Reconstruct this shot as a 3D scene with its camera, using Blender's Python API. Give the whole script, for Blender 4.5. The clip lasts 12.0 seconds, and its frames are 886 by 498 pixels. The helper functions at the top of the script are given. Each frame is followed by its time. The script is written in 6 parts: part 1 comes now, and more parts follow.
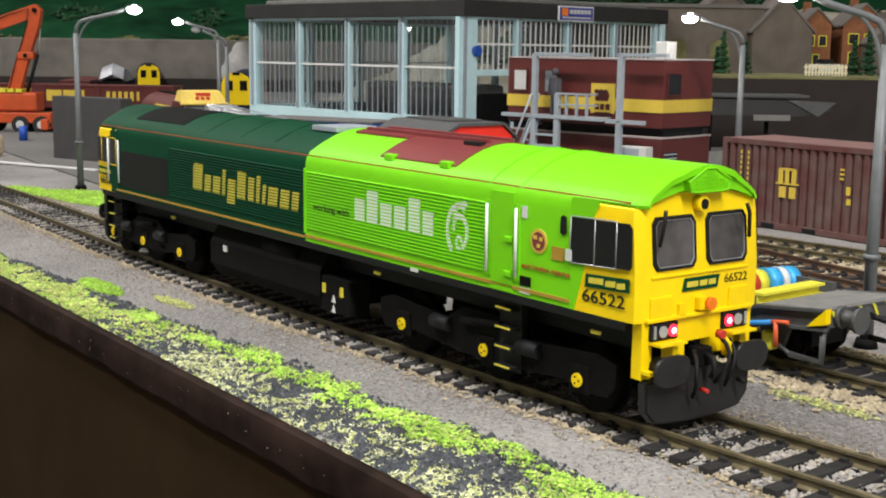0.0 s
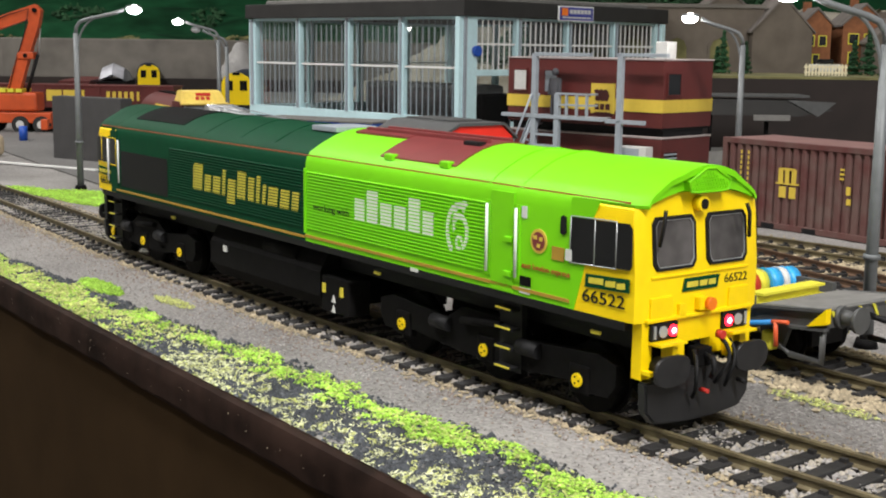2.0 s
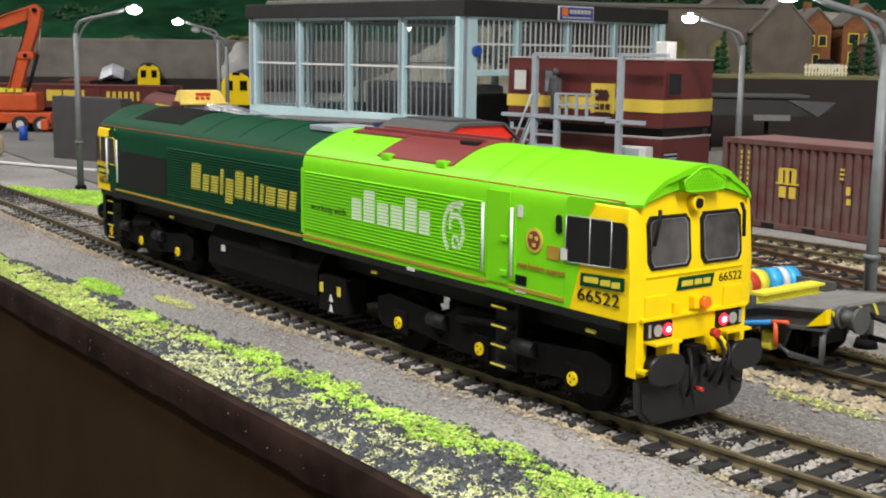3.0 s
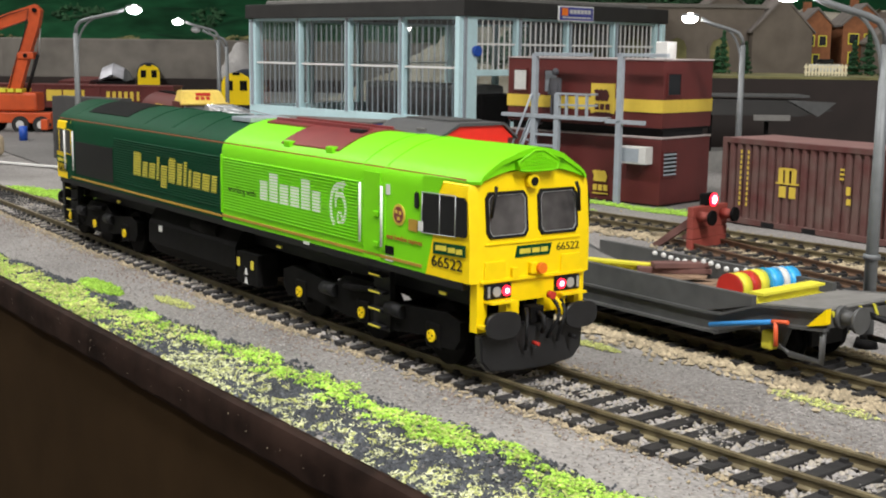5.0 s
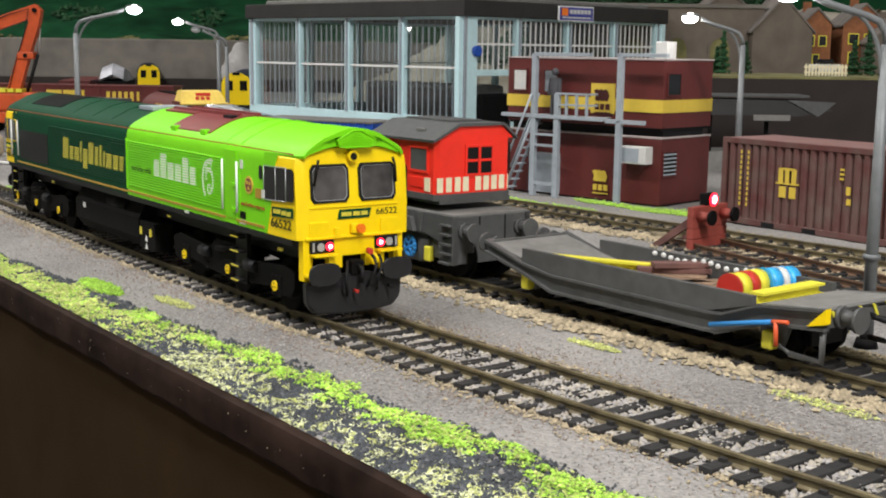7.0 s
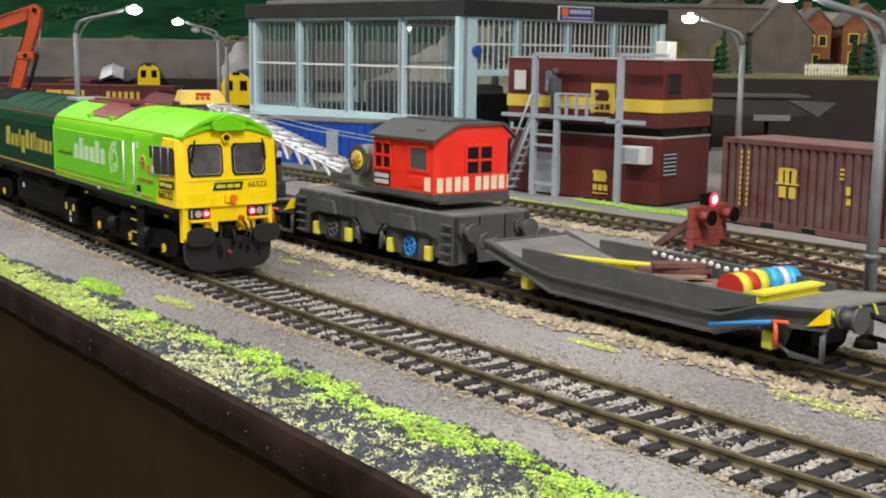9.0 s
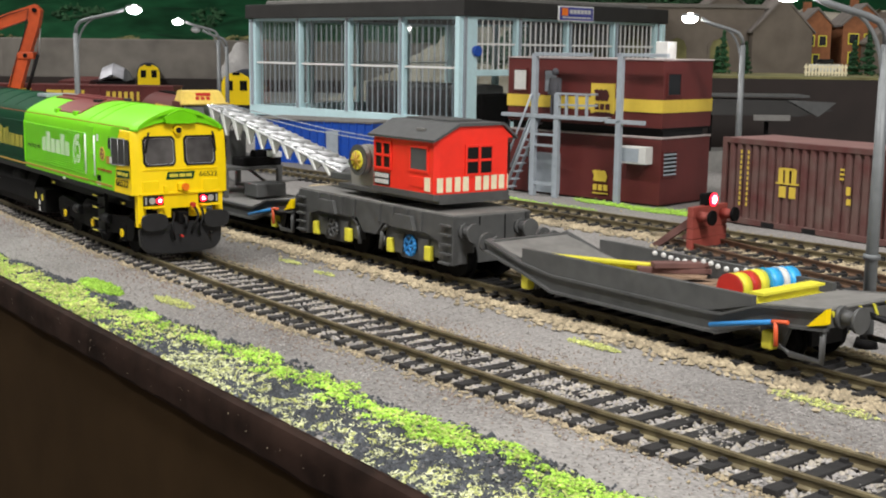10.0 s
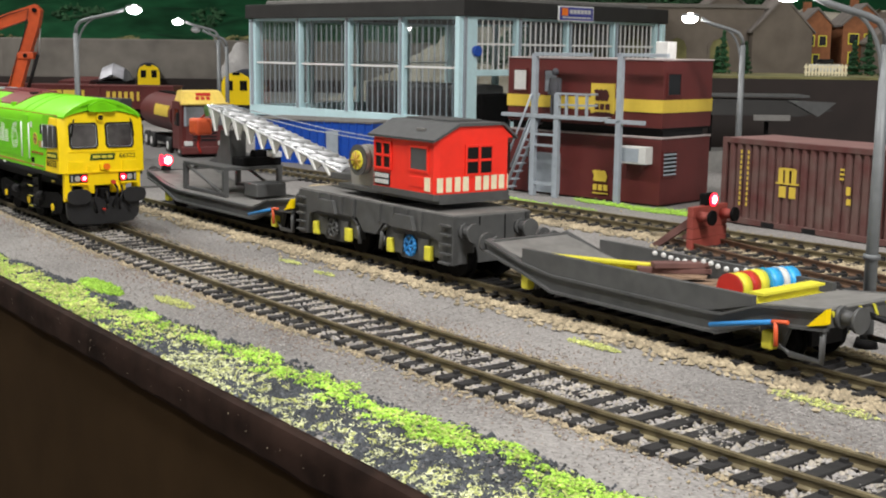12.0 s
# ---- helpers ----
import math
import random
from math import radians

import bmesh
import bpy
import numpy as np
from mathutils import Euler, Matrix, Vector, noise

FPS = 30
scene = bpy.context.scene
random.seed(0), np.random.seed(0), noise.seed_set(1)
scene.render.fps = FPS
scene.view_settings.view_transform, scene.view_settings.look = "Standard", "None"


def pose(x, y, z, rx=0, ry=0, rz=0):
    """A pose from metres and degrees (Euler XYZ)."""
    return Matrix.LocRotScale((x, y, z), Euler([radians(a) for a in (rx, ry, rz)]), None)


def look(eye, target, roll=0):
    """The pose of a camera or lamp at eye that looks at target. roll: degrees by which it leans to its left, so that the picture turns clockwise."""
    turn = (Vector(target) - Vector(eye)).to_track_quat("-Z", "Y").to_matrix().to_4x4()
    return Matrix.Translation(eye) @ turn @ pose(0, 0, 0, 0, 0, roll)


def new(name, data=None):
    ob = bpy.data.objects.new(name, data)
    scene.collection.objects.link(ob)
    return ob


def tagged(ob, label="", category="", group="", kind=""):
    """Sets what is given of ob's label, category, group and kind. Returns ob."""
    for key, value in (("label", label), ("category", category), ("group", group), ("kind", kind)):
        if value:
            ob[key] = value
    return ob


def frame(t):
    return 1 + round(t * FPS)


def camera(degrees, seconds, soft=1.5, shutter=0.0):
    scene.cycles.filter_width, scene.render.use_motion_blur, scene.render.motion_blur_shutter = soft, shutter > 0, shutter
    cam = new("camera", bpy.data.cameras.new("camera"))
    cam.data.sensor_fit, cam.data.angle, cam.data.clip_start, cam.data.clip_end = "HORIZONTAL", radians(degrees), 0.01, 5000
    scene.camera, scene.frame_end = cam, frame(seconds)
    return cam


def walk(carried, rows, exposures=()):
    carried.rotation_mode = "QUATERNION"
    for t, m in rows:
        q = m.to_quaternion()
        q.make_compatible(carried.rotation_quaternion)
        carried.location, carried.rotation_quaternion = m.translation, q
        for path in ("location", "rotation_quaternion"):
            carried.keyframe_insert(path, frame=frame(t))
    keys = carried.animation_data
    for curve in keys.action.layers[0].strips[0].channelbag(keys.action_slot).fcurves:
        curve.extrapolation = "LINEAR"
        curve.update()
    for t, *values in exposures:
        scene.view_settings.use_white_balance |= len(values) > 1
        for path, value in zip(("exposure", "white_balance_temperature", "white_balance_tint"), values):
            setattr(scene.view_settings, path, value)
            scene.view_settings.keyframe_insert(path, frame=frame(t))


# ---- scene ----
M = 0.001  # the layout is drawn in millimetres

cam = camera(39.37, 12.0, soft=2.0)
EYE = (0.15020, -0.18892, 0.07225)
SHOT = look(EYE, (0.15020 - 0.76218, -0.18892 + 0.62731, 0.07225 - 0.15951), roll=0.77)
walk(cam, [(0.0, SHOT), (12.0, SHOT)])

# ---- light: assumed strip lights in a closed hobby room, all out of view ----
world = bpy.data.worlds.new("room_air")
world.use_nodes = True
world.node_tree.nodes["Background"].inputs[0].default_value = (0.9, 0.95, 1.0, 1)
world.node_tree.nodes["Background"].inputs[1].default_value = 0.006
scene.world = world
scene.view_settings.exposure = 0.05
# unseen lamps added for the near side, the locomotive's front and the far yard
STRIPS = [(-0.55, -0.66, 1.3), (1.0, -0.3, 1.0), (-1.85, -0.2, 1.5)]
POWER = [19.0, 32.0, 22.0]
for (sx, sy, sz), watts in zip(STRIPS, POWER):
    lamp = bpy.data.lights.new("strip_light", "AREA")
    lamp.shape, lamp.size, lamp.size_y, lamp.energy = "RECTANGLE", 1.1, 0.12, watts
    lamp.color = (1.0, 0.98, 0.96)
    new("strip_light", lamp).matrix_world = pose(sx, sy, sz - 0.03)


# ---- materials ----
def mat(name, col, rough=0.5, metal=0.0, var=0.12, scale=0.35, bump=0.0, col2=None, glow=0.0, coat=0.0, island=0.0, big=0.06, fine=None, spec=0.5):
    m = bpy.data.materials.new(name)
    m.use_nodes = True
    nt = m.node_tree
    b = nt.nodes["Principled BSDF"]
    b.inputs["Roughness"].default_value, b.inputs["Metallic"].default_value = rough, metal
    b.inputs["Coat Weight"].default_value, b.inputs["Specular IOR Level"].default_value = coat, spec
    tc = nt.nodes.new("ShaderNodeTexCoord")
    n1 = nt.nodes.new("ShaderNodeTexNoise")
    n2 = nt.nodes.new("ShaderNodeTexNoise")
    n1.inputs["Scale"].default_value, n1.inputs["Detail"].default_value = scale * 1000, 6
    n2.inputs["Scale"].default_value, n2.inputs["Detail"].default_value = big * 1000, 3
    nt.links.new(tc.outputs["Object"], n1.inputs["Vector"])
    nt.links.new(tc.outputs["Object"], n2.inputs["Vector"])
    add = nt.nodes.new("ShaderNodeMath")
    add.operation = "ADD"
    nt.links.new(n1.outputs["Fac"], add.inputs[0])
    nt.links.new(n2.outputs["Fac"], add.inputs[1])
    ramp = nt.nodes.new("ShaderNodeMapRange")
    ramp.inputs["From Min"].default_value, ramp.inputs["From Max"].default_value = 0.7, 1.3
    nt.links.new(add.outputs[0], ramp.inputs["Value"])
    mix = nt.nodes.new("ShaderNodeMix")
    mix.data_type = "RGBA"
    lo = [max(0, c * (1 - var)) for c in col]
    hi = list(col2) if col2 else [min(1, c * (1 + var)) for c in col]
    mix.inputs["A"].default_value, mix.inputs["B"].default_value = (*lo, 1), (*hi, 1)
    nt.links.new(ramp.outputs["Result"], mix.inputs["Factor"])
    out = mix.outputs["Result"]
    if island:
        geo = nt.nodes.new("ShaderNodeNewGeometry")
        info = nt.nodes.new("ShaderNodeObjectInfo")
        both = nt.nodes.new("ShaderNodeMath")
        both.operation = "ADD"
        nt.links.new(geo.outputs["Random Per Island"], both.inputs[0])
        nt.links.new(info.outputs["Random"], both.inputs[1])
        mr = nt.nodes.new("ShaderNodeMapRange")
        mr.inputs["From Max"].default_value = 2.0
        mr.inputs["To Min"].default_value, mr.inputs["To Max"].default_value = 1 - island, 1 + island
        nt.links.new(both.outputs[0], mr.inputs["Value"])
        hs = nt.nodes.new("ShaderNodeHueSaturation")
        nt.links.new(mr.outputs["Result"], hs.inputs["Value"])
        nt.links.new(out, hs.inputs["Color"])
        out = hs.outputs["Color"]
    nt.links.new(out, b.inputs["Base Color"])
    if bump:
        bp = nt.nodes.new("ShaderNodeBump")
        bp.inputs["Strength"].default_value, bp.inputs["Distance"].default_value = min(1, bump), 0.0006
        if fine:
            n3 = nt.nodes.new("ShaderNodeTexNoise")
            n3.inputs["Scale"].default_value, n3.inputs["Detail"].default_value = fine * 1000, 4
            nt.links.new(tc.outputs["Object"], n3.inputs["Vector"])
            nt.links.new(n3.outputs["Fac"], bp.inputs["Height"])
        else:
            nt.links.new(n1.outputs["Fac"], bp.inputs["Height"])
        nt.links.new(bp.outputs["Normal"], b.inputs["Normal"])
    if glow:
        b.inputs["Emission Color"].default_value = (*col, 1)
        b.inputs["Emission Strength"].default_value = glow
    return m


def glass(name, tint=(1, 1, 1), gloss=0.07):
    """Thin clear glazing: mostly see-through with a weak mirror."""
    m = bpy.data.materials.new(name)
    m.use_nodes = True
    nt = m.node_tree
    nt.nodes.remove(nt.nodes["Principled BSDF"])
    clear, shine, mix = (nt.nodes.new("ShaderNodeBsdf" + k) for k in ("Transparent", "Glossy", "Diffuse"))
    nt.nodes.remove(mix)
    mix = nt.nodes.new("ShaderNodeMixShader")
    clear.inputs["Color"].default_value = (*tint, 1)
    shine.inputs["Roughness"].default_value = 0.04
    mix.inputs["Fac"].default_value = gloss
    nt.links.new(clear.outputs[0], mix.inputs[1])
    nt.links.new(shine.outputs[0], mix.inputs[2])
    nt.links.new(mix.outputs[0], nt.nodes["Material Output"].inputs["Surface"])
    return m


LIME = mat("lime_paint", (0.19, 0.66, 0.003), 0.5, var=0.05, scale=0.15, spec=0.3)
DARKGREEN = mat("dark_green_paint", (0.002, 0.05, 0.02), 0.6, var=0.1, spec=0.1)
YELLOW = mat("warning_yellow_paint", (0.93, 0.66, 0.002), 0.45, var=0.05, spec=0.3)
BLACK = mat("black_plastic", (0.006, 0.006, 0.0068), 0.6, var=0.3, scale=0.8, bump=0.1, spec=0.3)
SOOT = mat("dark_underframe_plastic", (0.0058, 0.0055, 0.0055), 0.75, var=0.35, scale=0.5, bump=0.15, spec=0.09)
BLACKSATIN = mat("black_satin_panel", (0.006, 0.0065, 0.0065), 0.5, var=0.2, spec=0.25)
BUFFERGREY = mat("dark_grey_plastic", (0.016, 0.016, 0.017), 0.45, var=0.2, spec=0.4)
GOLDLINE = mat("gold_lining", (0.42, 0.25, 0.03), 0.5)
REDLINE = mat("red_lining", (0.38, 0.06, 0.02), 0.5)
MAROONPATCH = mat("bare_maroon_casting", (0.2, 0.035, 0.035), 0.4, var=0.12, scale=0.2)
WHITE = mat("white_paint", (0.8, 0.8, 0.78), 0.45, var=0.04)
OFFWHITE = mat("grey_white_plastic", (0.62, 0.62, 0.6), 0.5, var=0.08)
ORANGE = mat("orange_lens", (0.9, 0.2, 0.01), 0.3)
REDGLOW = mat("red_tail_light", (1.0, 0.012, 0.03), 0.3, glow=5.0)
REDCORE = mat("red_light_core", (1.0, 0.42, 0.5), 0.3, glow=8.0)
LEDWHITE = mat("white_led", (1.0, 0.98, 0.94), 0.3, glow=60.0)
LENS = mat("unlit_lamp_lens", (0.35, 0.36, 0.36), 0.15)
# opaque; the cloudy grey variation imitates reflections and the cab interior
SCREEN = mat("painted_cab_screen", (0.035, 0.034, 0.036), 0.08, var=0.6, scale=0.06, big=0.1, col2=(0.13, 0.12, 0.118))
DARKGLASS = mat("smoked_window", (0.009, 0.0095, 0.01), 0.12, var=0.3, scale=0.05, spec=0.35)
DULLSTEEL = mat("dull_silver_plastic", (0.36, 0.35, 0.32), 0.42, 0.15, var=0.2, scale=0.2)
JIBSILVER = mat("bright_silver_plastic", (0.6, 0.61, 0.62), 0.35, 0.3, var=0.25, scale=0.15)
SILVER = mat("silver_frame", (0.4, 0.41, 0.41), 0.4, 0.5)
CHROME = mat("bright_metal", (0.75, 0.76, 0.78), 0.28, 1.0, var=0.08)
PALEYEL = mat("pale_lettering_yellow", (0.66, 0.56, 0.05), 0.5)
DULLRED = mat("dull_red_paint", (0.5, 0.03, 0.02), 0.45)
RAIL = mat("rusty_rail_side", (0.13, 0.1, 0.055), 0.55, 0.15, var=0.35, scale=0.25, bump=0.1, col2=(0.21, 0.175, 0.095))
RAILBROWN = mat("dark_rust_rail", (0.13, 0.075, 0.045), 0.55, 0.2, var=0.3, scale=0.25)
SLEEPER = mat("dark_plastic_sleeper", (0.02, 0.019, 0.019), 0.7, var=0.35, scale=0.4, bump=0.3, island=0.3)
GROUND = mat("grey_cinder_ground", (0.195, 0.182, 0.174), 0.95, var=0.4, scale=0.9, bump=0.9, col2=(0.345, 0.328, 0.31), big=0.012)
TARMAC = mat("grey_yard_surface", (0.13, 0.125, 0.12), 0.9, var=0.25, scale=0.5, bump=0.3, big=0.01)
STONE_TAN = mat("tan_ballast_chips", (0.315, 0.262, 0.175), 0.9, var=0.35, scale=0.3, island=0.7)
STONE_BUFF = mat("buff_ballast_chips", (0.33, 0.3, 0.25), 0.9, var=0.3, scale=0.3, island=0.45)
RUSTGRIT = mat("rust_stained_grit", (0.24, 0.175, 0.135), 0.95, var=0.3, scale=0.3, island=0.4)
STONE_GREY = mat("grey_ballast_chips", (0.275, 0.26, 0.248), 0.9, var=0.3, scale=0.3, island=0.45)
CINDER = mat("dark_cinder_lumps", (0.04, 0.044, 0.05), 0.85, var=0.4, island=0.7)
CINDERPALE = mat("blue_grey_cinder", (0.12, 0.128, 0.14), 0.8, var=0.4, island=0.6)
GRASS = mat("bright_foam_grass", (0.41, 0.67, 0.09), 0.9, var=0.3, island=0.55)
GRASSYEL = mat("yellow_foam_grass", (0.64, 0.68, 0.24), 0.9, var=0.3, island=0.55)
GRASSDRY = mat("dry_straw_grass", (0.56, 0.58, 0.36), 0.9, var=0.3, island=0.6)
WOODEDGE = mat("dark_stained_wood", (0.022, 0.0125, 0.0095), 0.7, var=0.5, scale=0.12, bump=0.4, big=0.03, spec=0.06)
FASCIA = mat("dark_brown_panel", (0.033, 0.0195, 0.009), 0.8, var=0.15, scale=0.02, spec=0.04)
WAGONGREY = mat("dark_grey_wagon_paint", (0.075, 0.076, 0.075), 0.5, var=0.2, scale=0.25, bump=0.1)
DECKGREY = mat("worn_grey_deck", (0.17, 0.165, 0.155), 0.7, var=0.2, scale=0.3, bump=0.1)
CRANERED = mat("bright_red_cab_paint", (0.85, 0.03, 0.015), 0.45, var=0.06)
ROOFGREY = mat("dark_grey_roof", (0.07, 0.072, 0.072), 0.6, var=0.15, scale=0.3, bump=0.1)
BLUEHANDLE = mat("blue_handle", (0.02, 0.2, 0.5), 0.5)
REDHANDLE = mat("orange_red_handle", (0.65, 0.1, 0.03), 0.5)
LEMON = mat("lemon_yellow_plastic", (0.72, 0.66, 0.05), 0.45, var=0.08)
PLANKRED = mat("reddish_timber", (0.14, 0.065, 0.055), 0.7, var=0.25, scale=0.15, bump=0.3)
PLANKTAN = mat("brown_timber", (0.22, 0.14, 0.09), 0.75, var=0.25, scale=0.15, bump=0.3)
DRUMBLUE = mat("blue_drum", (0.04, 0.36, 0.72), 0.35, var=0.15)
MAROON = mat("maroon_cabin_paint", (0.105, 0.018, 0.016), 0.5, var=0.12, scale=0.1, bump=0.05)
MAROONDIRT = mat("dusty_maroon_steel", (0.13, 0.028, 0.026), 0.65, var=0.25, scale=0.12, col2=(0.13, 0.08, 0.068), big=0.03)
CREAMBAND = mat("yellow_band", (0.66, 0.48, 0.06), 0.5, var=0.05)
STEELGREY = mat("blue_grey_steelwork", (0.32, 0.36, 0.4), 0.5, var=0.1)
POSTGREY = mat("grey_lamp_post", (0.15, 0.16, 0.165), 0.5, 0.1, var=0.15)
PALEBLUE = mat("pale_blue_steel", (0.56, 0.77, 0.81), 0.5, var=0.06)
SLATEROOF = mat("dark_fascia_board", (0.022, 0.021, 0.02), 0.6, var=0.2, scale=0.1)
SHEDGLASS = glass("shed_glazing", (0.96, 0.98, 0.98), 0.07)
STRAWYEL = mat("pale_straw_yellow", (0.82, 0.6, 0.13), 0.5)
CREAM = mat("cream_lettering", (0.8, 0.72, 0.5), 0.5)
SHEET = mat("silver_sheeting", (0.36, 0.36, 0.39), 0.45, 0.2, var=0.5, scale=0.04)
BLUEPAINT = mat("strong_blue_paint", (0.01, 0.07, 0.4), 0.45, var=0.15)
DIGORANGE = mat("orange_machine_paint", (0.56, 0.08, 0.016), 0.5, var=0.18, scale=0.1)
TYRE = mat("tyre_rubber", (0.02, 0.02, 0.02), 0.8)
STONEWALL = mat("grey_stone_backing", (0.17, 0.155, 0.135), 0.9, var=0.3, scale=0.03, bump=0.4, big=0.01)
HILLGREEN = mat("dark_green_hill", (0.008, 0.05, 0.02), 0.95, var=0.5, scale=0.02, bump=0.4, big=0.005, spec=0.1)
SCRUB = mat("olive_scrub", (0.16, 0.15, 0.06), 0.95, var=0.4, scale=0.06, bump=0.4)
BROWNWALL = mat("dark_brown_baseboard", (0.018, 0.0115, 0.0095), 0.8, var=0.2, scale=0.03)
HOUSESTONE = mat("grey_brown_render", (0.135, 0.112, 0.09), 0.9, var=0.2, scale=0.05)
HOUSEROOF = mat("brown_slate_roof", (0.16, 0.14, 0.125), 0.8, var=0.25, scale=0.1)
BRICK = mat("orange_brick", (0.24, 0.09, 0.035), 0.8, var=0.3, scale=0.2)
SKYPAINT = mat("pale_painted_sky", (0.45, 0.5, 0.55), 0.95, var=0.08, scale=0.003)
LEAF = mat("dark_conifer_green", (0.017, 0.07, 0.024), 0.9, var=0.4, island=0.5)
PLASTER = mat("room_wall_paint", (0.5, 0.49, 0.46), 0.9, var=0.05, scale=0.01)
CARPET = mat("room_floor_carpet", (0.1, 0.09, 0.08), 0.95, var=0.2, scale=0.1)
SIGNBLUE = mat("blue_sign", (0.03, 0.04, 0.3), 0.5)
ROCK = mat("sandy_rock_face", (0.36, 0.31, 0.23), 0.95, var=0.4, scale=0.02, bump=0.5, col2=(0.5, 0.46, 0.38), big=0.006)
SKIN = mat("figure_dark_suit", (0.07, 0.07, 0.08), 0.7)


# ---- building helpers ----
def box(bm, x0, x1, y0, y1, z0, z1, bevel=0.0):
    vs = [bm.verts.new((x, y, z)) for x in (x0, x1) for y in (y0, y1) for z in (z0, z1)]
    fs = [bm.faces.new([vs[i] for i in q]) for q in ((0, 1, 3, 2), (4, 6, 7, 5), (0, 4, 5, 1), (2, 3, 7, 6), (0, 2, 6, 4), (1, 5, 7, 3))]
    if bevel:
        es = list({e for f in fs for e in f.edges})
        bmesh.ops.bevel(bm, geom=es, offset=bevel, segments=2, affect="EDGES", profile=0.5)
    return bm


def B(*a, bevel=0.0):
    return box(bmesh.new(), *a, bevel=bevel)


def cyl(bm, p, q, r, n=12, r2=None):
    p, q = Vector(p), Vector(q)
    d = (q - p).normalized()
    a = d.orthogonal().normalized()
    b = d.cross(a)
    r2 = r if r2 is None else r2
    ring = []
    for c, rr in ((p, r), (q, r2)):
        ring.append([bm.verts.new(c + (a * math.cos(2 * math.pi * i / n) + b * math.sin(2 * math.pi * i / n)) * rr) for i in range(n)])
    for i in range(n):
        f = bm.faces.new((ring[0][i], ring[0][(i + 1) % n], ring[1][(i + 1) % n], ring[1][i]))
        f.smooth = n > 7
    bm.faces.new(ring[0][::-1])
    bm.faces.new(ring[1])
    return bm


def C(*a, **k):
    return cyl(bmesh.new(), *a, **k)


def tube(bm, pts, r, n=8):
    """A round bar along a line of points, one closed skin."""
    pts = [Vector(p) for p in pts]
    rings = []
    a = None
    for k, p in enumerate(pts):
        d = (pts[min(k + 1, len(pts) - 1)] - pts[max(k - 1, 0)]).normalized()
        a = d.orthogonal().normalized() if a is None else (a - d * a.dot(d)).normalized()
        b = d.cross(a)
        rings.append([bm.verts.new(p + (a * math.cos(2 * math.pi * i / n) + b * math.sin(2 * math.pi * i / n)) * r) for i in range(n)])
    for q, w in zip(rings, rings[1:]):
        for i in range(n):
            bm.faces.new((q[i], q[(i + 1) % n], w[(i + 1) % n], w[i])).smooth = True
    bm.faces.new(rings[0][::-1])
    bm.faces.new(rings[-1])
    return bm


def prism(bm, pts, axis, a0, a1):
    """An outline swept along an axis: x takes (y, z), y takes (x, z), z takes (x, y)."""
    def at(p, a):
        return {"x": (a, p[0], p[1]), "y": (p[0], a, p[1]), "z": (p[0], p[1], a)}[axis]
    lo = [bm.verts.new(at(p, a0)) for p in pts]
    hi = [bm.verts.new(at(p, a1)) for p in pts]
    n = len(pts)
    for i in range(n):
        bm.faces.new((lo[i], lo[(i + 1) % n], hi[(i + 1) % n], hi[i]))
    bm.faces.new(lo[::-1])
    bm.faces.new(hi)
    bmesh.ops.recalc_face_normals(bm, faces=bm.faces)
    return bm


def PR(*a):
    return prism(bmesh.new(), *a)


def loft(bm, rings, close=True, caps=True):
    vs = [[bm.verts.new(p) for p in r] for r in rings]
    n = len(vs[0])
    for a, b in zip(vs, vs[1:]):
        for i in range(n if close else n - 1):
            bm.faces.new((a[i], a[(i + 1) % n], b[(i + 1) % n], b[i]))
    if caps and close:
        bm.faces.new(vs[0][::-1])
        bm.faces.new(vs[-1])
    bmesh.ops.recalc_face_normals(bm, faces=bm.faces)
    return bm


def part(name, bm, material, parent=None, label="", smooth=False):
    me = bpy.data.meshes.new(name)
    bmesh.ops.scale(bm, vec=(M, M, M), verts=bm.verts)
    if smooth:
        for f in bm.faces:
            f.smooth = True
    bm.to_mesh(me)
    bm.free()
    if smooth:
        me.set_sharp_from_angle(angle=radians(32))
    me.materials.append(material)
    ob = new(name, me)
    if parent:
        ob.parent = parent
    if label:
        ob["label"] = label
    return ob


def shared(name, src, parent, m):
    ob = new(name, src.data)
    ob.parent = parent
    ob.matrix_basis = m
    return ob


def mm(x, y, z, rx=0, ry=0, rz=0):
    return pose(x * M, y * M, z * M, rx, ry, rz)


def thing(name, label, category, x=0, y=0, z=0, rz=0, group="", kind=""):
    ob = new(name)
    ob.empty_display_size = 0.01
    ob.matrix_basis = mm(x, y, z, 0, 0, rz)
    return tagged(ob, label, category, group, kind)


def one(name, bm, material, label, category="", x=0, y=0, z=0, rz=0, group="", kind="", smooth=False):
    ob = part(name, bm, material, None, "", smooth)
    ob.matrix_basis = mm(x, y, z, 0, 0, rz)
    return tagged(ob, label, category, group, kind)


def words(name, text, size, material, parent, m, width=None, depth=0.06):
    """Flat lettering in the built-in font, size and width in millimetres."""
    cu = bpy.data.curves.new(name, "FONT")
    cu.body, cu.size, cu.extrude = text, size * M, depth * M
    cu.align_x, cu.align_y = "CENTER", "CENTER"
    tmp = bpy.data.objects.new(name, cu)
    me = bpy.data.meshes.new_from_object(tmp)
    bpy.data.objects.remove(tmp)
    xs = [v.co.x for v in me.vertices]
    if width and xs:
        k = width * M / (max(xs) - min(xs))
        for v in me.vertices:
            v.co.x *= k
    me.materials.append(material)
    ob = new(name, me)
    ob.parent, ob.matrix_basis = parent, m
    return ob


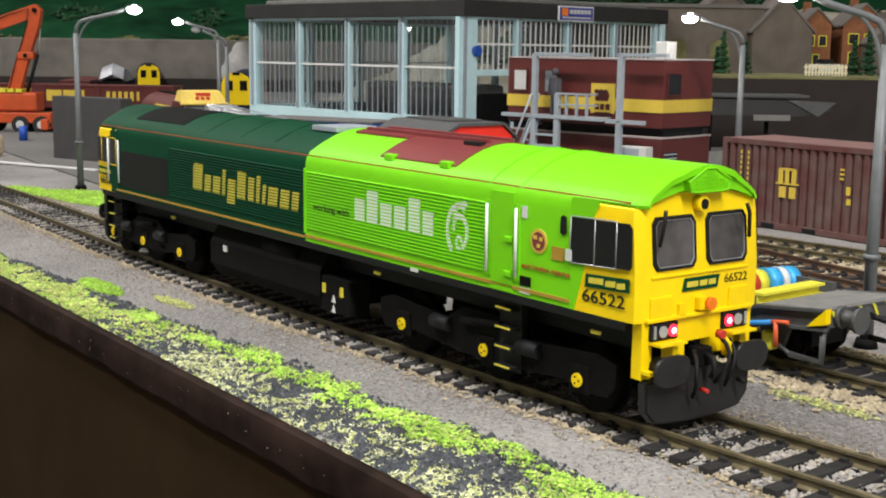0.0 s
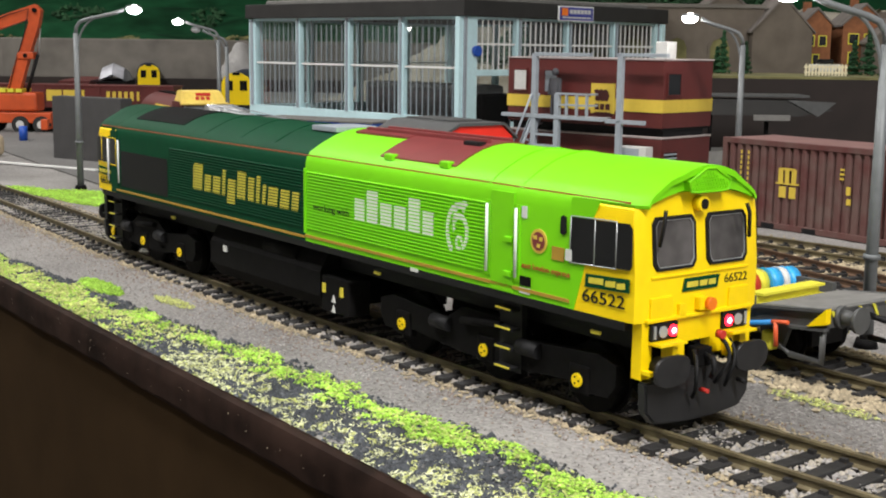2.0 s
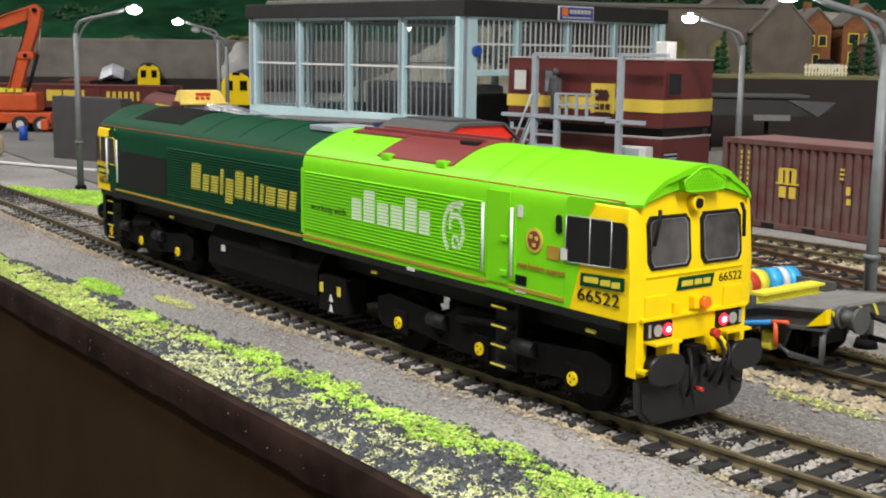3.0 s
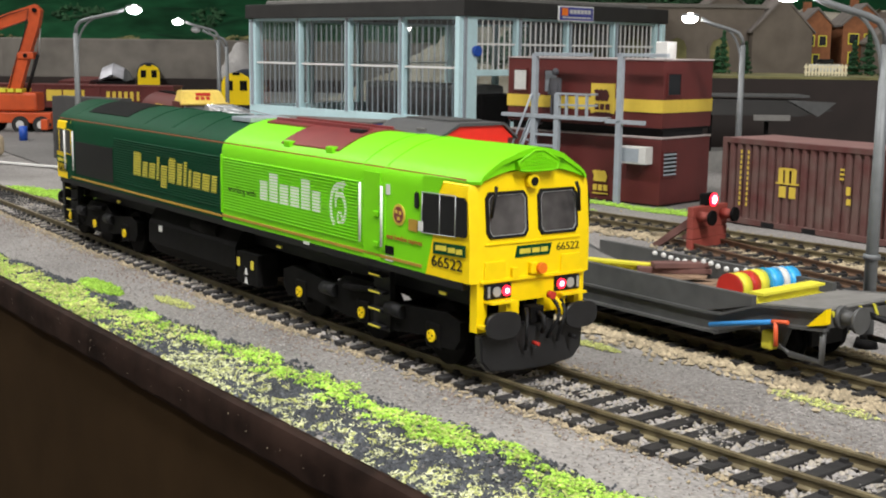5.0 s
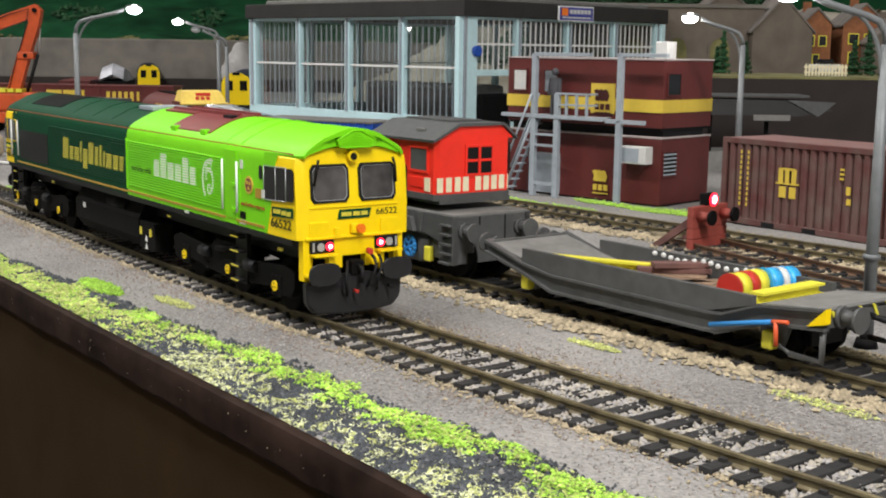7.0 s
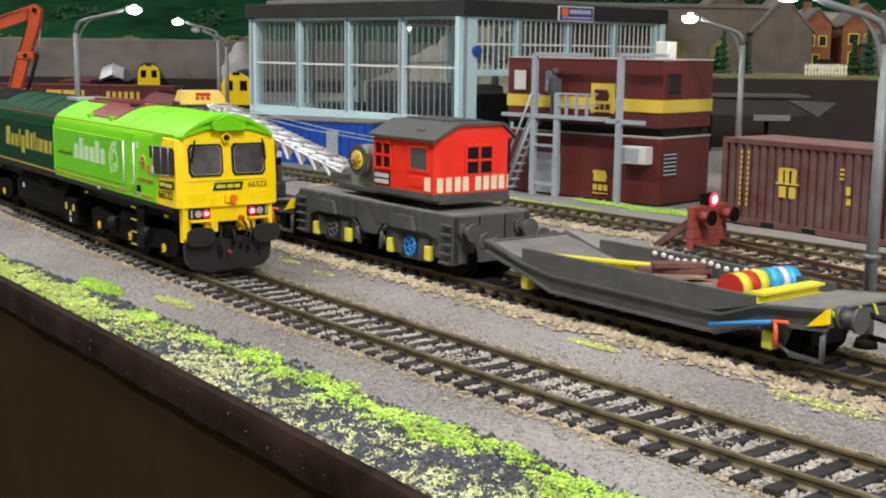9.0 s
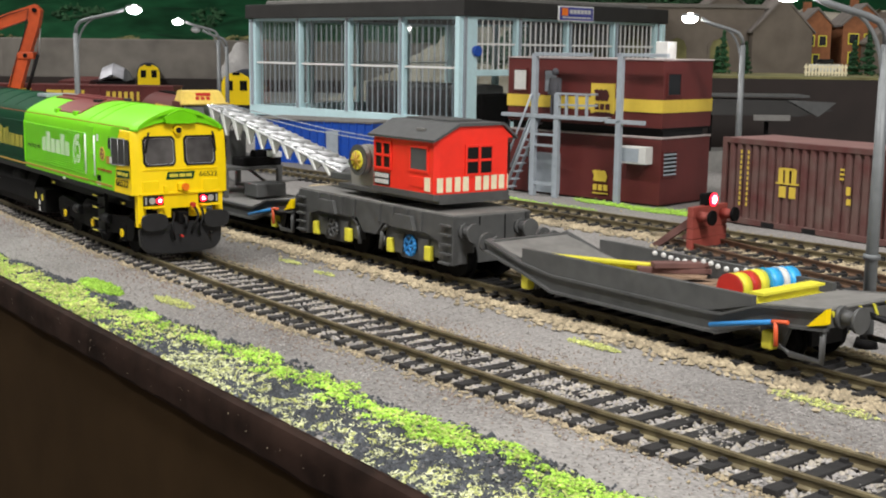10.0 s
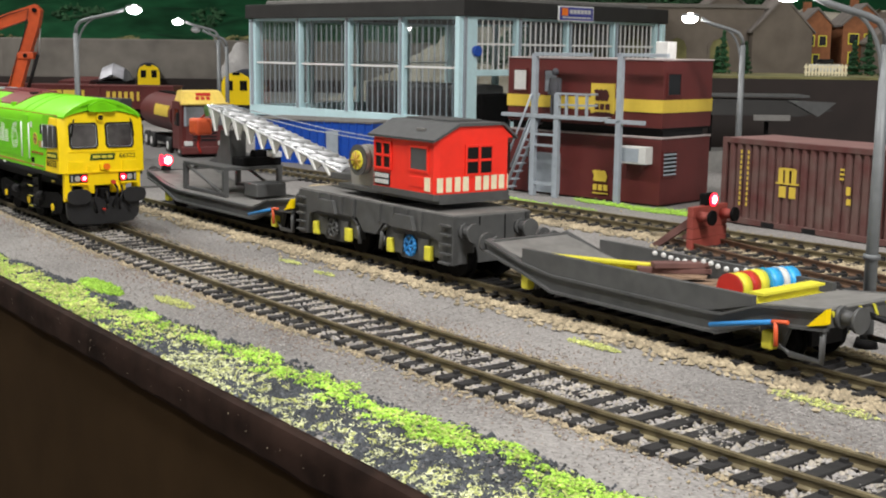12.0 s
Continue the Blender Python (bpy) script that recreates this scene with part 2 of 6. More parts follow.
def ground_z(x, y):
    return -3.2 + 0.5 * noise.noise(Vector((x / 23.0, y / 23.0, 0.3))) + 0.25 * noise.noise(Vector((x / 6.0, y / 6.0, 4.0)))


def chips(name, pts, size, material, label, flat=0.7, squash=0.35, rng=None, parent=None):
    """Loose grains: one small uneven solid at every point."""
    rng = rng or np.random.default_rng(5)
    base = np.array([[1, 0, 0], [-1, 0, 0], [0, 1, 0], [0, -1, 0], [0, 0, 1], [0, 0, -1]], float)
    tri = np.array([[0, 2, 4], [2, 1, 4], [1, 3, 4], [3, 0, 4], [2, 0, 5], [1, 2, 5], [3, 1, 5], [0, 3, 5]])
    pts = np.asarray(pts, float)
    n = len(pts)
    s = size * rng.uniform(0.55, 1.35, (n, 1, 1)) * rng.uniform(1 - squash, 1 + squash, (n, 6, 1))
    v = base[None] * s
    a = rng.uniform(0, 6.283, n)
    ca, sa = np.cos(a)[:, None], np.sin(a)[:, None]
    x, y = v[..., 0] * ca - v[..., 1] * sa, v[..., 0] * sa + v[..., 1] * ca
    v = np.stack([x, y, v[..., 2] * flat], -1) + pts[:, None]
    f = tri[None] + 6 * np.arange(n)[:, None, None]
    me = bpy.data.meshes.new(name)
    me.from_pydata((v.reshape(-1, 3) * M).tolist(), [], f.reshape(-1, 3).tolist())
    me.materials.append(material)
    ob = new(name, me)
    return tagged(ob, label, kind="stuff")


def fibres(name, pts, length, width, material, label, rng, lift=0.6):
    """Loose static-grass strands: one thin three-sided sliver at every point."""
    pts = np.asarray(pts, float)
    n = len(pts)
    a = rng.uniform(0, 6.283, n)
    up = np.abs(rng.normal(0, lift, n))
    d = np.stack([np.cos(a), np.sin(a), up], -1)
    d /= np.linalg.norm(d, axis=1)[:, None]
    side = np.stack([-np.sin(a), np.cos(a), np.zeros(n)], -1)
    nrm = np.cross(d, side)
    l = length * rng.uniform(0.5, 1.3, (n, 1))
    w = width * rng.uniform(0.7, 1.3, (n, 1))
    root = pts - d * l / 2
    v = np.stack([root + side * w, root - side * w, root + nrm * w * 1.4, pts + d * l / 2], 1)
    f = np.array([[0, 1, 3], [1, 2, 3], [2, 0, 3]])[None] + 4 * np.arange(n)[:, None, None]
    me = bpy.data.meshes.new(name)
    me.from_pydata((v.reshape(-1, 3) * M).tolist(), [], f.reshape(-1, 3).tolist())
    me.materials.append(material)
    return tagged(new(name, me), label, kind="stuff")


# ---- the baseboard, its edge and the room ----
def front_y(x):
    u = max(x, -560) / 200
    return 6.85 * u * u - 0.859 * u ** 3 - 0.677 * u ** 4


def front_slope(x):
    return (front_y(x + 1) - front_y(x - 1)) / 2


def main_y(x):
    return 66.3 - 0.045 * x


def edge_y(x):
    return -63.6 - 0.0625 * max(x, -1000)


def grid_sheet(name, xs, ys, zf, material, label):
    verts = [(x * M, y * M, zf(x, y) * M) for x in xs for y in (ys(x) if callable(ys) else ys)]
    n = len(ys(xs[0]) if callable(ys) else ys)
    faces = [(i * n + j, (i + 1) * n + j, (i + 1) * n + j + 1, i * n + j + 1) for i in range(len(xs) - 1) for j in range(n - 1)]
    me = bpy.data.meshes.new(name)
    me.from_pydata(verts, [], faces)
    me.materials.append(material)
    for p in me.polygons:
        p.use_smooth = True
    return tagged(new(name, me), label, kind="structure")


xs = [-2700, -2200, -1800, -1400, -1100, -900, -750, -640] + list(range(-560, 130, 4)) + [160, 240, 400, 700]


def ground_rows(x):
    e = edge_y(x) + 0.3
    return [e + (300 - e) * k / 91 for k in range(92)] + [320, 360, 420, 520, 700, 1000, 1400]


ground = grid_sheet("ground", xs, ground_rows, ground_z, GROUND, "grey cinder ground of the model railway")

edge_len = 1500
ang = math.degrees(math.atan(-0.0625))
board_edge = thing("board_edge", "dark stained wooden edge of the baseboard", "board edge", -100, edge_y(-100), 0, ang, kind="structure")
plank_rng = random.Random(21)
rings = []
for i in range(376):
    x = -900 + i * 4
    wob = 0.35 * noise.noise(Vector((x / 30, 0.5, 2))) + 0.12 * plank_rng.uniform(-1, 1)
    low = -10.4 + 0.45 * noise.noise(Vector((x / 14, 3.5, 2))) + 0.3 * plank_rng.uniform(-1, 1)
    rings.append([(x, y, z) for y, z in ((0.6, -12), (0.6, -2.9), (-0.3, -2.2 + 0.2 * wob), (-1.5, -2.0 + 0.3 * wob), (-2.6, -2.5), (-3.1 + wob * 0.3, -3.6), (-3.2 + wob * 0.3, -6.5), (-3.0 + wob * 0.5, low), (-1.8, low - 0.4), (-1.4, -12))])
part("edging_plank", loft(bmesh.new(), rings), WOODEDGE, board_edge, "dark brown wooden strip with a frayed lower edge", True)
part("front_panel", B(-900, 600, -1.3, 3, -420, -11.4), FASCIA, board_edge, "plain dark brown front panel")
scuffs = []
for _ in range(60):
    x = plank_rng.uniform(-260, 40)
    scuffs.append((x, edge_y(x) - 3.2, plank_rng.uniform(-9.2, -3.6)))


for nm, bx in (("wall_north", (-2900, 1900, 1450, 1500, -900, 1700)), ("wall_south", (-2900, 1900, -1900, -1850, -900, 1700)),
               ("wall_west", (-2950, -2900, -1900, 1500, -900, 1700)), ("wall_east", (1900, 1950, -1900, 1500, -900, 1700))):
    one(nm, B(*bx), PLASTER, "plain painted wall of the hobby room", kind="structure")
one("ceiling", B(-2900, 1900, -1850, 1450, 1700, 1740), PLASTER, "plain pale ceiling of the hobby room", kind="structure")
one("floor", B(-2900, 1900, -1850, 1450, -940, -900), CARPET, "dark carpet floor of the hobby room", kind="structure")
for sx, sy, sz in STRIPS:
    fix = thing("ceiling_light", "long white strip light, unseen and assumed, under the ceiling", "ceiling light", sx * 1000, sy * 1000, sz * 1000, group="strip lights")
    part("housing", B(-570, 570, -75, 75, 0, 40, bevel=6), WHITE, fix)
    part("hanger", B(-6, 6, -6, 6, 38, 1701 - sz * 1000), WHITE, fix)


# ---- tracks ----
def track(name, label, path, x0, x1, rail_mat, pitch=7.0, seed=1, sl_z=-1.9, rails=True):
    rng = random.Random(seed)
    t = thing(name, label, "railway track", kind="structure")
    xs = np.linspace(x0, x1, max(3, int(abs(x1 - x0) / 12)))
    prof = [(-0.55, 0), (0.55, 0), (0.55, -0.55), (0.22, -0.8), (0.22, -1.9), (1.0, -2.3), (1.0, -2.6), (-1.0, -2.6), (-1.0, -2.3), (-0.22, -1.9), (-0.22, -0.8), (-0.55, -0.55)]
    for side in (-8.8, 8.8):
        rings = []
        for x in xs:
            s = (path(x + 1) - path(x - 1)) / 2
            n = math.hypot(1, s)
            rings.append([(x - (side + o) * s / n, path(x) + (side + o) / n, z) for o, z in prof])
        part("rail", loft(bmesh.new(), rings), rail_mat, t, "worn rusty rail with a dull bright head")
    bm = bmesh.new()
    box(bm, -1.55, 1.55, -15.2, 15.2, -4.2, sl_z, bevel=0.15)
    for yy in (-8.8, 8.8):
        for o in (-1.25, 1.25):
            box(bm, -0.7, 0.7, yy + o - 0.55, yy + o + 0.55, sl_z - 0.1, sl_z + 0.75)
    first = None
    x = x0 + pitch / 2
    while x < x1:
        s = (path(x + 1) - path(x - 1)) / 2
        m = mm(x + rng.uniform(-0.2, 0.2), path(x), rng.uniform(-0.15, 0.05), 0, 0, math.degrees(math.atan(s)) + rng.uniform(-0.8, 0.8))
        if first is None:
            first = part("sleeper", bm, SLEEPER, t)
            first.matrix_basis = m
        else:
            shared("sleeper", first, t, m)
        x += pitch
    return t


def far_y(x):
    return 217.5 + 0.02 * x


def spur_y(x):
    return 193 - 0.3 * (x + 153) + 0.0007 * (x + 153) ** 2


track("front_track", "straight dark-sleepered model track with rusty rails", front_y, -556, 130, RAIL, seed=1)
track("main_track", "model track under the grey breakdown train", main_y, -398, 130, RAIL, seed=2)
track("far_track", "yellow-railed model siding before the maroon container", far_y, -560, 140, RAIL, seed=3)
track("spur_track", "short brown-railed siding ending at a buffer stop", spur_y, -168, 60, RAILBROWN, seed=4)

# ---- ballast, cinders and grass ----
rng = np.random.default_rng(11)


def spread(n, x0, x1, yf, keep=None, lift=0.2):
    x = rng.uniform(x0, x1, n)
    y = np.array([yf(a) for a in x])
    out = []
    for a, b in zip(x, y):
        if keep is None or keep(a, b):
            out.append((a, b, ground_z(a, b) + lift + rng.uniform(-0.15, 0.25)))
    return out


def patch(x, y, s=30.0, o=0.0):
    return noise.noise(Vector((x / s, y / s, 7.7 + o)))


# chips between and beside the sleepers
def beside(path, a, b):
    return lambda x: path(x) + rng.uniform(a, b) * 1.0


cess = spread(26000, -450, 100, beside(front_y, -14, 14), lift=0.7)
chips("sleeper_ballast", cess[:15000], 0.5, STONE_GREY, "fine grey ballast between the sleepers")
chips("pale_ballast", cess[15000:], 0.5, STONE_BUFF, "fine buff ballast between the sleepers")
tan = spread(10500, -450, 100, lambda x: front_y(x) - 12.6 - abs(rng.normal(0, 2.7)), lambda x, y: rng.uniform() < 0.62 + 0.9 * patch(x, y, 18), lift=0.3)
tan += spread(11500, -450, 100, lambda x: front_y(x) + 12.6 + abs(rng.normal(0, 3.0)), lambda x, y: rng.uniform() < 0.65 + 0.9 * patch(x, y, 18, 3), lift=0.3)
chips("shoulder_ballast", tan, 0.42, STONE_TAN, "fine tan ballast along the front track shoulders")
rust = spread(13000, -450, 100, lambda x: front_y(x) + rng.choice((-1, 1)) * (14 + abs(rng.normal(0, 7.5))), lambda x, y: rng.uniform() < 0.6 + 0.8 * patch(x, y, 26, 5), lift=0.08)
chips("rusty_grit", rust, 0.25, RUSTGRIT, "rust-stained grit beside the front track")
tan2 = spread(10500, -396, 100, lambda x: main_y(x) - 12.5 - abs(rng.normal(0, 5.2)), lambda x, y: rng.uniform() < 0.85 + 0.8 * patch(x, y, 12, 2), lift=0.45)
tan2 += spread(5000, -396, 100, beside(main_y, 8, 24), lift=0.4)
tan2 += spread(9000, -420, 60, lambda x: far_y(x) + rng.normal(-18, 5), lift=0.4)
tan2 += spread(2500, -420, 60, lambda x: far_y(x) + rng.normal(14, 5), lift=0.4)
tan2 += spread(2500, -420, 60, beside(far_y, -8, 8), lift=0.5)
tan2 += spread(1800, -170, 60, lambda x: spur_y(x) + rng.normal(0, 11), lift=0.4)
chips("coarse_ballast", tan2, 0.8, STONE_TAN, "coarse tan and buff stone ballast beside the main track")
grit = spread(34000, -420, 90, lambda x: rng.uniform(-46, 50), lambda x, y: abs(y - front_y(x)) > 14, lift=0.05)
chips("ground_grit", grit, 0.27, STONE_GREY, "fine grey grit scattered over the cinder ground")

def soft(v, a, b):
    return min(1.0, max(0.0, (v - a) / (b - a)))


# the scenic strip along the board edge
band = lambda x: -34.0 + 3.5 * patch(x, 0, 40)
dark = spread(34000, -330, 25, lambda x: rng.uniform(edge_y(x) + 0.5, band(x) + 3), lambda x, y: rng.uniform() < (0.75 + 1.1 * patch(x, y, 14, 9)) * (1 - soft(y + 3 * patch(x, y, 6, 12), band(x) - 3, band(x) + 3.5)), lift=0.2)
chips("edge_dust", scuffs, 0.13, STONE_TAN, "pale dust specks on the wooden edge")
chips("cinder_lumps", dark[::2], 0.62, CINDER, "dark grey cinder lumps along the board edge", flat=0.85, squash=0.5)
chips("pale_cinder", dark[1::6], 0.5, CINDERPALE, "blue-grey cinder lumps along the board edge", flat=0.85, squash=0.5)
chips("fine_cinder", dark[3::4] + dark[5::6], 0.4, CINDER, "fine dark cinder between the lumps")


lime, yel, dry = [], [], []


for x in rng.uniform(-345, 30, 230000):
    e, b = edge_y(x), band(x)
    y = rng.uniform(e + 0.3, b + 4.0)
    f = (y - e) / (b - e)
    p = patch(x, y, 11, 20) + 0.5 * patch(x, y, 4.0, 27)
    q = patch(x, y, 2.6, 31) + 0.5 * patch(x, y, 7, 33)
    far = soft(-x, 125, 185)
    pick = rng.uniform()
    z = ground_z(x, y) + 0.2 + abs(rng.normal(0, 0.42))
    upper = soft(f + 0.24 * p, 0.58, 0.74) * soft(1.02 + 0.22 * p - f, 0, 0.16) * soft(x, -178, -160) * (1 - soft(x, -152, -148) * soft(-x, 132, 137))
    left = far * soft(0.95 + 0.3 * p - f, 0, 0.25)
    lower = (1 - far) * soft(0.8 - f + 0.2 * p, 0, 0.2) * soft(q + 0.6 * p, -0.3, 0.75)
    if pick < 0.47 * upper * soft(q + 0.55 * p, -0.42, 0.5):
        (lime if rng.uniform() < 0.72 else yel).append((x, y, z + 0.45 * upper))
    elif pick < 0.42 * left * soft(q + 0.5 * p, -0.5, 0.5):
        (yel if rng.uniform() < 0.72 else lime).append((x, y, z + 0.2))
    elif pick < 0.44 * lower:
        (dry if rng.uniform() < 0.7 else yel).append((x, y, z))
for cx, cy, rx, ry, n in ((-211, -30, 14, 3.5, 3000), (-178, -22, 12, 3, 300), (-345, -28, 26, 5, 900), (-430, 62, 40, 16, 9000), (-470, 48, 25, 9, 4500), (-66, 40, 9, 2.2, 300), (-192, 41, 6, 1.8, 110), (-218, 44, 7, 1.8, 110),
                          (2, 40, 14, 3, 300), (-300, 232, 20, 6, 800), (-255, 262, 38, 5, 1500), (-225, 268, 18, 5, 700), (-270, 236, 18, 4, 400)):
    for _ in range(n):
        a, r = rng.uniform(0, 6.283), math.sqrt(rng.uniform())
        x, y = cx + rx * r * math.cos(a), cy + ry * r * math.sin(a)
        pt = (x, y, ground_z(x, y) + 0.3 + abs(rng.normal(0, 0.5)) * (1 if n > 300 else 0.4))
        (yel if cy > 30 and n < 310 or cy == -22 else lime).append(pt)
fibres("green_scatter", lime, 1.35, 0.17, GRASS, "bright green static grass along the board edge", rng)
fibres("yellow_scatter", yel, 1.3, 0.16, GRASSYEL, "yellow-green static grass strands", rng)
fibres("straw_scatter", dry, 1.2, 0.15, GRASSDRY, "pale straw coloured grass strands over cinders", rng)
flock = [p for p in lime[::3]]
chips("green_flock", flock, 0.36, GRASS, "bright green foam flock under the static grass", flat=0.8, squash=0.6)
chips("yellow_flock", yel[::3], 0.34, GRASSYEL, "yellow-green foam flock under the static grass", flat=0.8, squash=0.6)


# ---- the locomotive ----
locomotive = thing("locomotive", "model diesel locomotive, half dark green, half lime, with yellow cab ends", "locomotive")

HALF = [(-17.4, 22.3), (-17.4, 41.4), (-17.3, 43.0), (-16.9, 44.3), (-16.0, 45.5), (-14.6, 46.5), (-12.6, 47.6), (-10.4, 48.7), (-8.2, 49.7), (-6.0, 50.4), (-4.0, 50.9), (-2.0, 51.2), (0, 51.3)]
SECTION = HALF + [(-y, z) for y, z in reversed(HALF[:-1])]


def hull(x0, x1, pts=SECTION):
    bm = PR(pts, "x", x0, x1)
    return bm


# four colour lengths of the body side and roof
dark_body = part("rear_body", hull(-245, -118.5), DARKGREEN, locomotive, "dark green rear half of the body", True)
lime_body = part("front_body", hull(-118.5, -17), LIME, locomotive, "lime green front half of the body", True)


SIDE = [(-17.4, 22.3), (-17.4, 31), (-17.4, 41.5), (-17.1, 43.4), (-16.0, 44.4), (-13.0, 45.2), (-9.0, 45.9), (0, 46.4)]
CABSEC = SIDE + [(-y, z) for y, z in reversed(SIDE[:-1])]


def cab(sign, x_in, x_nose, body, label):
    """A yellow cab end with windscreens, side windows, lamps, buffers and pipes; sign is the way it faces."""
    def X(d):
        return x_nose - sign * d
    rings = [[(X(dx + (1.2 * max(0, z - 31) / 13 if dx < 3 else 0)), y * k, z) for y, z in CABSEC] for dx, k in ((abs(x_nose - x_in), 1.0), (7.5, 1.0), (0.6, 0.987), (0, 0.905))]
    shell = part("cab_shell", loft(bmesh.new(), rings), YELLOW, locomotive, label, True)
    # side panel in body colour behind the slanting yellow edge
    for sy in (-1, 1):
        pts = [(X(abs(x_nose - x_in)), 22.3), (X(16.6), 22.3), (X(14.2), 30.2), (X(11.8), 41), (X(10.0), 44.3), (X(abs(x_nose - x_in)), 44.3)] if sign > 0 else [(X(abs(x_nose - x_in)), 22.3), (X(16), 22.3), (X(14), 44), (X(abs(x_nose - x_in)), 44.3)]
        part("side_panel", PR(pts, "y", sy * 17.35, sy * 17.5), body, locomotive)
    # roof with its overhanging visor
    arch = [(y, z + 0.06) for y, z in HALF if z > 44.0]
    top = arch + [(-y, z) for y, z in reversed(arch[:-1])]
    under = [(y * 0.985, z - 0.7 - 0.9 * (1 - abs(y) / 16)) for y, z in reversed(top)]
    rings = []
    for dx, k in ((abs(x_nose - x_in), 1.0), (8, 1.0), (1.8, 0.99), (-0.2, 0.895)):
        rings.append([(X(dx - (0.9 if dx < 0 and abs(y) < 9 else 0)), y * k, z) for y, z in top + under])
    part("cab_roof", loft(bmesh.new(), rings), body, locomotive, "", True)
    # green lunette under the visor
    edge = [(y * 0.89, z - 0.25) for y, z in top if abs(y) < 16.3]
    low = [(-14.4 + 28.8 * k / 16, 44.3 + 2.7 * (1 - ((k - 8) / 8) ** 2)) for k in range(17)]
    part("visor_face", PR(edge + [p for p in reversed(low)], "x", *sorted((X(1.0), X(0.2)))), body, locomotive)
    # raised louvred hood above the windscreens
    hood = part("horn_hood", PR([(-5.4, 46.5), (-5.7, 48.4), (-1.3, 50.7), (1.3, 50.7), (5.7, 48.4), (5.4, 46.5)], "x", *sorted((X(-1.3), X(0.8)))), body, locomotive)
    bm = bmesh.new()
    for i in range(13):
        for j in range(5):
            y, z = -4.5 + i * 0.75 + (0.37 if j % 2 else 0), 47.0 + j * 0.7
            if z < 50.3 - abs(y) * 0.5:
                box(bm, *sorted((X(-1.25), X(-1.5))), y - 0.24, y + 0.24, z - 0.22, z + 0.22)
    part("grille", bm, body, hood)
    bm = bmesh.new()
    tube(bm, [(X(-1.3), -5.4, 46.5), (X(-1.4), -5.7, 48.4), (X(-1.4), -1.3, 50.7), (X(-1.4), 1.3, 50.7), (X(-1.4), 5.7, 48.4), (X(-1.3), 5.4, 46.5), (X(-1.3), 3.2, 46.3), (X(-1.3), -3.2, 46.3), (X(-1.3), -5.2, 46.5)], 0.26, 6)
    part("hood_rim", bm, body, hood)
    # headlight
    hl = part("headlight", C((X(1.0), -0.6, 43.9), (X(-0.7), -0.6, 43.9), 1.5, n=16), YELLOW, locomotive)
    part("lamp_glass", C((X(-0.7), -0.6, 43.9), (X(-0.9), -0.6, 43.9), 1.0, n=16), BLACKSATIN, hl)
    # windscreens: frame, pane, wiper
    for y0, y1 in ((-13.0, -1.6), (1.6, 13.0)):
        lean = 1.2
        pts = [(y0, 33.2), (y0 + 0.9, 31.9), (y1 - 0.9, 31.9), (y1, 33.2), (y1, 40.6), (y1 - 0.9, 41.8), (y0 + 0.9, 41.8), (y0, 40.6)]
        cy, cz = (y0 + y1) / 2, 36.8

        def ring(k, off):
            return [(X(-off + 1.2 * max(0, cz + (z - cz) * k - 31) / 13), cy + (y - cy) * k, cz + (z - cz) * k) for y, z in pts]
        bm = bmesh.new()
        loft(bm, [ring(1.03, 0.05), ring(1.0, 0.5), ring(0.9, 0.5), ring(0.88, 0.1)], caps=False)
        fr = part("windscreen", bm, BLACK, locomotive, "black rubber windscreen surround")
        bm = bmesh.new()
        bm.faces.new([bm.verts.new(p) for p in ring(0.9, 0.22)])
        part("pane", bm, SCREEN, fr, "opaque grey pane with reflections painted in")
        bm = bmesh.new()
        loft(bm, [ring(0.9, 0.44), ring(0.89, 0.47), ring(0.87, 0.44), ring(0.865, 0.24)], caps=False)
        part("pane_rim", bm, SILVER, fr, "thin dull silver inner rim")
        bm = bmesh.new()
        sy = -1 if cy < 0 else 1
        tube(bm, [(X(-0.9), sy * 11.4, 43.3), (X(-1.3), sy * 11.9, 41.5), (X(-0.9), sy * 12.6, 36.6)], 0.38, 6)
        part("wiper", bm, BLACK, fr)
    # side windows
    for sy in (-1, 1):
        ya, yb = sorted((sy * 17.42, sy * 17.75))
        pts = [(X(17.8), 31.6), (X(1.6), 32.3), (X(1.2), 33), (X(1.4), 40.0), (X(2.2), 40.9), (X(17.6), 40.5)]
        k = 0.9
        w = part("cab_side_window", PR([(x + (0.9 * sign if i in (0, 5) else -0.9 * sign) * 0, z) for i, (x, z) in enumerate(pts)], "y", ya, yb), DARKGLASS, locomotive, "dark cab side window")
        yc, yd = sorted((sy * 17.72, sy * 17.95))
        bm = bmesh.new()
        for (xa, za), (xb, zb) in (((17.9, 31.4), (17.7, 40.7)), ((11.0, 31.8), (11.0, 40.8)), ((17.9, 31.5), (5.2, 32.1)), ((17.7, 40.7), (5.2, 41.0)), ((5.2, 31.9), (5.2, 41.0))):
            tube(bm, [(X(xa), sy * 17.75, za), (X(xb), sy * 17.75, zb)], 0.13, 6)
        part("window_frame", bm, SILVER if sign > 0 else YELLOW, w, "thin silver window frame")
        part("door_window", PR([(X(20.8), 36.9), (X(20.8), 40.0), (X(20.2), 40.5), (X(19.4), 40.2), (X(19.2), 37.2), (X(19.9), 36.6)], "y", ya, yb), DARKGLASS, locomotive)
        # nameplate and running number
        pl = part("nameplate", PR([(X(13.5), 27.4), (X(1.6), 28.0), (X(1.6), 30.6), (X(13.3), 30.0)], "y", *sorted((sy * 17.5, sy * 17.68))), DARKGREEN, locomotive, "dark green nameplate with pale bars")
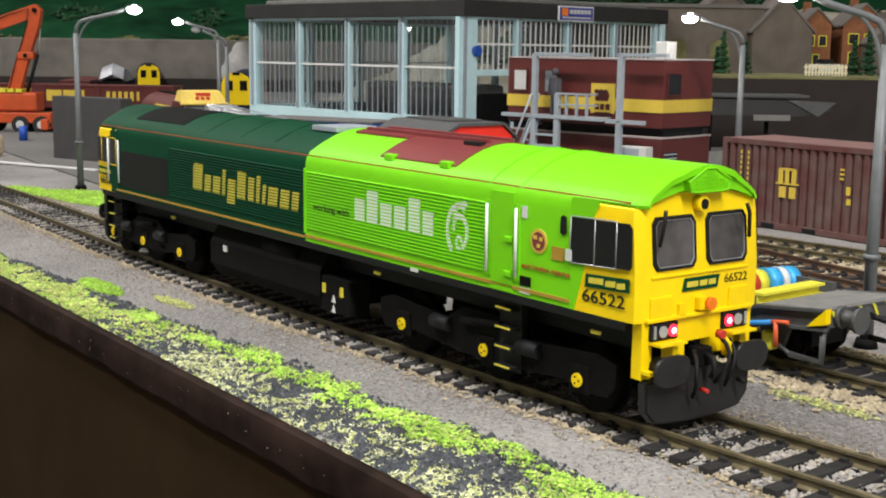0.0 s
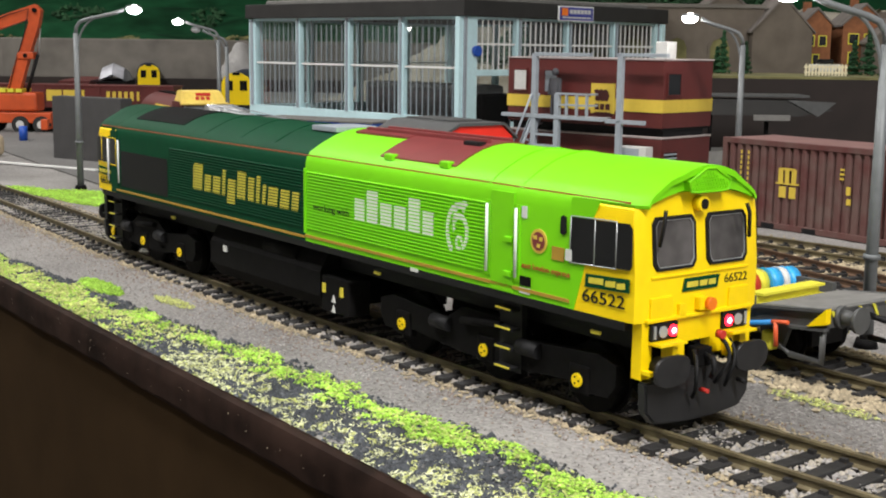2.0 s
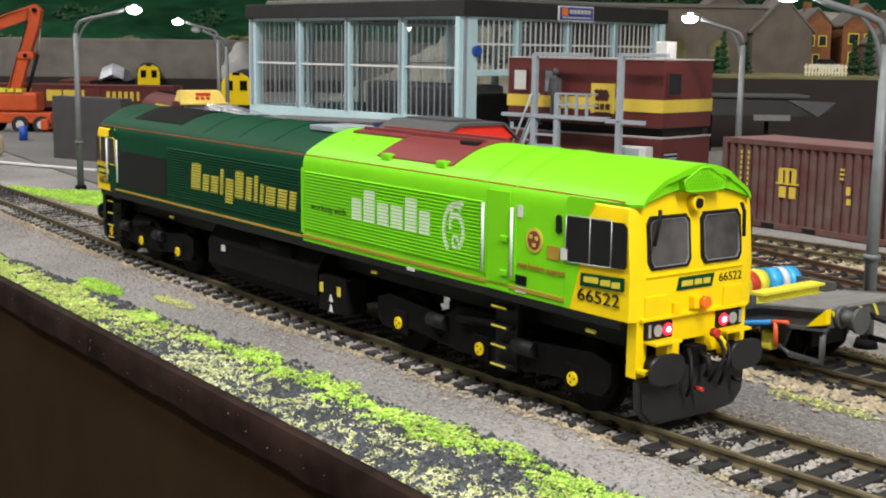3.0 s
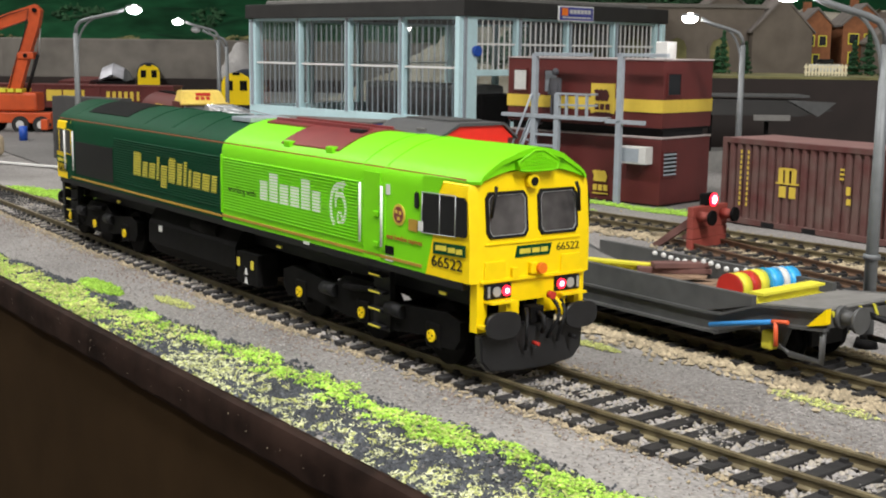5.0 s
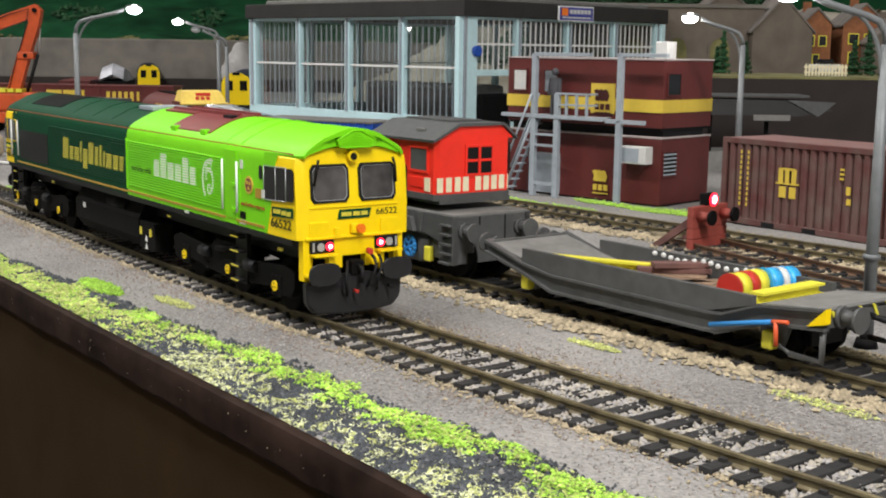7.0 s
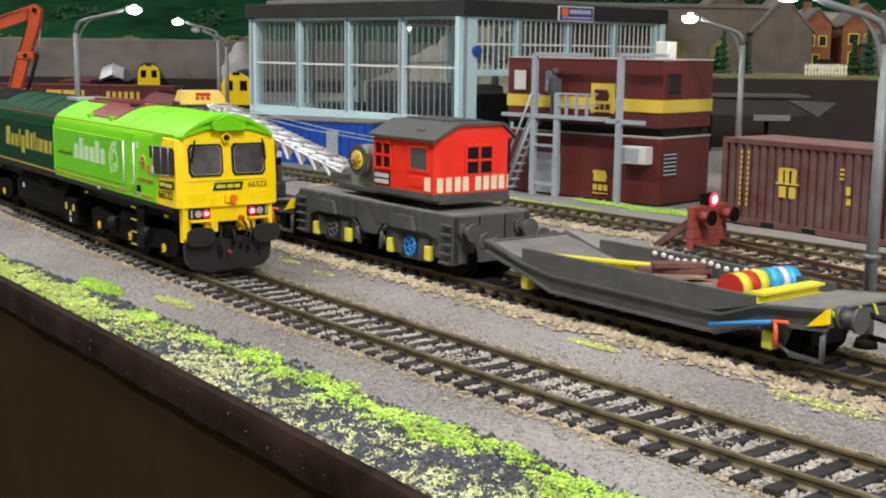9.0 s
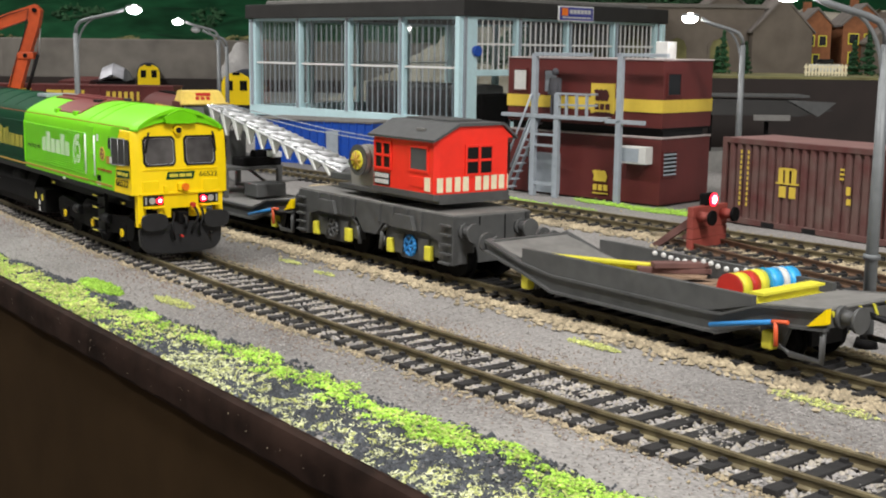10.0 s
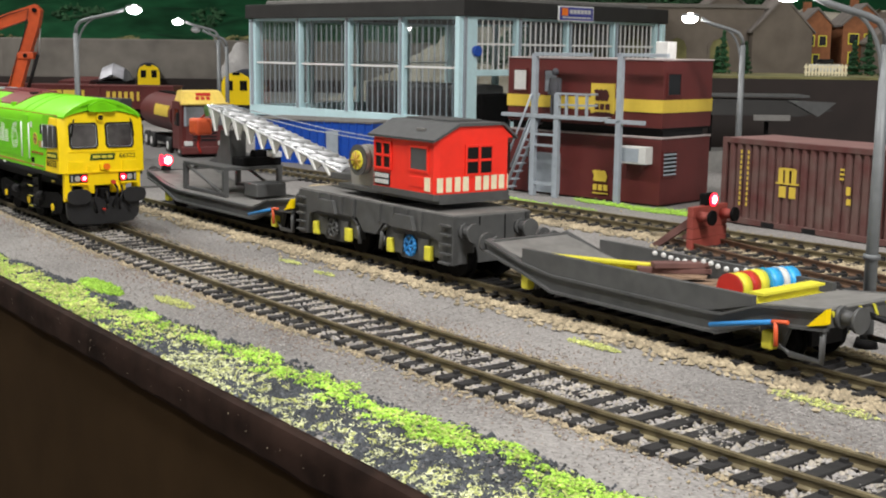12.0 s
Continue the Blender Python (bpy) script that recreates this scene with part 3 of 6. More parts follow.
        for a, b in ((12.4, 8.4), (7.8, 5.2), (4.8, 2.6)):
            part("plate_bar", PR([(X(a), 28.3), (X(b), 28.5), (X(b), 29.7), (X(a), 29.4)], "y", *sorted((sy * 17.68, sy * 17.76))), PALEYEL, pl)
        rot = mm(X(8.5), sy * 17.52, 25.7, 90, 0, 0 if sy < 0 else 180)
        words("running_number", "66522", 3.5, BLACK, locomotive, rot @ mm(0, 0, 0, 0, 0, 1.0 if sy < 0 else -1), 11.4)
        part("grey_plate", B(*sorted((X(0.9), X(2.3))), *sorted((sy * 16.0, sy * 16.55)), 27.8, 30.0), STEELGREY, locomotive)
    # front lettering
    pl = part("nameplate", PR([(-5.2, 27.3), (4.6, 27.3), (5.2, 29.8), (-4.6, 29.8)], "x", *sorted((X(0), X(-0.3)))), DARKGREEN, locomotive, "dark green nameplate with pale bars")
    for a, b in ((-4.1, -1.0), (-0.5, 1.6), (2.0, 4.0)):
        part("plate_bar", B(*sorted((X(-0.3), X(-0.38))), a, b, 28.0, 29.1), PALEYEL, pl)
    words("running_number", "66522", 2.5, BLACK, locomotive, mm(X(-0.05), 10.2 * sign, 28.6, 90, 0, 90 * sign), 6.6)
    def L(d):
        return X(d + 1.3)
    # nose: lower apron with stepped beam, lamps, buffers
    part("nose_ledge", B(*sorted((X(-0.9), X(0.8))), -14.9, 14.9, 22.2, 23.0, bevel=0.25), YELLOW, locomotive)
    for sy in (-1, 1):
        part("nose_panel", B(*sorted((X(-0.55), X(0.3))), *sorted((sy * 8.0, sy * 13.8)), 22.9, 26.9, bevel=0.2), YELLOW, locomotive)
        part("nose_bracket", B(*sorted((X(-1.6), X(0.2))), *sorted((sy * 7.2, sy * 8.6)), 13.2, 18.2, bevel=0.2), YELLOW if sign > 0 else BLACK, locomotive)
    part("nose_crease", B(*sorted((X(-0.35), X(0.4))), -13.6, 13.6, 30.4, 30.9, bevel=0.15), YELLOW, locomotive)
    fl = part("flasher", B(*sorted((X(-1.6), X(0))), -1.5, 1.2, 23.4, 26.0, bevel=0.3), YELLOW, locomotive)
    part("lens", C((X(-1.6), 0.9, 24.7), (X(-2.6), 0.9, 24.7), 1.25, n=14), ORANGE, fl, "orange lens")
    part("socket", B(*sorted((X(-1.0), X(0))), -6.4, -4.6, 22.9, 25.2, bevel=0.2), YELLOW, locomotive)
    beam = part("buffer_beam", PR([(-15.4, 22.2), (-15.4, 11.4), (-12.6, 11.4), (-12.6, 18.0), (-7.4, 16.6), (-7.4, 14.2), (-3.6, 14.2), (-3.6, 17.4), (3.6, 17.4), (3.6, 14.2), (7.4, 14.2), (7.4, 16.6), (12.6, 18.0), (12.6, 11.4), (15.4, 11.4), (15.4, 22.2)], "x", *sorted((X(2.5), X(0.1)))), YELLOW if sign > 0 else BLACK, locomotive, "stepped buffer beam")
    for sy in (-1, 1):
        y0, y1 = sorted((sy * 6.4, sy * 13.6))
        lc = part("lamp_unit", B(*sorted((L(-2.0), L(0.5))), y0, y1, 18.6, 22.0, bevel=0.3), BLACK, locomotive, "black lamp box with a lit red tail light")
        yr = sy * 7.9
        part("tail_light", C((L(-2.0), yr, 20.3), (L(-2.3), yr, 20.3), 1.15, n=14), REDGLOW, lc, "lit red tail light")
        part("light_core", C((L(-2.3), yr, 20.3), (L(-2.4), yr, 20.3), 0.55, n=12), REDCORE, lc)
        part("marker_light", C((L(-2.0), sy * 10.6, 20.3), (L(-2.25), sy * 10.6, 20.3), 1.15, n=14), LENS, lc)
        part("light_edge", B(*sorted((L(-2.0), L(-2.2))), sy * 12.8 - 0.3, sy * 12.8 + 0.3, 19.1, 21.6), LENS, lc)
        part("lamp_shelf", PR([(y0, 18.0), (y1, 18.0), (y1, 18.5), (y0, 18.5)], "x", *sorted((X(-3.2), X(0)))), YELLOW, locomotive)
        bf = part("buffer", C((X(0), sy * 11.2, 13.5), (X(-3.6), sy * 11.2, 13.5), 2.1, n=16, r2=1.7), BLACK, locomotive, "black oval buffer")
        bm = bmesh.new()
        cyl(bm, (X(-3.6), sy * 11.2, 13.5), (X(-4.4), sy * 11.2, 13.5), 3.2, 24)
        for v in bm.verts:
            dy, dz = v.co.y - sy * 11.2, v.co.z - 13.5
            v.co.y = sy * 11.2 + math.copysign(abs(dy / 3.2) ** 0.62, dy) * 4.7
            v.co.z = 13.5 + math.copysign(abs(dz / 3.2) ** 0.7, dz) * 2.95
        bmesh.ops.bevel(bm, geom=bm.edges[:], offset=0.2, segments=1, affect="EDGES")
        part("buffer_head", bm, BUFFERGREY, bf)
        part("step_bracket", B(*sorted((X(-2.4), X(0))), sy * 14.6 - 0.7, sy * 14.6 + 0.7, 12.6, 13.3), YELLOW if sign > 0 else BLACK, locomotive)
    # plough
    pts = [(-15.4, 11.0), (-15.0, 5.2), (-12.6, 2.6), (-4, 1.8), (4, 1.8), (11.6, 2.6), (14.0, 5.2), (14.4, 11.0), (7, 11.6), (5, 12.6), (-5, 12.6), (-7, 11.6)]
    bm = PR(pts, "x", *sorted((X(-1.4), X(1.0))))
    bmesh.ops.bevel(bm, geom=bm.edges[:], offset=0.4, segments=2, affect="EDGES")
    part("obstacle_plough", bm, BUFFERGREY, locomotive, "black obstacle plough under the nose")
    # coupling and pipes
    dr = part("drawgear", B(*sorted((X(-2.2), X(1))), -1.9, 1.9, 12.4, 16.2, bevel=0.3), SOOT, locomotive)
    bm = bmesh.new()
    tube(bm, [(X(-2), 0, 14.8), (X(-4.2), 0, 14.2), (X(-4.6), 0, 12.2), (X(-3.8), 0, 10.6)], 0.6, 8)
    part("coupling_hook", bm, BLACK, dr)
    for y, h in ((3.4, 0), (-4.4, 2), (5.6, 1)):
        bm = bmesh.new()
        pts = [(X(-2.4 - 2.4 * math.sin(a * 0.52)), y + 0.9 * math.sin(a * 0.9 + h), 18.2 - a * 1.55 - h) for a in range(7)]
        tube(bm, pts, 0.42, 7)
        part("brake_pipe", bm, BLACK, locomotive)
    part("pipe_cock", C((X(-2.4), 3.0, 18.6), (X(-3.8), 3.0, 18.6), 0.9, n=8), DULLRED, locomotive, "red pipe cock")
    bm = bmesh.new()
    tube(bm, [(X(-2.4), 4.2, 18.3), (X(-3.6), 5.2, 16.6), (X(-3.2), 5.0, 14.2)], 0.42, 6)
    part("air_pipe", bm, YELLOW, locomotive)
    part("plough_cock", C((X(-2.4), -1.4, 8.2), (X(-4.4), -1.4, 8.2), 0.45, n=8), DULLRED, locomotive)
    part("lamp_iron", C((X(-2.4), 9.4, 8.6), (X(-4.6), 9.4, 8.4), 0.5, n=8), BLACK, locomotive)


cab(1, -17, 0.9, LIME, "yellow front cab end")
cab(-1, -245, -262, DARKGREEN, "yellow rear cab end")

def letter_block(mtl, parent, x0, x1, z0, z1, ya, yb, slant):
    """One bar of a trade name, given as plain bars."""
    return part("letter_bar", PR([(x0, z0), (x1, z0), (x1 + slant, z1), (x0 + slant, z1)], "y", *sorted((ya, yb))), mtl, parent)


# louvred side panels
for sy in (-1, 1):
    bm = bmesh.new()
    n = 19
    for i in range(n):
        z = 25.9 + (40.4 - 25.9) * i / (n - 1)
        prism(bm, [(sy * 17.4, z - 0.22), (sy * 17.72, z - 0.12), (sy * 17.72, z + 0.1), (sy * 17.4, z + 0.24)], "x", -117.6, -43.6)
    part("louvre_panel", bm, LIME, locomotive, "lime green ribbed body panel")
    bm = bmesh.new()
    for i in range(n):
        z = 25.9 + (40.4 - 25.9) * i / (n - 1)
        prism(bm, [(sy * 17.4, z - 0.22), (sy * 17.7, z - 0.12), (sy * 17.7, z + 0.1), (sy * 17.4, z + 0.24)], "x", -202, -119.2)
    part("louvre_panel", bm, DARKGREEN, locomotive, "dark green ribbed body panel")
    # panel seams, sill and lining
    part("sill_strip", B(-245, -119, *sorted((sy * 17.3, sy * 17.62)), 23.1, 23.7), GOLDLINE, locomotive)
    part("sill_strip", B(-118.4, -17, *sorted((sy * 17.3, sy * 17.62)), 23.4, 24.1), GOLDLINE, locomotive)
    part("eave_strip", B(-258, -119, *sorted((sy * 16.2, sy * 16.75)), 44.4, 44.8), REDLINE, locomotive)
    part("eave_strip", B(-118.4, -2, *sorted((sy * 16.2, sy * 16.75)), 44.4, 44.8), REDLINE, locomotive)
    part("lower_rail", B(-258, -2, *sorted((sy * 16.0, sy * 17.4)), 20.6, 22.3), BLACK, locomotive)
    part("frame_edge", PR([(sy * 17.4, 24.6), (sy * 17.75, 24.5), (sy * 17.75, 41.3), (sy * 17.4, 41.4)], "x", -118.9, -118.1), LIME, locomotive)
    part("equipment_grille", B(-240.5, -203.5, *sorted((sy * 17.3, sy * 17.58)), 25.0, 36.9), BLACKSATIN, locomotive, "black equipment room grille")
    for x0, mtl in ((-42.6, LIME), (-33.1, LIME), (-250.6, DARKGREEN), (-241.8, DARKGREEN)):
        gr = part("door_rail_recess", B(x0 - 0.9, x0 + 0.9, *sorted((sy * 17.3, sy * 17.6)), 25.2, 41.2), mtl, locomotive)
        part("handrail", C((x0, sy * 18.0, 26.0), (x0, sy * 18.0, 40.4), 0.32, n=8), WHITE, gr, "white handrail")
    door = part("cab_door", B(-41.6, -34.2, *sorted((sy * 17.3, sy * 17.62)), 22.4, 43.4, bevel=0.12), LIME, locomotive)
    for z in (33.6, 26.4):
        part("door_latch", B(-36.8, -34.6, *sorted((sy * 17.6, sy * 18.1)), z - 0.6, z + 0.6, bevel=0.15), LIME, door)
    part("cab_door", B(-249.4, -243.0, *sorted((sy * 17.3, sy * 17.6)), 22.4, 43.4, bevel=0.12), DARKGREEN, locomotive)
    # lettering as plain bars
    xx = -185.0
    for i, (w, h0, h1) in enumerate(((6.4, 29.6, 37.4), (4.2, 29.6, 34.6), (4.8, 29.6, 34.8), (2.0, 29.6, 37.0), (4.8, 27.6, 34.8), (5.2, 29.6, 37.4), (3.6, 29.6, 36.2), (2.2, 29.6, 37.2), (2.0, 29.6, 35.0), (5.4, 29.6, 34.9), (5.0, 29.6, 34.8), (3.6, 29.6, 34.8))):
        letter_block(PALEYEL, locomotive, xx + 0.1, xx + w * 0.97, h0, h1, sy * 17.3, sy * 17.665, 0.8)
        xx += w + 1.25
    xx = -94.6
    for w, h0, h1 in ((4.4, 30.8, 36.0), (4.8, 30.8, 38.4), (4.8, 30.8, 36.0), (4.8, 30.8, 36.0), (4.6, 30.8, 38.4), (4.2, 30.8, 36.0)):
        letter_block(WHITE, locomotive, xx + 0.1, xx + w * 0.97, h0, h1, sy * 17.3, sy * 17.68, 0.0)
        xx += w + 1.0
    words("slogan", "working with", 2.6, BLACK, locomotive, mm(-105.6, sy * 17.66, 31.9, 90, 0, 0 if sy < 0 else 180), 17)
    words("slogan", "east london express", 1.7, REDLINE, locomotive, mm(-24.2, sy * 17.6, 28.9, 90, 0, 0 if sy < 0 else 180), 14.4)
    # ring emblem of white arcs
    bm = bmesh.new()
    for r, a0, a1, cx, cz, w in ((5.4, 60, 235, -52.8, 33.2, 1.2), (3.6, -70, 150, -52.4, 33.0, 1.1), (1.5, 0, 300, -52.6, 30.6, 0.7), (4.6, 70, 200, -51.0, 34.6, 0.8)):
        st = 12
        for i in range(st):
            q = [math.radians(a0 + (a1 - a0) * (i + e) / st) for e in (0, 1)]
            pts = [(cx + rr * 0.85 * math.cos(a), cz + rr * 1.15 * math.sin(a)) for rr, a in ((r, q[0]), (r, q[1]), (r - w, q[1]), (r - w, q[0]))]
            prism(bm, pts, "y", *sorted((sy * 17.3, sy * 17.68)))
    part("ring_emblem", bm, WHITE, locomotive, "white curved-band emblem")
    em = part("round_emblem", C((-26.4, sy * 17.4, 34.4), (-26.4, sy * 17.62, 34.4), 2.5, n=20), CREAMBAND, locomotive, "yellow and red round emblem")
    part("emblem_centre", C((-26.4, sy * 17.62, 34.4), (-26.4, sy * 17.7, 34.4), 1.9, n=18), MAROONPATCH, em)
    for dx, dz in ((-0.9, 0.7), (0.8, 0.5), (0.1, -0.9)):
        part("emblem_bar", B(-26.4 + dx - 0.5, -26.4 + dx + 0.5, *sorted((sy * 17.7, sy * 17.76)), 34.4 + dz - 0.4, 34.4 + dz + 0.4), CREAMBAND, em)
    part("orange_square", B(-22.4, -18.8, *sorted((sy * 17.45, sy * 17.6)), 31.3, 34.0), GOLDLINE, locomotive)
    part("data_panel", B(-32.0, -28.6, *sorted((sy * 17.45, sy * 17.6)), 24.6, 26.6), SOOT, locomotive)
    part("data_label", B(-32.0, -28.8, *sorted((sy * 17.45, sy * 17.6)), 23.0, 24.2), OFFWHITE, locomotive)
    part("warning_label", B(-31.8, -30.2, *sorted((sy * 17.45, sy * 17.6)), 38.6, 41.0), OFFWHITE, locomotive)
    part("warning_label", B(-18.0, -16.4, *sorted((sy * 17.72, sy * 17.98)), 31.8, 34.0), OFFWHITE, locomotive)
# roof fittings
bm = bmesh.new()
arc = [(y, z + 0.35) for y, z in SECTION if z > 46.2 and y < 9]
prism(bm, arc + [(y, z - 0.5) for y, z in reversed(arc)], "x", -88, -58)
part("roof_cover", bm, MAROONPATCH, locomotive, "bare maroon roof cover, no longer painted", True)
arc = [(y, z + 0.5) for y, z in SECTION if -6.5 < y < 9]
part("roof_cover", PR(arc + [(y, z - 0.5) for y, z in reversed(arc)], "x", -112, -88), MAROONPATCH, locomotive, "bare maroon roof cover, no longer painted", True)
for y in (-3.5, 3.0):
    part("cover_ridge", B(-110, -60, y - 0.5, y + 0.5, 51.0, 52.2, bevel=0.2), MAROONPATCH, locomotive)
for x in (-85, -63):
    part("cover_clamp", B(x, x + 3.4, -15.6, -13.6, 45.9, 47.6, bevel=0.3), LIME, locomotive)
part("exhaust_slot", B(-66, -60, -6.5, -4.5, 50.6, 51.6, bevel=0.2), BLACK, locomotive)
arc = [(y, z + 0.25) for y, z in SECTION if z > 47 and y < 12]
part("roof_grille", PR(arc + [(y, z - 0.5) for y, z in reversed(arc)], "x", -238, -201), SOOT, locomotive, "dark rear roof grille", True)
for x in (-160, -182, -140):
    part("roof_rib", PR([(y, z + 0.2) for y, z in SECTION if z > 45.5] + [(y, z - 0.4) for y, z in reversed([p for p in SECTION if p[1] > 45.5])], "x", x, x + 1.0), DARKGREEN, locomotive)
part("roof_rib", PR([(y, z + 0.2) for y, z in SECTION if z > 43] + [(y, z - 0.4) for y, z in reversed([p for p in SECTION if p[1] > 43])], "x", -43.4, -42.6), LIME, locomotive)
part("roof_rib", PR([(y, z + 0.2) for y, z in SECTION if z > 43] + [(y, z - 0.4) for y, z in reversed([p for p in SECTION if p[1] > 43])], "x", -33.4, -32.6), LIME, locomotive)
part("roof_hatch", B(-131, -118.6, -8, 5, 50.2, 51.6, bevel=0.2), STEELGREY, locomotive)
# underframe
tank = part("fuel_tank", PR([(-15.5, 14.5), (-15.5, 8), (-12.5, 4.2), (12.5, 4.2), (15.5, 8), (15.5, 14.5), (13, 19), (-13, 19)], "x", -178, -114.5), SOOT, locomotive, "black fuel tank")
for sy in (-1, 1):
    part("gauge", B(-169, -167, *sorted((sy * 15.4, sy * 15.9)), 12.4, 14.2), OFFWHITE, tank)
    bx = part("battery_box", B(-113.5, -100.5, *sorted((sy * 9, sy * 15.6)), 4.8, 14.0, bevel=0.3), SOOT, locomotive)
    for x in (-112, -103.5):
        part("box_handle", B(x - 0.6, x + 0.6, *sorted((sy * 15.6, sy * 16.0)), 9.6, 12.0), PALEYEL, bx)
    for z in (8.6, 6.0):
        part("warning_triangle", PR([(-108.4, z - 1), (-106.6, z - 1), (-107.5, z + 0.9)], "y", *sorted((sy * 15.6, sy * 15.8))), OFFWHITE, bx)
    part("air_tank", C((-146, sy * 13.0, 17.2), (-128, sy * 13.0, 17.2), 2.4, n=14), SOOT, locomotive)
    for x in (-88, -204, -12):
        part("label_tab", B(x, x + 2.6, *sorted((sy * 15.9, sy * 16.3)), 18.2, 18.9), PALEYEL, locomotive)
    part("label_tab", B(-71, -68, *sorted((sy * 17.0, sy * 17.5)), 21.6, 22.4), OFFWHITE, locomotive)
part("chassis", B(-250, -8, -9, 9, 15, 22), BLACK, locomotive)
AXLES = []
for xs3, xc in (((-17.2, -47.2, -78.6), -48), ((-202.3, -230.9, -258.3 + 10), -228)):
    xs3 = xs3 if xc == -48 else (-202.3, -230.9, -256.5)
    for sy in (-1, 1):
        lo, hi = min(xs3) - 10, max(xs3) + 10
        pts = [(lo, 8), (lo + 2, 5.4), (lo + 8, 5.0), (lo + 14, 6.5), (xc - 8, 5.0), (xc + 8, 5.0), (hi - 14, 6.5), (hi - 8, 5.0), (hi - 2, 5.4), (hi, 8), (hi, 12), (hi - 5, 13.6), (xc + 14, 11.8), (xc + 8, 15.4), (xc - 8, 15.4), (xc - 14, 11.8), (lo + 5, 13.6), (lo, 12)]
        fr = part("bogie_frame", PR(pts, "y", *sorted((sy * 11.4, sy * 13.8))), SOOT, locomotive, "black bogie side frame")
        for x in xs3:
            part("axlebox", B(x - 3.0, x + 3.0, *sorted((sy * 12.0, sy * 14.2)), 4.4, 10.4, bevel=0.5), SOOT, fr)
        for x in ((xs3[0] + xs3[1]) / 2, (xs3[1] + xs3[2]) / 2):
            part("brake_cylinder", C((x - 3.2, sy * 14.2, 10.6), (x + 3.2, sy * 14.2, 10.6), 1.7, n=12), BLACK, fr)
            bm = bmesh.new()
            for i in range(6):
                cyl(bm, (x, sy * 12.6, 4.5 + i * 0.8), (x, sy * 12.6, 4.9 + i * 0.8), 1.6 if i % 2 else 1.2, 10)
            part("spring", bm, SOOT, fr)
        part("damper", C((xc - 7, sy * 14.6, 12.6), (xc + 7, sy * 14.6, 14.0), 0.9, n=8), SOOT, fr)
    for x in xs3:
        wb = bmesh.new()
        for sy in (-1, 1):
            cyl(wb, (0, sy * 7.2, 0), (0, sy * 10.0, 0), 7.25, 28)
            cyl(wb, (0, sy * 6.7, 0), (0, sy * 7.2, 0), 8.0, 28)
        cyl(wb, (0, -14.4, 0), (0, 14.4, 0), 1.6, 12)
        ax = part("wheelset", wb, SOOT, locomotive, "dark steel wheelset")
        for sy in (-1, 1):
            cp = part("axle_cap", C((0, sy * 14.3, 0), (0, sy * 14.8, 0), 1.45, n=16), YELLOW, ax, "yellow axle cap")
            bm = bmesh.new()
            for i in range(3):
                a = i * 2.094
                cyl(bm, (0.75 * math.cos(a), sy * 14.8, 0.75 * math.sin(a)), (0.75 * math.cos(a), sy * 14.95, 0.75 * math.sin(a)), 0.2, 6)
            part("cap_bolt", bm, SOOT, ax)
        AXLES.append((ax, x))
for x0 in (-38.5, -252.5):
    for sy in (-1, 1):
        ld = part("step_ladder", B(x0 - 3.6, x0 + 3.6, *sorted((sy * 12.8, sy * 14.2)), 4.6, 21), BLACK, locomotive, "black cab step ladder")
        for i in range(4):
            part("tread", B(x0 - 3.0, x0 + 3.0, *sorted((sy * 14.0, sy * 16.4)), 5.4 + i * 4.2, 6.0 + i * 4.2), BLACK, ld)
            part("tread_edge", B(x0 - 2.4, x0 + 2.4, *sorted((sy * 16.4, sy * 16.6)), 5.65 + i * 4.2, 6.0 + i * 4.2), PALEYEL, ld, "yellow tread edge")


# ---- the breakdown train on the main track ----
TILT = math.degrees(math.atan(-0.045))


def on_main(name, label, category, s):
    return thing(name, label, category, s, main_y(s), 0, TILT)


def wheel_pair(parent, x, r=6.6, hub=None, yo=14.6):
    w = bmesh.new()
    for sy in (-1, 1):
        cyl(w, (x, sy * 7.2, r), (x, sy * 10, r), r, 24)
        cyl(w, (x, sy * 6.6, r), (x, sy * 7.2, r), r + 0.8, 24)
    cyl(w, (x, -11, r), (x, 11, r), 1.2, 10)
    part("wheelset", w, SOOT, parent)


def buffers(parent, x, sign, z=14.6, mtl=WAGONGREY):
    for sy in (-1, 1):
        b = part("buffer", C((x, sy * 11.4, z), (x + sign * 5, sy * 11.4, z), 1.9, n=14, r2=1.5), mtl, parent)
        bm = bmesh.new()
        cyl(bm, (x + sign * 5, sy * 11.4, z), (x + sign * 5.9, sy * 11.4, z), 3.1, 20)
        part("buffer_head", bm, mtl, b)
        part("buffer_collar", C((x, sy * 11.4, z), (x + sign * 1.2, sy * 11.4, z), 2.7, n=8), mtl, b)


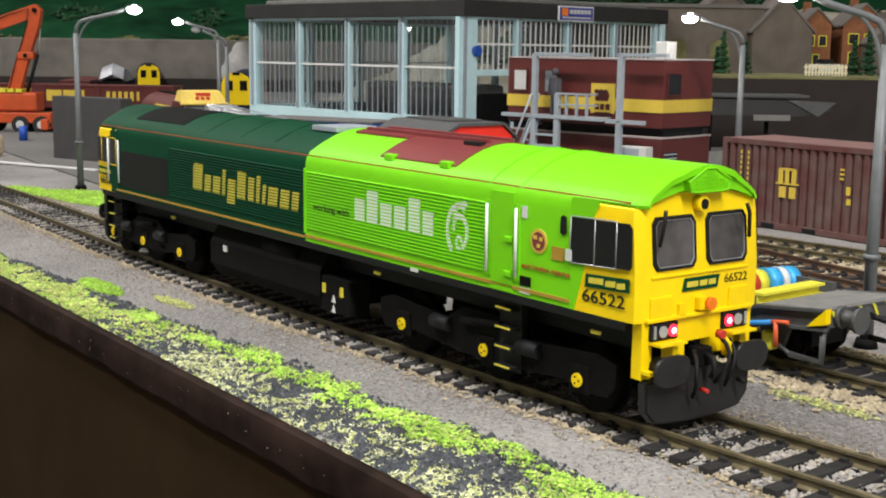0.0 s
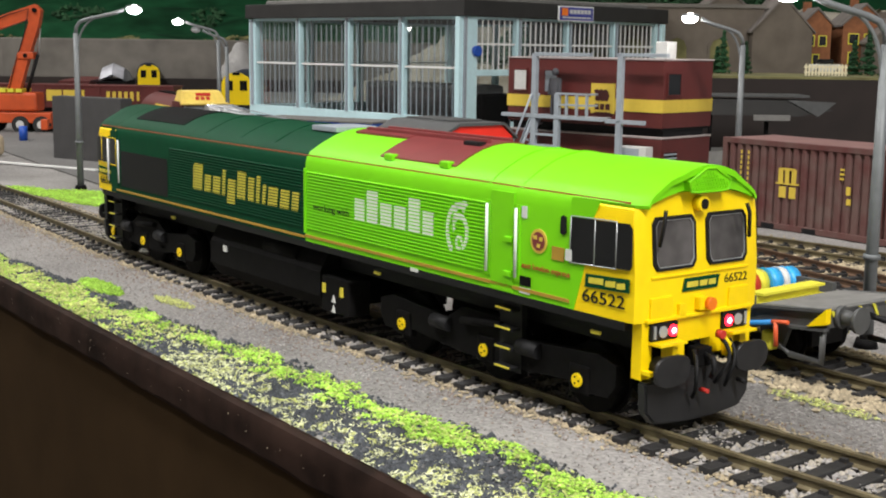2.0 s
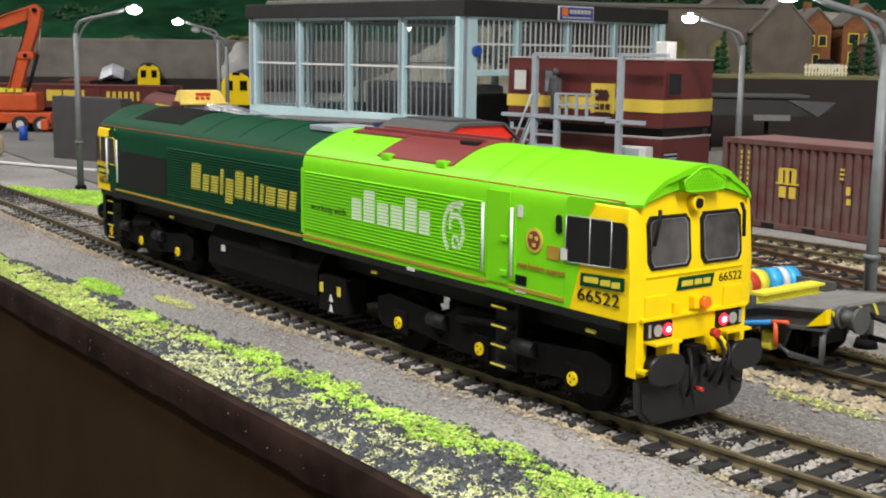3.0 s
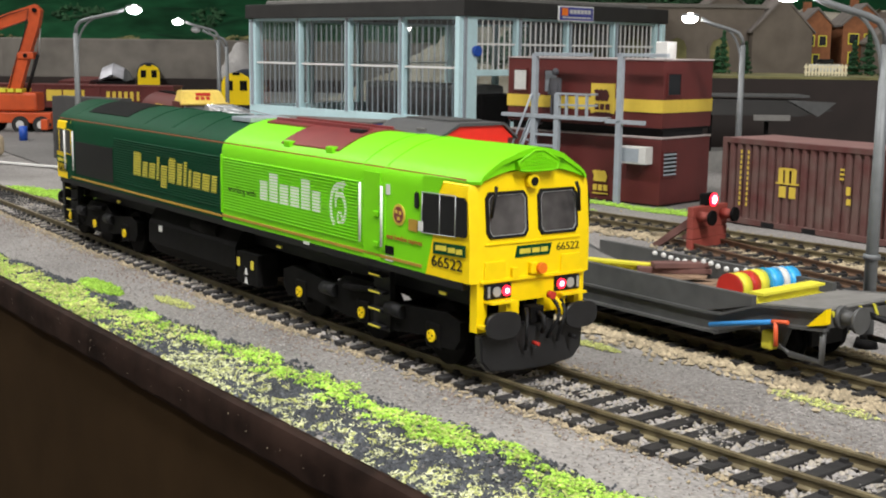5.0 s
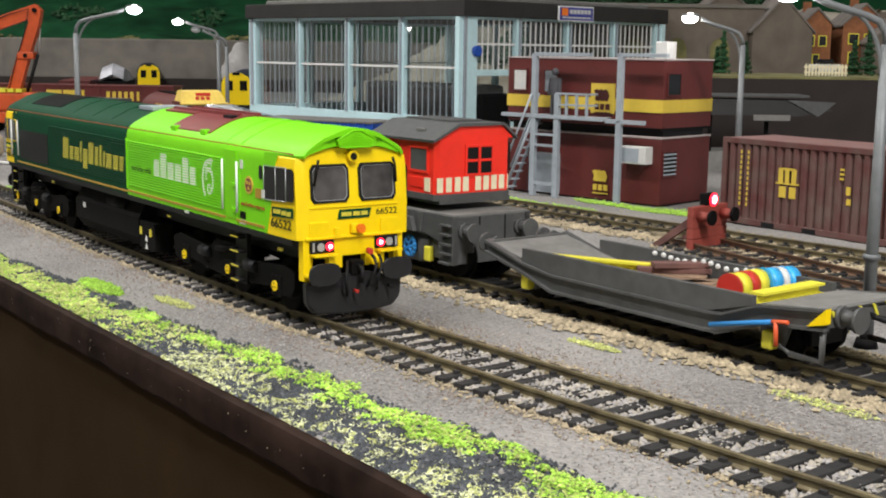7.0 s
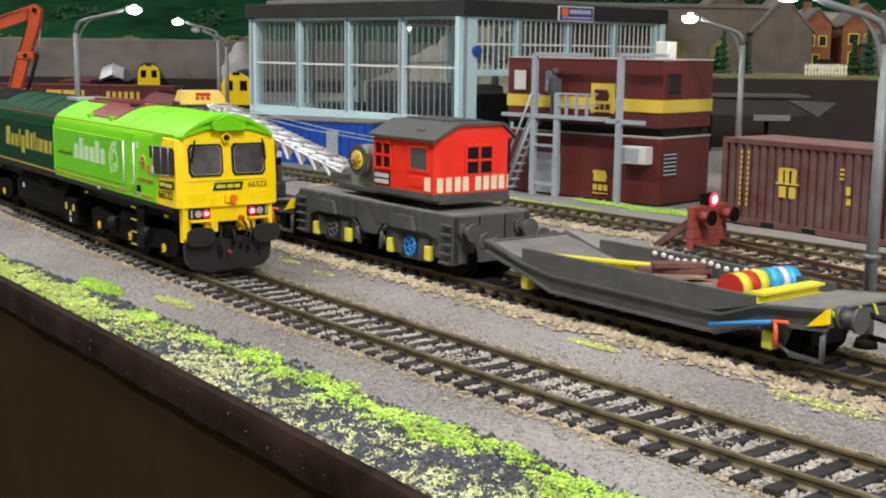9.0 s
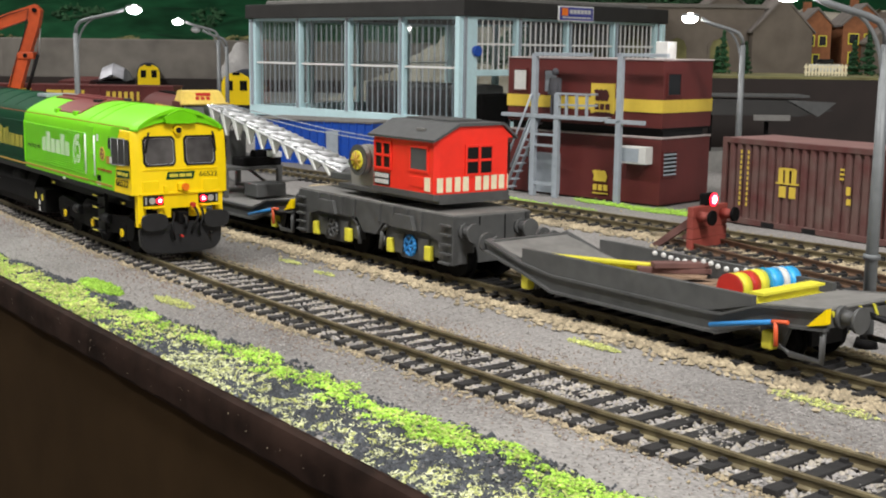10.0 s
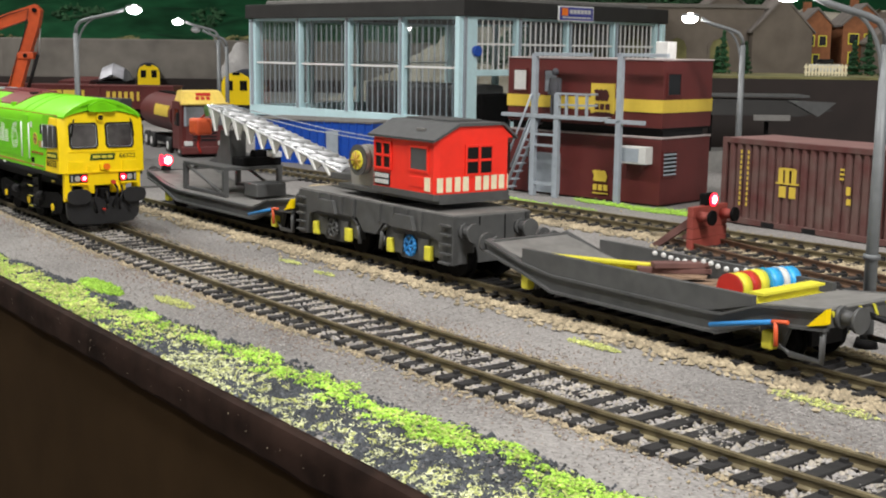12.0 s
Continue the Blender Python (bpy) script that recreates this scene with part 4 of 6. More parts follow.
def low_wagon(name, label, s, lo, hi, flip, boards):
    """A low-floored match wagon: cranked side girders, sloping end decks, well floor; flip turns it end for end."""
    w = on_main(name, label, "wagon", s)
    def X(v):
        return -v if flip else v
    a, b = lo, hi
    top = [(X(a), 15.6), (X(a + 17), 11.2), (X(a + 30), 9.4), (X(b - 35), 9.3), (X(b - 30), 9.6), (X(b - 19), 13.6), (X(b), 15.6)]
    bot = [(X(b), 11.2), (X(b - 16), 9.8), (X(b - 31), 4.8), (X(a + 30), 4.8), (X(a + 17), 8.6), (X(a), 12.4)]
    for sy in (-1, 1):
        g = part("side_girder", PR(top + bot, "y", *sorted((sy * 14.9, sy * 15.9))), WAGONGREY, w, "dark grey cranked girder")
        bm = bmesh.new()
        for seq, th in ((top, 0.55), (bot, 0.55)):
            for p, q in zip(seq, seq[1:]):
                pts = [(p[0], p[1] - th), (q[0], q[1] - th), (q[0], q[1] + 0.15), (p[0], p[1] + 0.15)]
                prism(bm, pts, "y", *sorted((sy * 15.0, sy * 17.0)))
        part("flange", bm, WAGONGREY, g)
        if boards:
            pts = [(X(a + 17), 11.3), (X(a + 30), 9.5), (X(b - 35), 9.4), (X(b - 21), 13.0), (X(b - 21), 15.3), (X(a + 17), 15.3)]
            part("side_board", PR(pts, "y", *sorted((sy * 14.7, sy * 16.4))), WAGONGREY, w, "dark grey side board")
    deck = [(X(a), 15.4), (X(a + 17), 11.6), (X(a + 30), 9.6), (X(b - 35), 9.4), (X(b - 19), 13.8), (X(b), 15.6), (X(b), 14.4), (X(b - 19), 12.6), (X(b - 35), 8.2), (X(a + 30), 8.4), (X(a + 17), 10.4), (X(a), 14.2)]
    part("deck", PR(deck, "y", -15.0, 15.0), DECKGREY, w, "worn grey deck plate")
    for x in (a + 17, b - 17):
        for sy in (-1, 1):
            part("axleguard", PR([(X(x - 5), 10), (X(x + 5), 10), (X(x + 2.5), 3.2), (X(x - 2.5), 3.2)], "y", *sorted((sy * 11.5, sy * 12.8))), WAGONGREY, w)
    for x in (a + 17, b - 17):
        wheel_pair(w, X(x), 4.5)
        for sy in (-1, 1):
            part("axlebox", B(X(x) - 1.7, X(x) + 1.7, *sorted((sy * 12.6, sy * 15.4)), 3.0, 7.6, bevel=0.7), LEMON, w, "yellow axlebox")
    for x, sg in ((a, -1), (b, 1)):
        part("headstock", B(*sorted((X(x), X(x - sg * 1.8))), -15.6, 15.6, 11.2, 15.5, bevel=0.2), WAGONGREY, w)
        buffers(w, X(x), -sg if flip else sg, 13.6)
        part("coupling", C((X(x), 0, 12.6), (X(x + sg * 5), 0, 12.0), 0.8, n=8), BLACK, w)
    # brake lever, handle and end steps at the near side
    for sy in (-1, 1):
        xb = b - 17
        bl = part("brake_lever", C((X(b - 32.6), sy * 17.4, 6.4), (X(b - 14), sy * 17.4, 10.5), 0.6, n=8), BLUEHANDLE, w, "blue brake lever")
        hd = part("brake_handle", C((X(b - 12.6), sy * 17.4, 5.0), (X(b - 12.9), sy * 17.4, 10.9), 0.55, n=8), REDHANDLE, w, "orange brake handle")
        part("handle_grip", C((X(b - 14), sy * 17.4, 10.6), (X(b - 9.4), sy * 17.4, 11.2), 0.5, n=8), REDHANDLE, hd)
        bm = bmesh.new()
        tube(bm, [(X(b - 10), sy * 15.5, 3.4), (X(b - 1.2), sy * 15.5, 3.2), (X(b - 1.2), sy * 15.5, 11.0)], 0.8, 8)
        tube(bm, [(X(b - 10), sy * 15.5, 3.4), (X(b - 18), sy * 13, 6)], 0.5, 6)
        part("end_step", bm, WAGONGREY, w)
        part("corner_plate", PR([(X(b - 4.5), 11.2), (X(b + 0.5), 12.4), (X(b + 0.5), 16.0)], "y", *sorted((sy * 15.4, sy * 17.3))), YELLOW, w, "yellow corner plate")
    part("brake_gear", B(X(b - 14) - 3, X(b - 14) + 3, -6, 6, 3.5, 9), BLACK, w)
    return w


match_wagon = low_wagon("match_wagon", "dark grey low match wagon carrying drums, beams and timber", -62, -64, 58, False, True)
runner_wagon = low_wagon("jib_runner_wagon", "dark grey low runner wagon under the crane jib", -308, -66, 66, False, False)
# hazard bars on the match wagon's far end
for i in range(5):
    part("hazard_bar", PR([(-13 + i * 5.2, 12.0), (-12 + i * 5.2, 12.0), (-14 + i * 5.2, 15.2), (-15 + i * 5.2, 15.2)], "x", 58.0, 58.3), LEMON, match_wagon, "yellow hazard bar")

# load on the match wagon
def on_wagon(name, bm, mtl, label, cat, s, dy, z, rz=0, rx=0, smooth=False):
    ob = part(name, bm, mtl, None, "", smooth)
    a = math.radians(TILT)
    ob.matrix_basis = mm(s - dy * math.sin(a), main_y(s) + dy * math.cos(a), z, rx, 0, TILT + rz)
    return tagged(ob, label, cat)


def girder(l, w=4.0, h=3.6, t=0.6):
    bm = bmesh.new()
    box(bm, -l / 2, l / 2, -w / 2, w / 2, 0, t)
    box(bm, -l / 2, l / 2, -w / 2, w / 2, h - t, h)
    box(bm, -l / 2, l / 2, -t / 2, t / 2, t, h - t)
    return bm


on_wagon("steel_beam", girder(36, 3.6, 3.4), LEMON, "yellow I-section beam lying on the wagon deck", "beam", -92, -1.5, 9.9, 25)
on_wagon("angle_beam", girder(25, 4.2, 3.0), LEMON, "short yellow channel beam beside the drums", "beam", -26.2, -1.5, 12.8, 92, 0)
for s, dy, z, l, rz, m_ in ((-80, 8, 9.8, 26, 28, PLANKTAN), (-74, 4, 9.8, 26, 35, PLANKTAN), (-66, 2, 9.8, 26, 20, PLANKTAN), (-72, 9, 11.4, 22, 50, PLANKRED), (-78, 11, 11.4, 22, 40, PLANKRED), (-70, 11, 13.0, 20, 60, PLANKRED), (-60, 5, 9.8, 24, 66, PLANKTAN), (-54, 0, 9.8, 22, 75, PLANKTAN)):
    on_wagon("timber_baulk", B(-l / 2, l / 2, -2.2, 2.2, 0, 1.5, bevel=0.15), m_, "short brown timber baulk stacked on the wagon", "timber", s, dy, z, rz)
ch = bmesh.new()
for i in range(13):
    bmesh.ops.create_icosphere(ch, subdivisions=1, radius=0.85, matrix=Matrix.Translation((-18 + i * 2.9, 0.5 * math.sin(i * 1.3), 0.4 * math.cos(i))))
on_wagon("chain", ch, OFFWHITE, "pale grey chain lying along the wagon floor", "chain", -66, 13.2, 14.4, 2, smooth=True)


def drum(name, label, s, dy, z, rz, bands):
    a = math.radians(TILT)
    t = new(name)
    t.matrix_basis = mm(s - dy * math.sin(a), main_y(s) + dy * math.cos(a), z, 0, 0, TILT + rz)
    tagged(t, label, "drum")
    x = -sum(w for w, _ in bands) / 2
    for w, m_ in bands:
        part("drum_band", C((x, 0, 0), (x + w, 0, 0), 3.7, n=24), m_, t)
        part("drum_rim", C((x - 0.2, 0, 0), (x + 0.25, 0, 0), 3.9, n=24), m_, t)
        x += w
    part("drum_end", C((x, 0, 0), (x + 0.25, 0, 0), 3.5, n=24), bands[-1][1], t)
    part("drum_end", C((-x - 0.25, 0, 0), (-x, 0, 0), 3.4, n=24), bands[0][1], t)
    return t


drum("striped_drum", "red and yellow banded drum lying on the wagon", -41.6, 1.0, 13.4, 95, [(0.8, DULLRED), (4.2, LEMON), (3.6, DULLRED), (4.2, LEMON)])
drum("blue_drum", "blue drum with pale label lying on the wagon", -40.2, 12.6, 13.6, 78, [(3.8, DRUMBLUE), (2.2, OFFWHITE), (3.4, DRUMBLUE)])

# crane
crane = on_main("rail_crane", "grey rail crane with a bright red cab and silver jib", "crane", -190)
body = [(-47.5, 20.2), (47.0, 20.4), (47.0, 5.0), (41.5, 5.0), (40, 12), (30, 14.2), (8, 14.0), (4, 9.6), (-4, 9.6), (-8, 14.0), (-32, 14.0), (-40, 12), (-42, 4.2), (-47.5, 4.2)]
for sy in (-1, 1):
    fr = part("side_frame", PR(body, "y", *sorted((sy * 13.5, sy * 16.0))), WAGONGREY, crane, "dark grey riveted side frame")
    for x in (-34, -26, -18, -10, 6, 14, 22, 30):
        part("frame_rib", PR([(x - 0.5, 14.2), (x + 0.5, 14.2), (x + 1.4, 20.2), (x - 1.4, 20.2)], "y", *sorted((sy * 16.0, sy * 16.7))), WAGONGREY, fr)
    for x in (-45, 44):
        for i in range(5):
            part("end_tread", B(x - 2.6, x + 2.6, *sorted((sy * 15.4, sy * 17.4)), 5.2 + i * 3.0, 5.8 + i * 3.0), WAGONGREY, fr)
    for xc in (-25, 23):
        bg = part("bogie_frame", PR([(xc - 17, 6), (xc - 15, 12), (xc - 11, 13.4), (xc + 11, 13.4), (xc + 15, 12), (xc + 17, 6), (xc + 9, 6), (xc + 6, 3.6), (xc - 6, 3.6), (xc - 9, 6)], "y", *sorted((sy * 12.0, sy * 14.2))), WAGONGREY, crane, "grey bogie side frame")
        arch = [(xc - 17.5, 4.8), (xc - 16.5, 11.2), (xc - 12.5, 13.9), (xc + 12.5, 13.9), (xc + 16.5, 11.2), (xc + 17.5, 4.8)]
        bm = bmesh.new()
        for p, q in zip(arch, arch[1:]):
            tube(bm, [(p[0], sy * 15.0, p[1]), (q[0], sy * 15.0, q[1])], 0.75, 8)
        part("frame_rim", bm, WAGONGREY, bg)
        for x in (xc - 7, xc + 7):
            part("spring_hanger", PR([(x - 2.2, 5.0), (x + 2.2, 5.0), (x + 3.2, 11.5), (x - 3.2, 11.5)], "y", *sorted((sy * 14.1, sy * 15.0))), WAGONGREY, bg)
        part("bracket_plate", PR([(xc - 8, 13.9), (xc + 5, 13.9), (xc + 3, 18.3), (xc - 6, 18.3)], "y", *sorted((sy * 15.9, sy * 17.6))), WAGONGREY, fr)
        for x in (xc - 11, xc + 10.5):
            part("axlebox", B(x - 1.5, x + 1.5, *sorted((sy * 14.2, sy * 16.2)), 4.6, 9.4, bevel=0.4), LEMON, bg, "yellow axlebox")
        hubm = BLUEHANDLE if xc > 0 else WAGONGREY
        bm = bmesh.new()
        for i in range(5):
            a = i * 2 * math.pi / 5
            tube(bm, [(xc, sy * 15.2, 8.2), (xc + 2.6 * math.cos(a), sy * 15.2, 8.2 + 3.0 * math.sin(a))], 0.55, 6)
        for i in range(14):
            a, b = i * 2 * math.pi / 14, (i + 1) * 2 * math.pi / 14
            tube(bm, [(xc + 2.8 * math.cos(a), sy * 15.2, 8.2 + 3.2 * math.sin(a)), (xc + 2.8 * math.cos(b), sy * 15.2, 8.2 + 3.2 * math.sin(b))], 0.6, 6)
        part("brake_wheel", bm, hubm, bg, "spoked brake handwheel")
for xc in (-25, 23):
    for x in (xc - 10, xc + 10, xc + 18 if xc > 0 else xc - 16):
        wheel_pair(crane, x, 6.4)
for x, sg in ((47.0, 1), (-47.5, -1)):
    part("headstock", B(*sorted((x, x - sg * 3)), -15.8, 15.8, 5.0, 20.2, bevel=0.3), WAGONGREY, crane)
    buffers(crane, x, sg, 15.6)
    part("coupling", C((x, 0, 12.6), (x + sg * 5, 0, 12.0), 0.9, n=8), BLACK, crane)
    for y in (-5.2, 5.2):
        part("seam", B(*sorted((x, x + sg * 0.25)), y - 0.2, y + 0.2, 12, 20), BLACK, crane)
part("deck", B(-47, 46.6, -15.4, 15.4, 19.6, 20.9, bevel=0.2), DECKGREY, crane)
part("turntable", C((6, 0, 20.4), (6, 0, 23.6), 12.5, n=32), SOOT, crane)
part("bed_plate", PR([(-24, -13.5), (-24, 13.5), (38, 14.5), (38, -14.5)], "z", 23.2, 24.6), WAGONGREY, crane)
plan = [(2, -15.6), (36, -15.6), (37.5, -14.2), (37.5, 13.6), (33, 16.6), (2, 15.6)]
bl = part("cab_plinth", PR([(x * 1.03 - 0.5, y * 1.03) for x, y in plan], "z", 24.4, 26.4), WAGONGREY, crane)
# cab walls and roof
cabw = part("cab_wall", PR(plan, "z", 26.4, 43.8), CRANERED, crane, "bright red cab wall")
part("cab_gable", PR([(-15.6, 43.7), (16.0, 43.7), (15.0, 44.6), (11.0, 47.9), (-6.8, 47.9)], "x", 2, 37.4), CRANERED, crane)
roof = part("cab_roof", PR([(-17.0, 43.0), (-6.9, 47.9), (11.2, 47.9), (17.2, 43.2), (17.3, 44.0), (11.5, 48.8), (-7.1, 48.8), (-17.1, 43.8)], "x", 0.5, 38.4), ROOFGREY, crane, "dark grey faceted roof")
part("ridge_plate", B(3, 30, -3, 8.6, 48.7, 49.4, bevel=0.2), ROOFGREY, roof)
part("roof_handle", B(23, 27.5, -13.2, -12.2, 45.9, 46.9, bevel=0.2), DECKGREY, roof)


def four_light(parent, plane, u0, u1, z0, z1, at_):
    """A red framed four-pane window on a wall of the crane cab."""
    def bx(a0, a1, c0, c1, d0, d1):
        return B(*sorted((at_ + d0, at_ + d1)), a0, a1, c0, c1) if plane == "x" else B(a0, a1, *sorted((at_ + d0, at_ + d1)), c0, c1)
    sg = 1 if plane == "x" else -1
    w = part("cab_window", bx(u0, u1, z0, z1, 0, sg * 0.12), BLACKSATIN, parent, "dark four-pane window with red bars")
    um, zm = (u0 + u1) / 2, (z0 + z1) / 2
    for a0, a1, c0, c1 in ((u0 - .6, u0 + .2, z0 - .6, z1 + .6), (u1 - .2, u1 + .6, z0 - .6, z1 + .6), (um - .45, um + .45, z0, z1), (u0, u1, z0 - .6, z0 + .2), (u0, u1, z1 - .2, z1 + .6), (u0, u1, zm - .4, zm + .4)):
        part("glazing_bar", bx(a0, a1, c0, c1, sg * 0.1, sg * 0.5), CRANERED, w)


four_light(crane, "x", -3.6, 7.0, 32.4, 41.3, 37.5)
four_light(crane, "y", 3.2, 12.2, 32.8, 41.2, -15.6)
w = part("cab_window", B(23.5, 32.8, -15.75, -15.5, 33.6, 40.8), ROOFGREY, crane, "single dark window in a red frame")
for a0, a1, c0, c1 in ((22.8, 23.6, 32.9, 41.5), (32.7, 33.5, 32.9, 41.5), (23.5, 32.8, 32.9, 33.7), (23.5, 32.8, 40.7, 41.5)):
    part("window_surround", B(a0, a1, -16.0, -15.55, c0, c1), CRANERED, w)
part("access_panel", B(23.3, 30.7, -15.85, -15.5, 28.0, 31.4, bevel=0.15), CRANERED, crane)
# chamfer window, lettering as plain bars
cw = part("cab_window", PR([(37.2, 14.4), (34.2, 16.4), (34.4, 16.8), (37.6, 14.7)], "z", 33, 42), BLACKSATIN, crane)
part("sign_panel", B(2.5, 11.8, -15.85, -15.5, 26.9, 31.2), BLACKSATIN, crane, "black panel with white bars")
for z in (30.1, 28.1):
    for i in range(5):
        part("letter_bar", B(3.0 + i * 1.7, 4.3 + i * 1.7, -15.98, -15.8, z - 0.7, z + 0.7), OFFWHITE, crane)
for y0 in (-15.2, -11.7, -8.2, -4.9, 0.2, 3.5, 6.8, 10.0):
    part("letter_bar", B(37.45, 37.72, y0, y0 + 2.3, 27.0, 31.7), CREAM, crane, "cream painted letter block")
part("letter_bar", B(31.6, 34.4, -15.9, -15.55, 27.1, 31.5), CREAM, crane, "cream painted letter block")
part("letter_bar", PR([(36.9, 14.1), (35.2, 15.25), (35.4, 15.55), (37.1, 14.4)], "z", 27.0, 31.6), CREAM, crane, "cream painted letter block")
# winch, drum wheel
part("winch_housing", PR([(-19, 24.6), (-19, 33), (-16, 37), (-9, 38.4), (2, 38.2), (2, 24.6)], "y", -9.5, 10), ROOFGREY, crane)
part("winch_plate", PR([(-18, 24.6), (-19.4, 31), (-18, 35.4), (-15, 38.2), (-10, 39.2), (-4, 38.8), (1.8, 36.5), (1.8, 24.6)], "y", -11.6, -9.4), DULLSTEEL, crane, "dull silver winch side plate")
dr = part("winch_drum", C((-9.8, -14.2, 33.8), (-9.8, -11.5, 33.8), 5.0, n=28), DULLSTEEL, crane, "dull silver winch drum")
part("drum_rim", C((-9.8, -14.6, 33.8), (-9.8, -14.1, 33.8), 5.4, n=28), WAGONGREY, dr)
part("drum_hub", C((-9.8, -15.2, 33.8), (-9.8, -14.4, 33.8), 3.3, n=20), LEMON, dr, "yellow hub")
part("pinion", C((-16.2, -13, 32.6), (-16.2, -11.4, 32.6), 2.0, n=14), CHROME, dr)
bm = bmesh.new()
for i in range(4):
    a = i * math.pi / 4
    tube(bm, [(-9.8 - 3.0 * math.cos(a), -15.3, 33.8 - 3.0 * math.sin(a)), (-9.8 + 3.0 * math.cos(a), -15.3, 33.8 + 3.0 * math.sin(a))], 0.4, 6)
part("hub_spoke", bm, GOLDLINE, dr)
# lattice jib: two chords with hanging saw-tooth plates, laced across the top
jib = part("jib_root", B(-40, -20, -7, 7, 24.4, 27.0, bevel=0.4), WAGONGREY, crane)


def chord_z(x):
    return 27.6 + 0.178 * (-38.0 - x)


TIPS = [-41.5 - 10.4 * i for i in range(10)]
for sy in (-1, 1):
    y = sy * 6.0
    bm = bmesh.new()
    tube(bm, [(x, y, chord_z(x)) for x in range(-142, -30, 4)], 0.62, 6)
    part("jib_chord", bm, JIBSILVER, crane, "bright silver jib chord")
    for xt in TIPS:
        zt = 25.2 + 0.116 * (-41.5 - xt) + (0 if sy < 0 else 1.0)
        pts = [(xt - 5.6, chord_z(xt - 5.6)), (xt - 2.6, chord_z(xt - 2.6)), (xt + 0.5, zt), (xt - 0.5, zt)]
        part("jib_brace", PR(pts, "y", y - 0.6, y + 0.6), WHITE, crane, "white tapering lattice brace")
        pts = [(xt + 0.4, zt), (xt - 2.7, chord_z(xt - 2.7)), (xt + 3.9, chord_z(xt + 3.9)), (xt + 4.6, chord_z(xt + 4.6))]
        part("jib_web", PR(pts, "y", y - 0.25, y + 0.25), DULLSTEEL, crane, "dull silver web plate")
for i, xt in enumerate(TIPS):
    for xa, xb in ((xt - 4, xt - 4), (xt + 1.2, xt + 1.2), (xt - 4, xt + 6.4), (xt + 6.4, xt - 4)):
        xb, xa = min(xb, -34), min(xa, -34)
        part("jib_lacing", tube(bmesh.new(), [(xa, -6, chord_z(xa) + 0.4), (xb, 6, chord_z(xb) + 0.4)], 0.75, 6), JIBSILVER, crane)
part("jib_head", C((-143, -6.5, 44.4), (-143, 6.5, 44.4), 2.6, n=18), CHROME, crane)
hk = part("jib_hook", B(-167, -158.5, -4, 4, 32.5, 40, bevel=1.2), REDHANDLE, crane, "orange hook block")
bm = bmesh.new()
tube(bm, [(-163, 0, 39.5), (-154, 0, 43.5), (-144, 0, 46.5)], 0.5, 6)
tube(bm, [(-162, -1, 33), (-163.5, -1, 28), (-161, -1, 24.5)], 0.7, 6)
part("hook_rope", bm, DULLRED, hk)
bm = bmesh.new()
for y in (-4, 4):
    tube(bm, [(-143, y, 46.8), (-60, y, 41.0), (-14, y, 39.6)], 0.22, 5)
part("jib_rope", bm, STEELGREY, crane)
# jib support on the runner wagon
trestle = thing("jib_trestle", "grey framed trestle holding the crane jib on its wagon", "trestle", -308, main_y(-308), 9.5, TILT)
part("top_frame", B(-37, 3, -12.4, 15.4, 11.2, 12.6, bevel=0.2), WAGONGREY, trestle)
for x in (-36, 2):
    for y in (-11.6, 14.0):
        part("post", B(x - 1.0, x + 1.0, y - 1.0, y + 1.0, 0, 11.4), WAGONGREY, trestle)
for y in (-11.6, 14.0):
    bm = bmesh.new()
    tube(bm, [(-35, y, 11), (1, y, 1)], 0.65, 6)
    part("diagonal_brace", bm, WAGONGREY, trestle)
    part("side_beam", B(-36, 2, y - 0.7, y + 0.7, 0.4, 1.7), WAGONGREY, trestle)
part("jib_rest", PR([(-29, 12.4), (-8, 12.4), (-8.4, 27), (-16.4, 27), (-17.5, 21), (-21, 15)], "y", -4.2, 3.6), WAGONGREY, trestle, "tall grey jib rest")
part("counterweight", B(-7, 2.6, -4, 15, 12.5, 16.2, bevel=0.6), SOOT, trestle)
part("pulley", C((-3, 4, 16.5), (-3, 13, 16.5), 2.6, n=20), SOOT, trestle)
part("pale_block", B(-1, 4, 9.5, 14.5, 16, 18.6, bevel=0.5), OFFWHITE, trestle)
part("deck_box", B(6, 17, -5, 9, 1.0, 6.6, bevel=0.5), WAGONGREY, trestle)
# red tail lamp on the runner wagon's end
tl = thing("tail_lamp", "small lit red tail lamp on the wagon end", "lamp", -370, main_y(-370) - 9.4, 16.0, TILT)
part("lamp_body", B(-1.6, 1.6, -1.8, 1.8, -0.6, 5.5, bevel=0.3), BLACK, tl)
part("lamp_glow", C((1.6, 0, 4.2), (2.1, 0, 4.2), 2.5, n=16), REDGLOW, tl)
part("lamp_side", C((0, -1.8, 4.2), (0, -2.2, 4.2), 2.5, n=16), REDGLOW, tl)
part("light_core", C((2.1, 0, 4.2), (2.2, 0, 4.2), 1.8, n=16), REDCORE, tl)


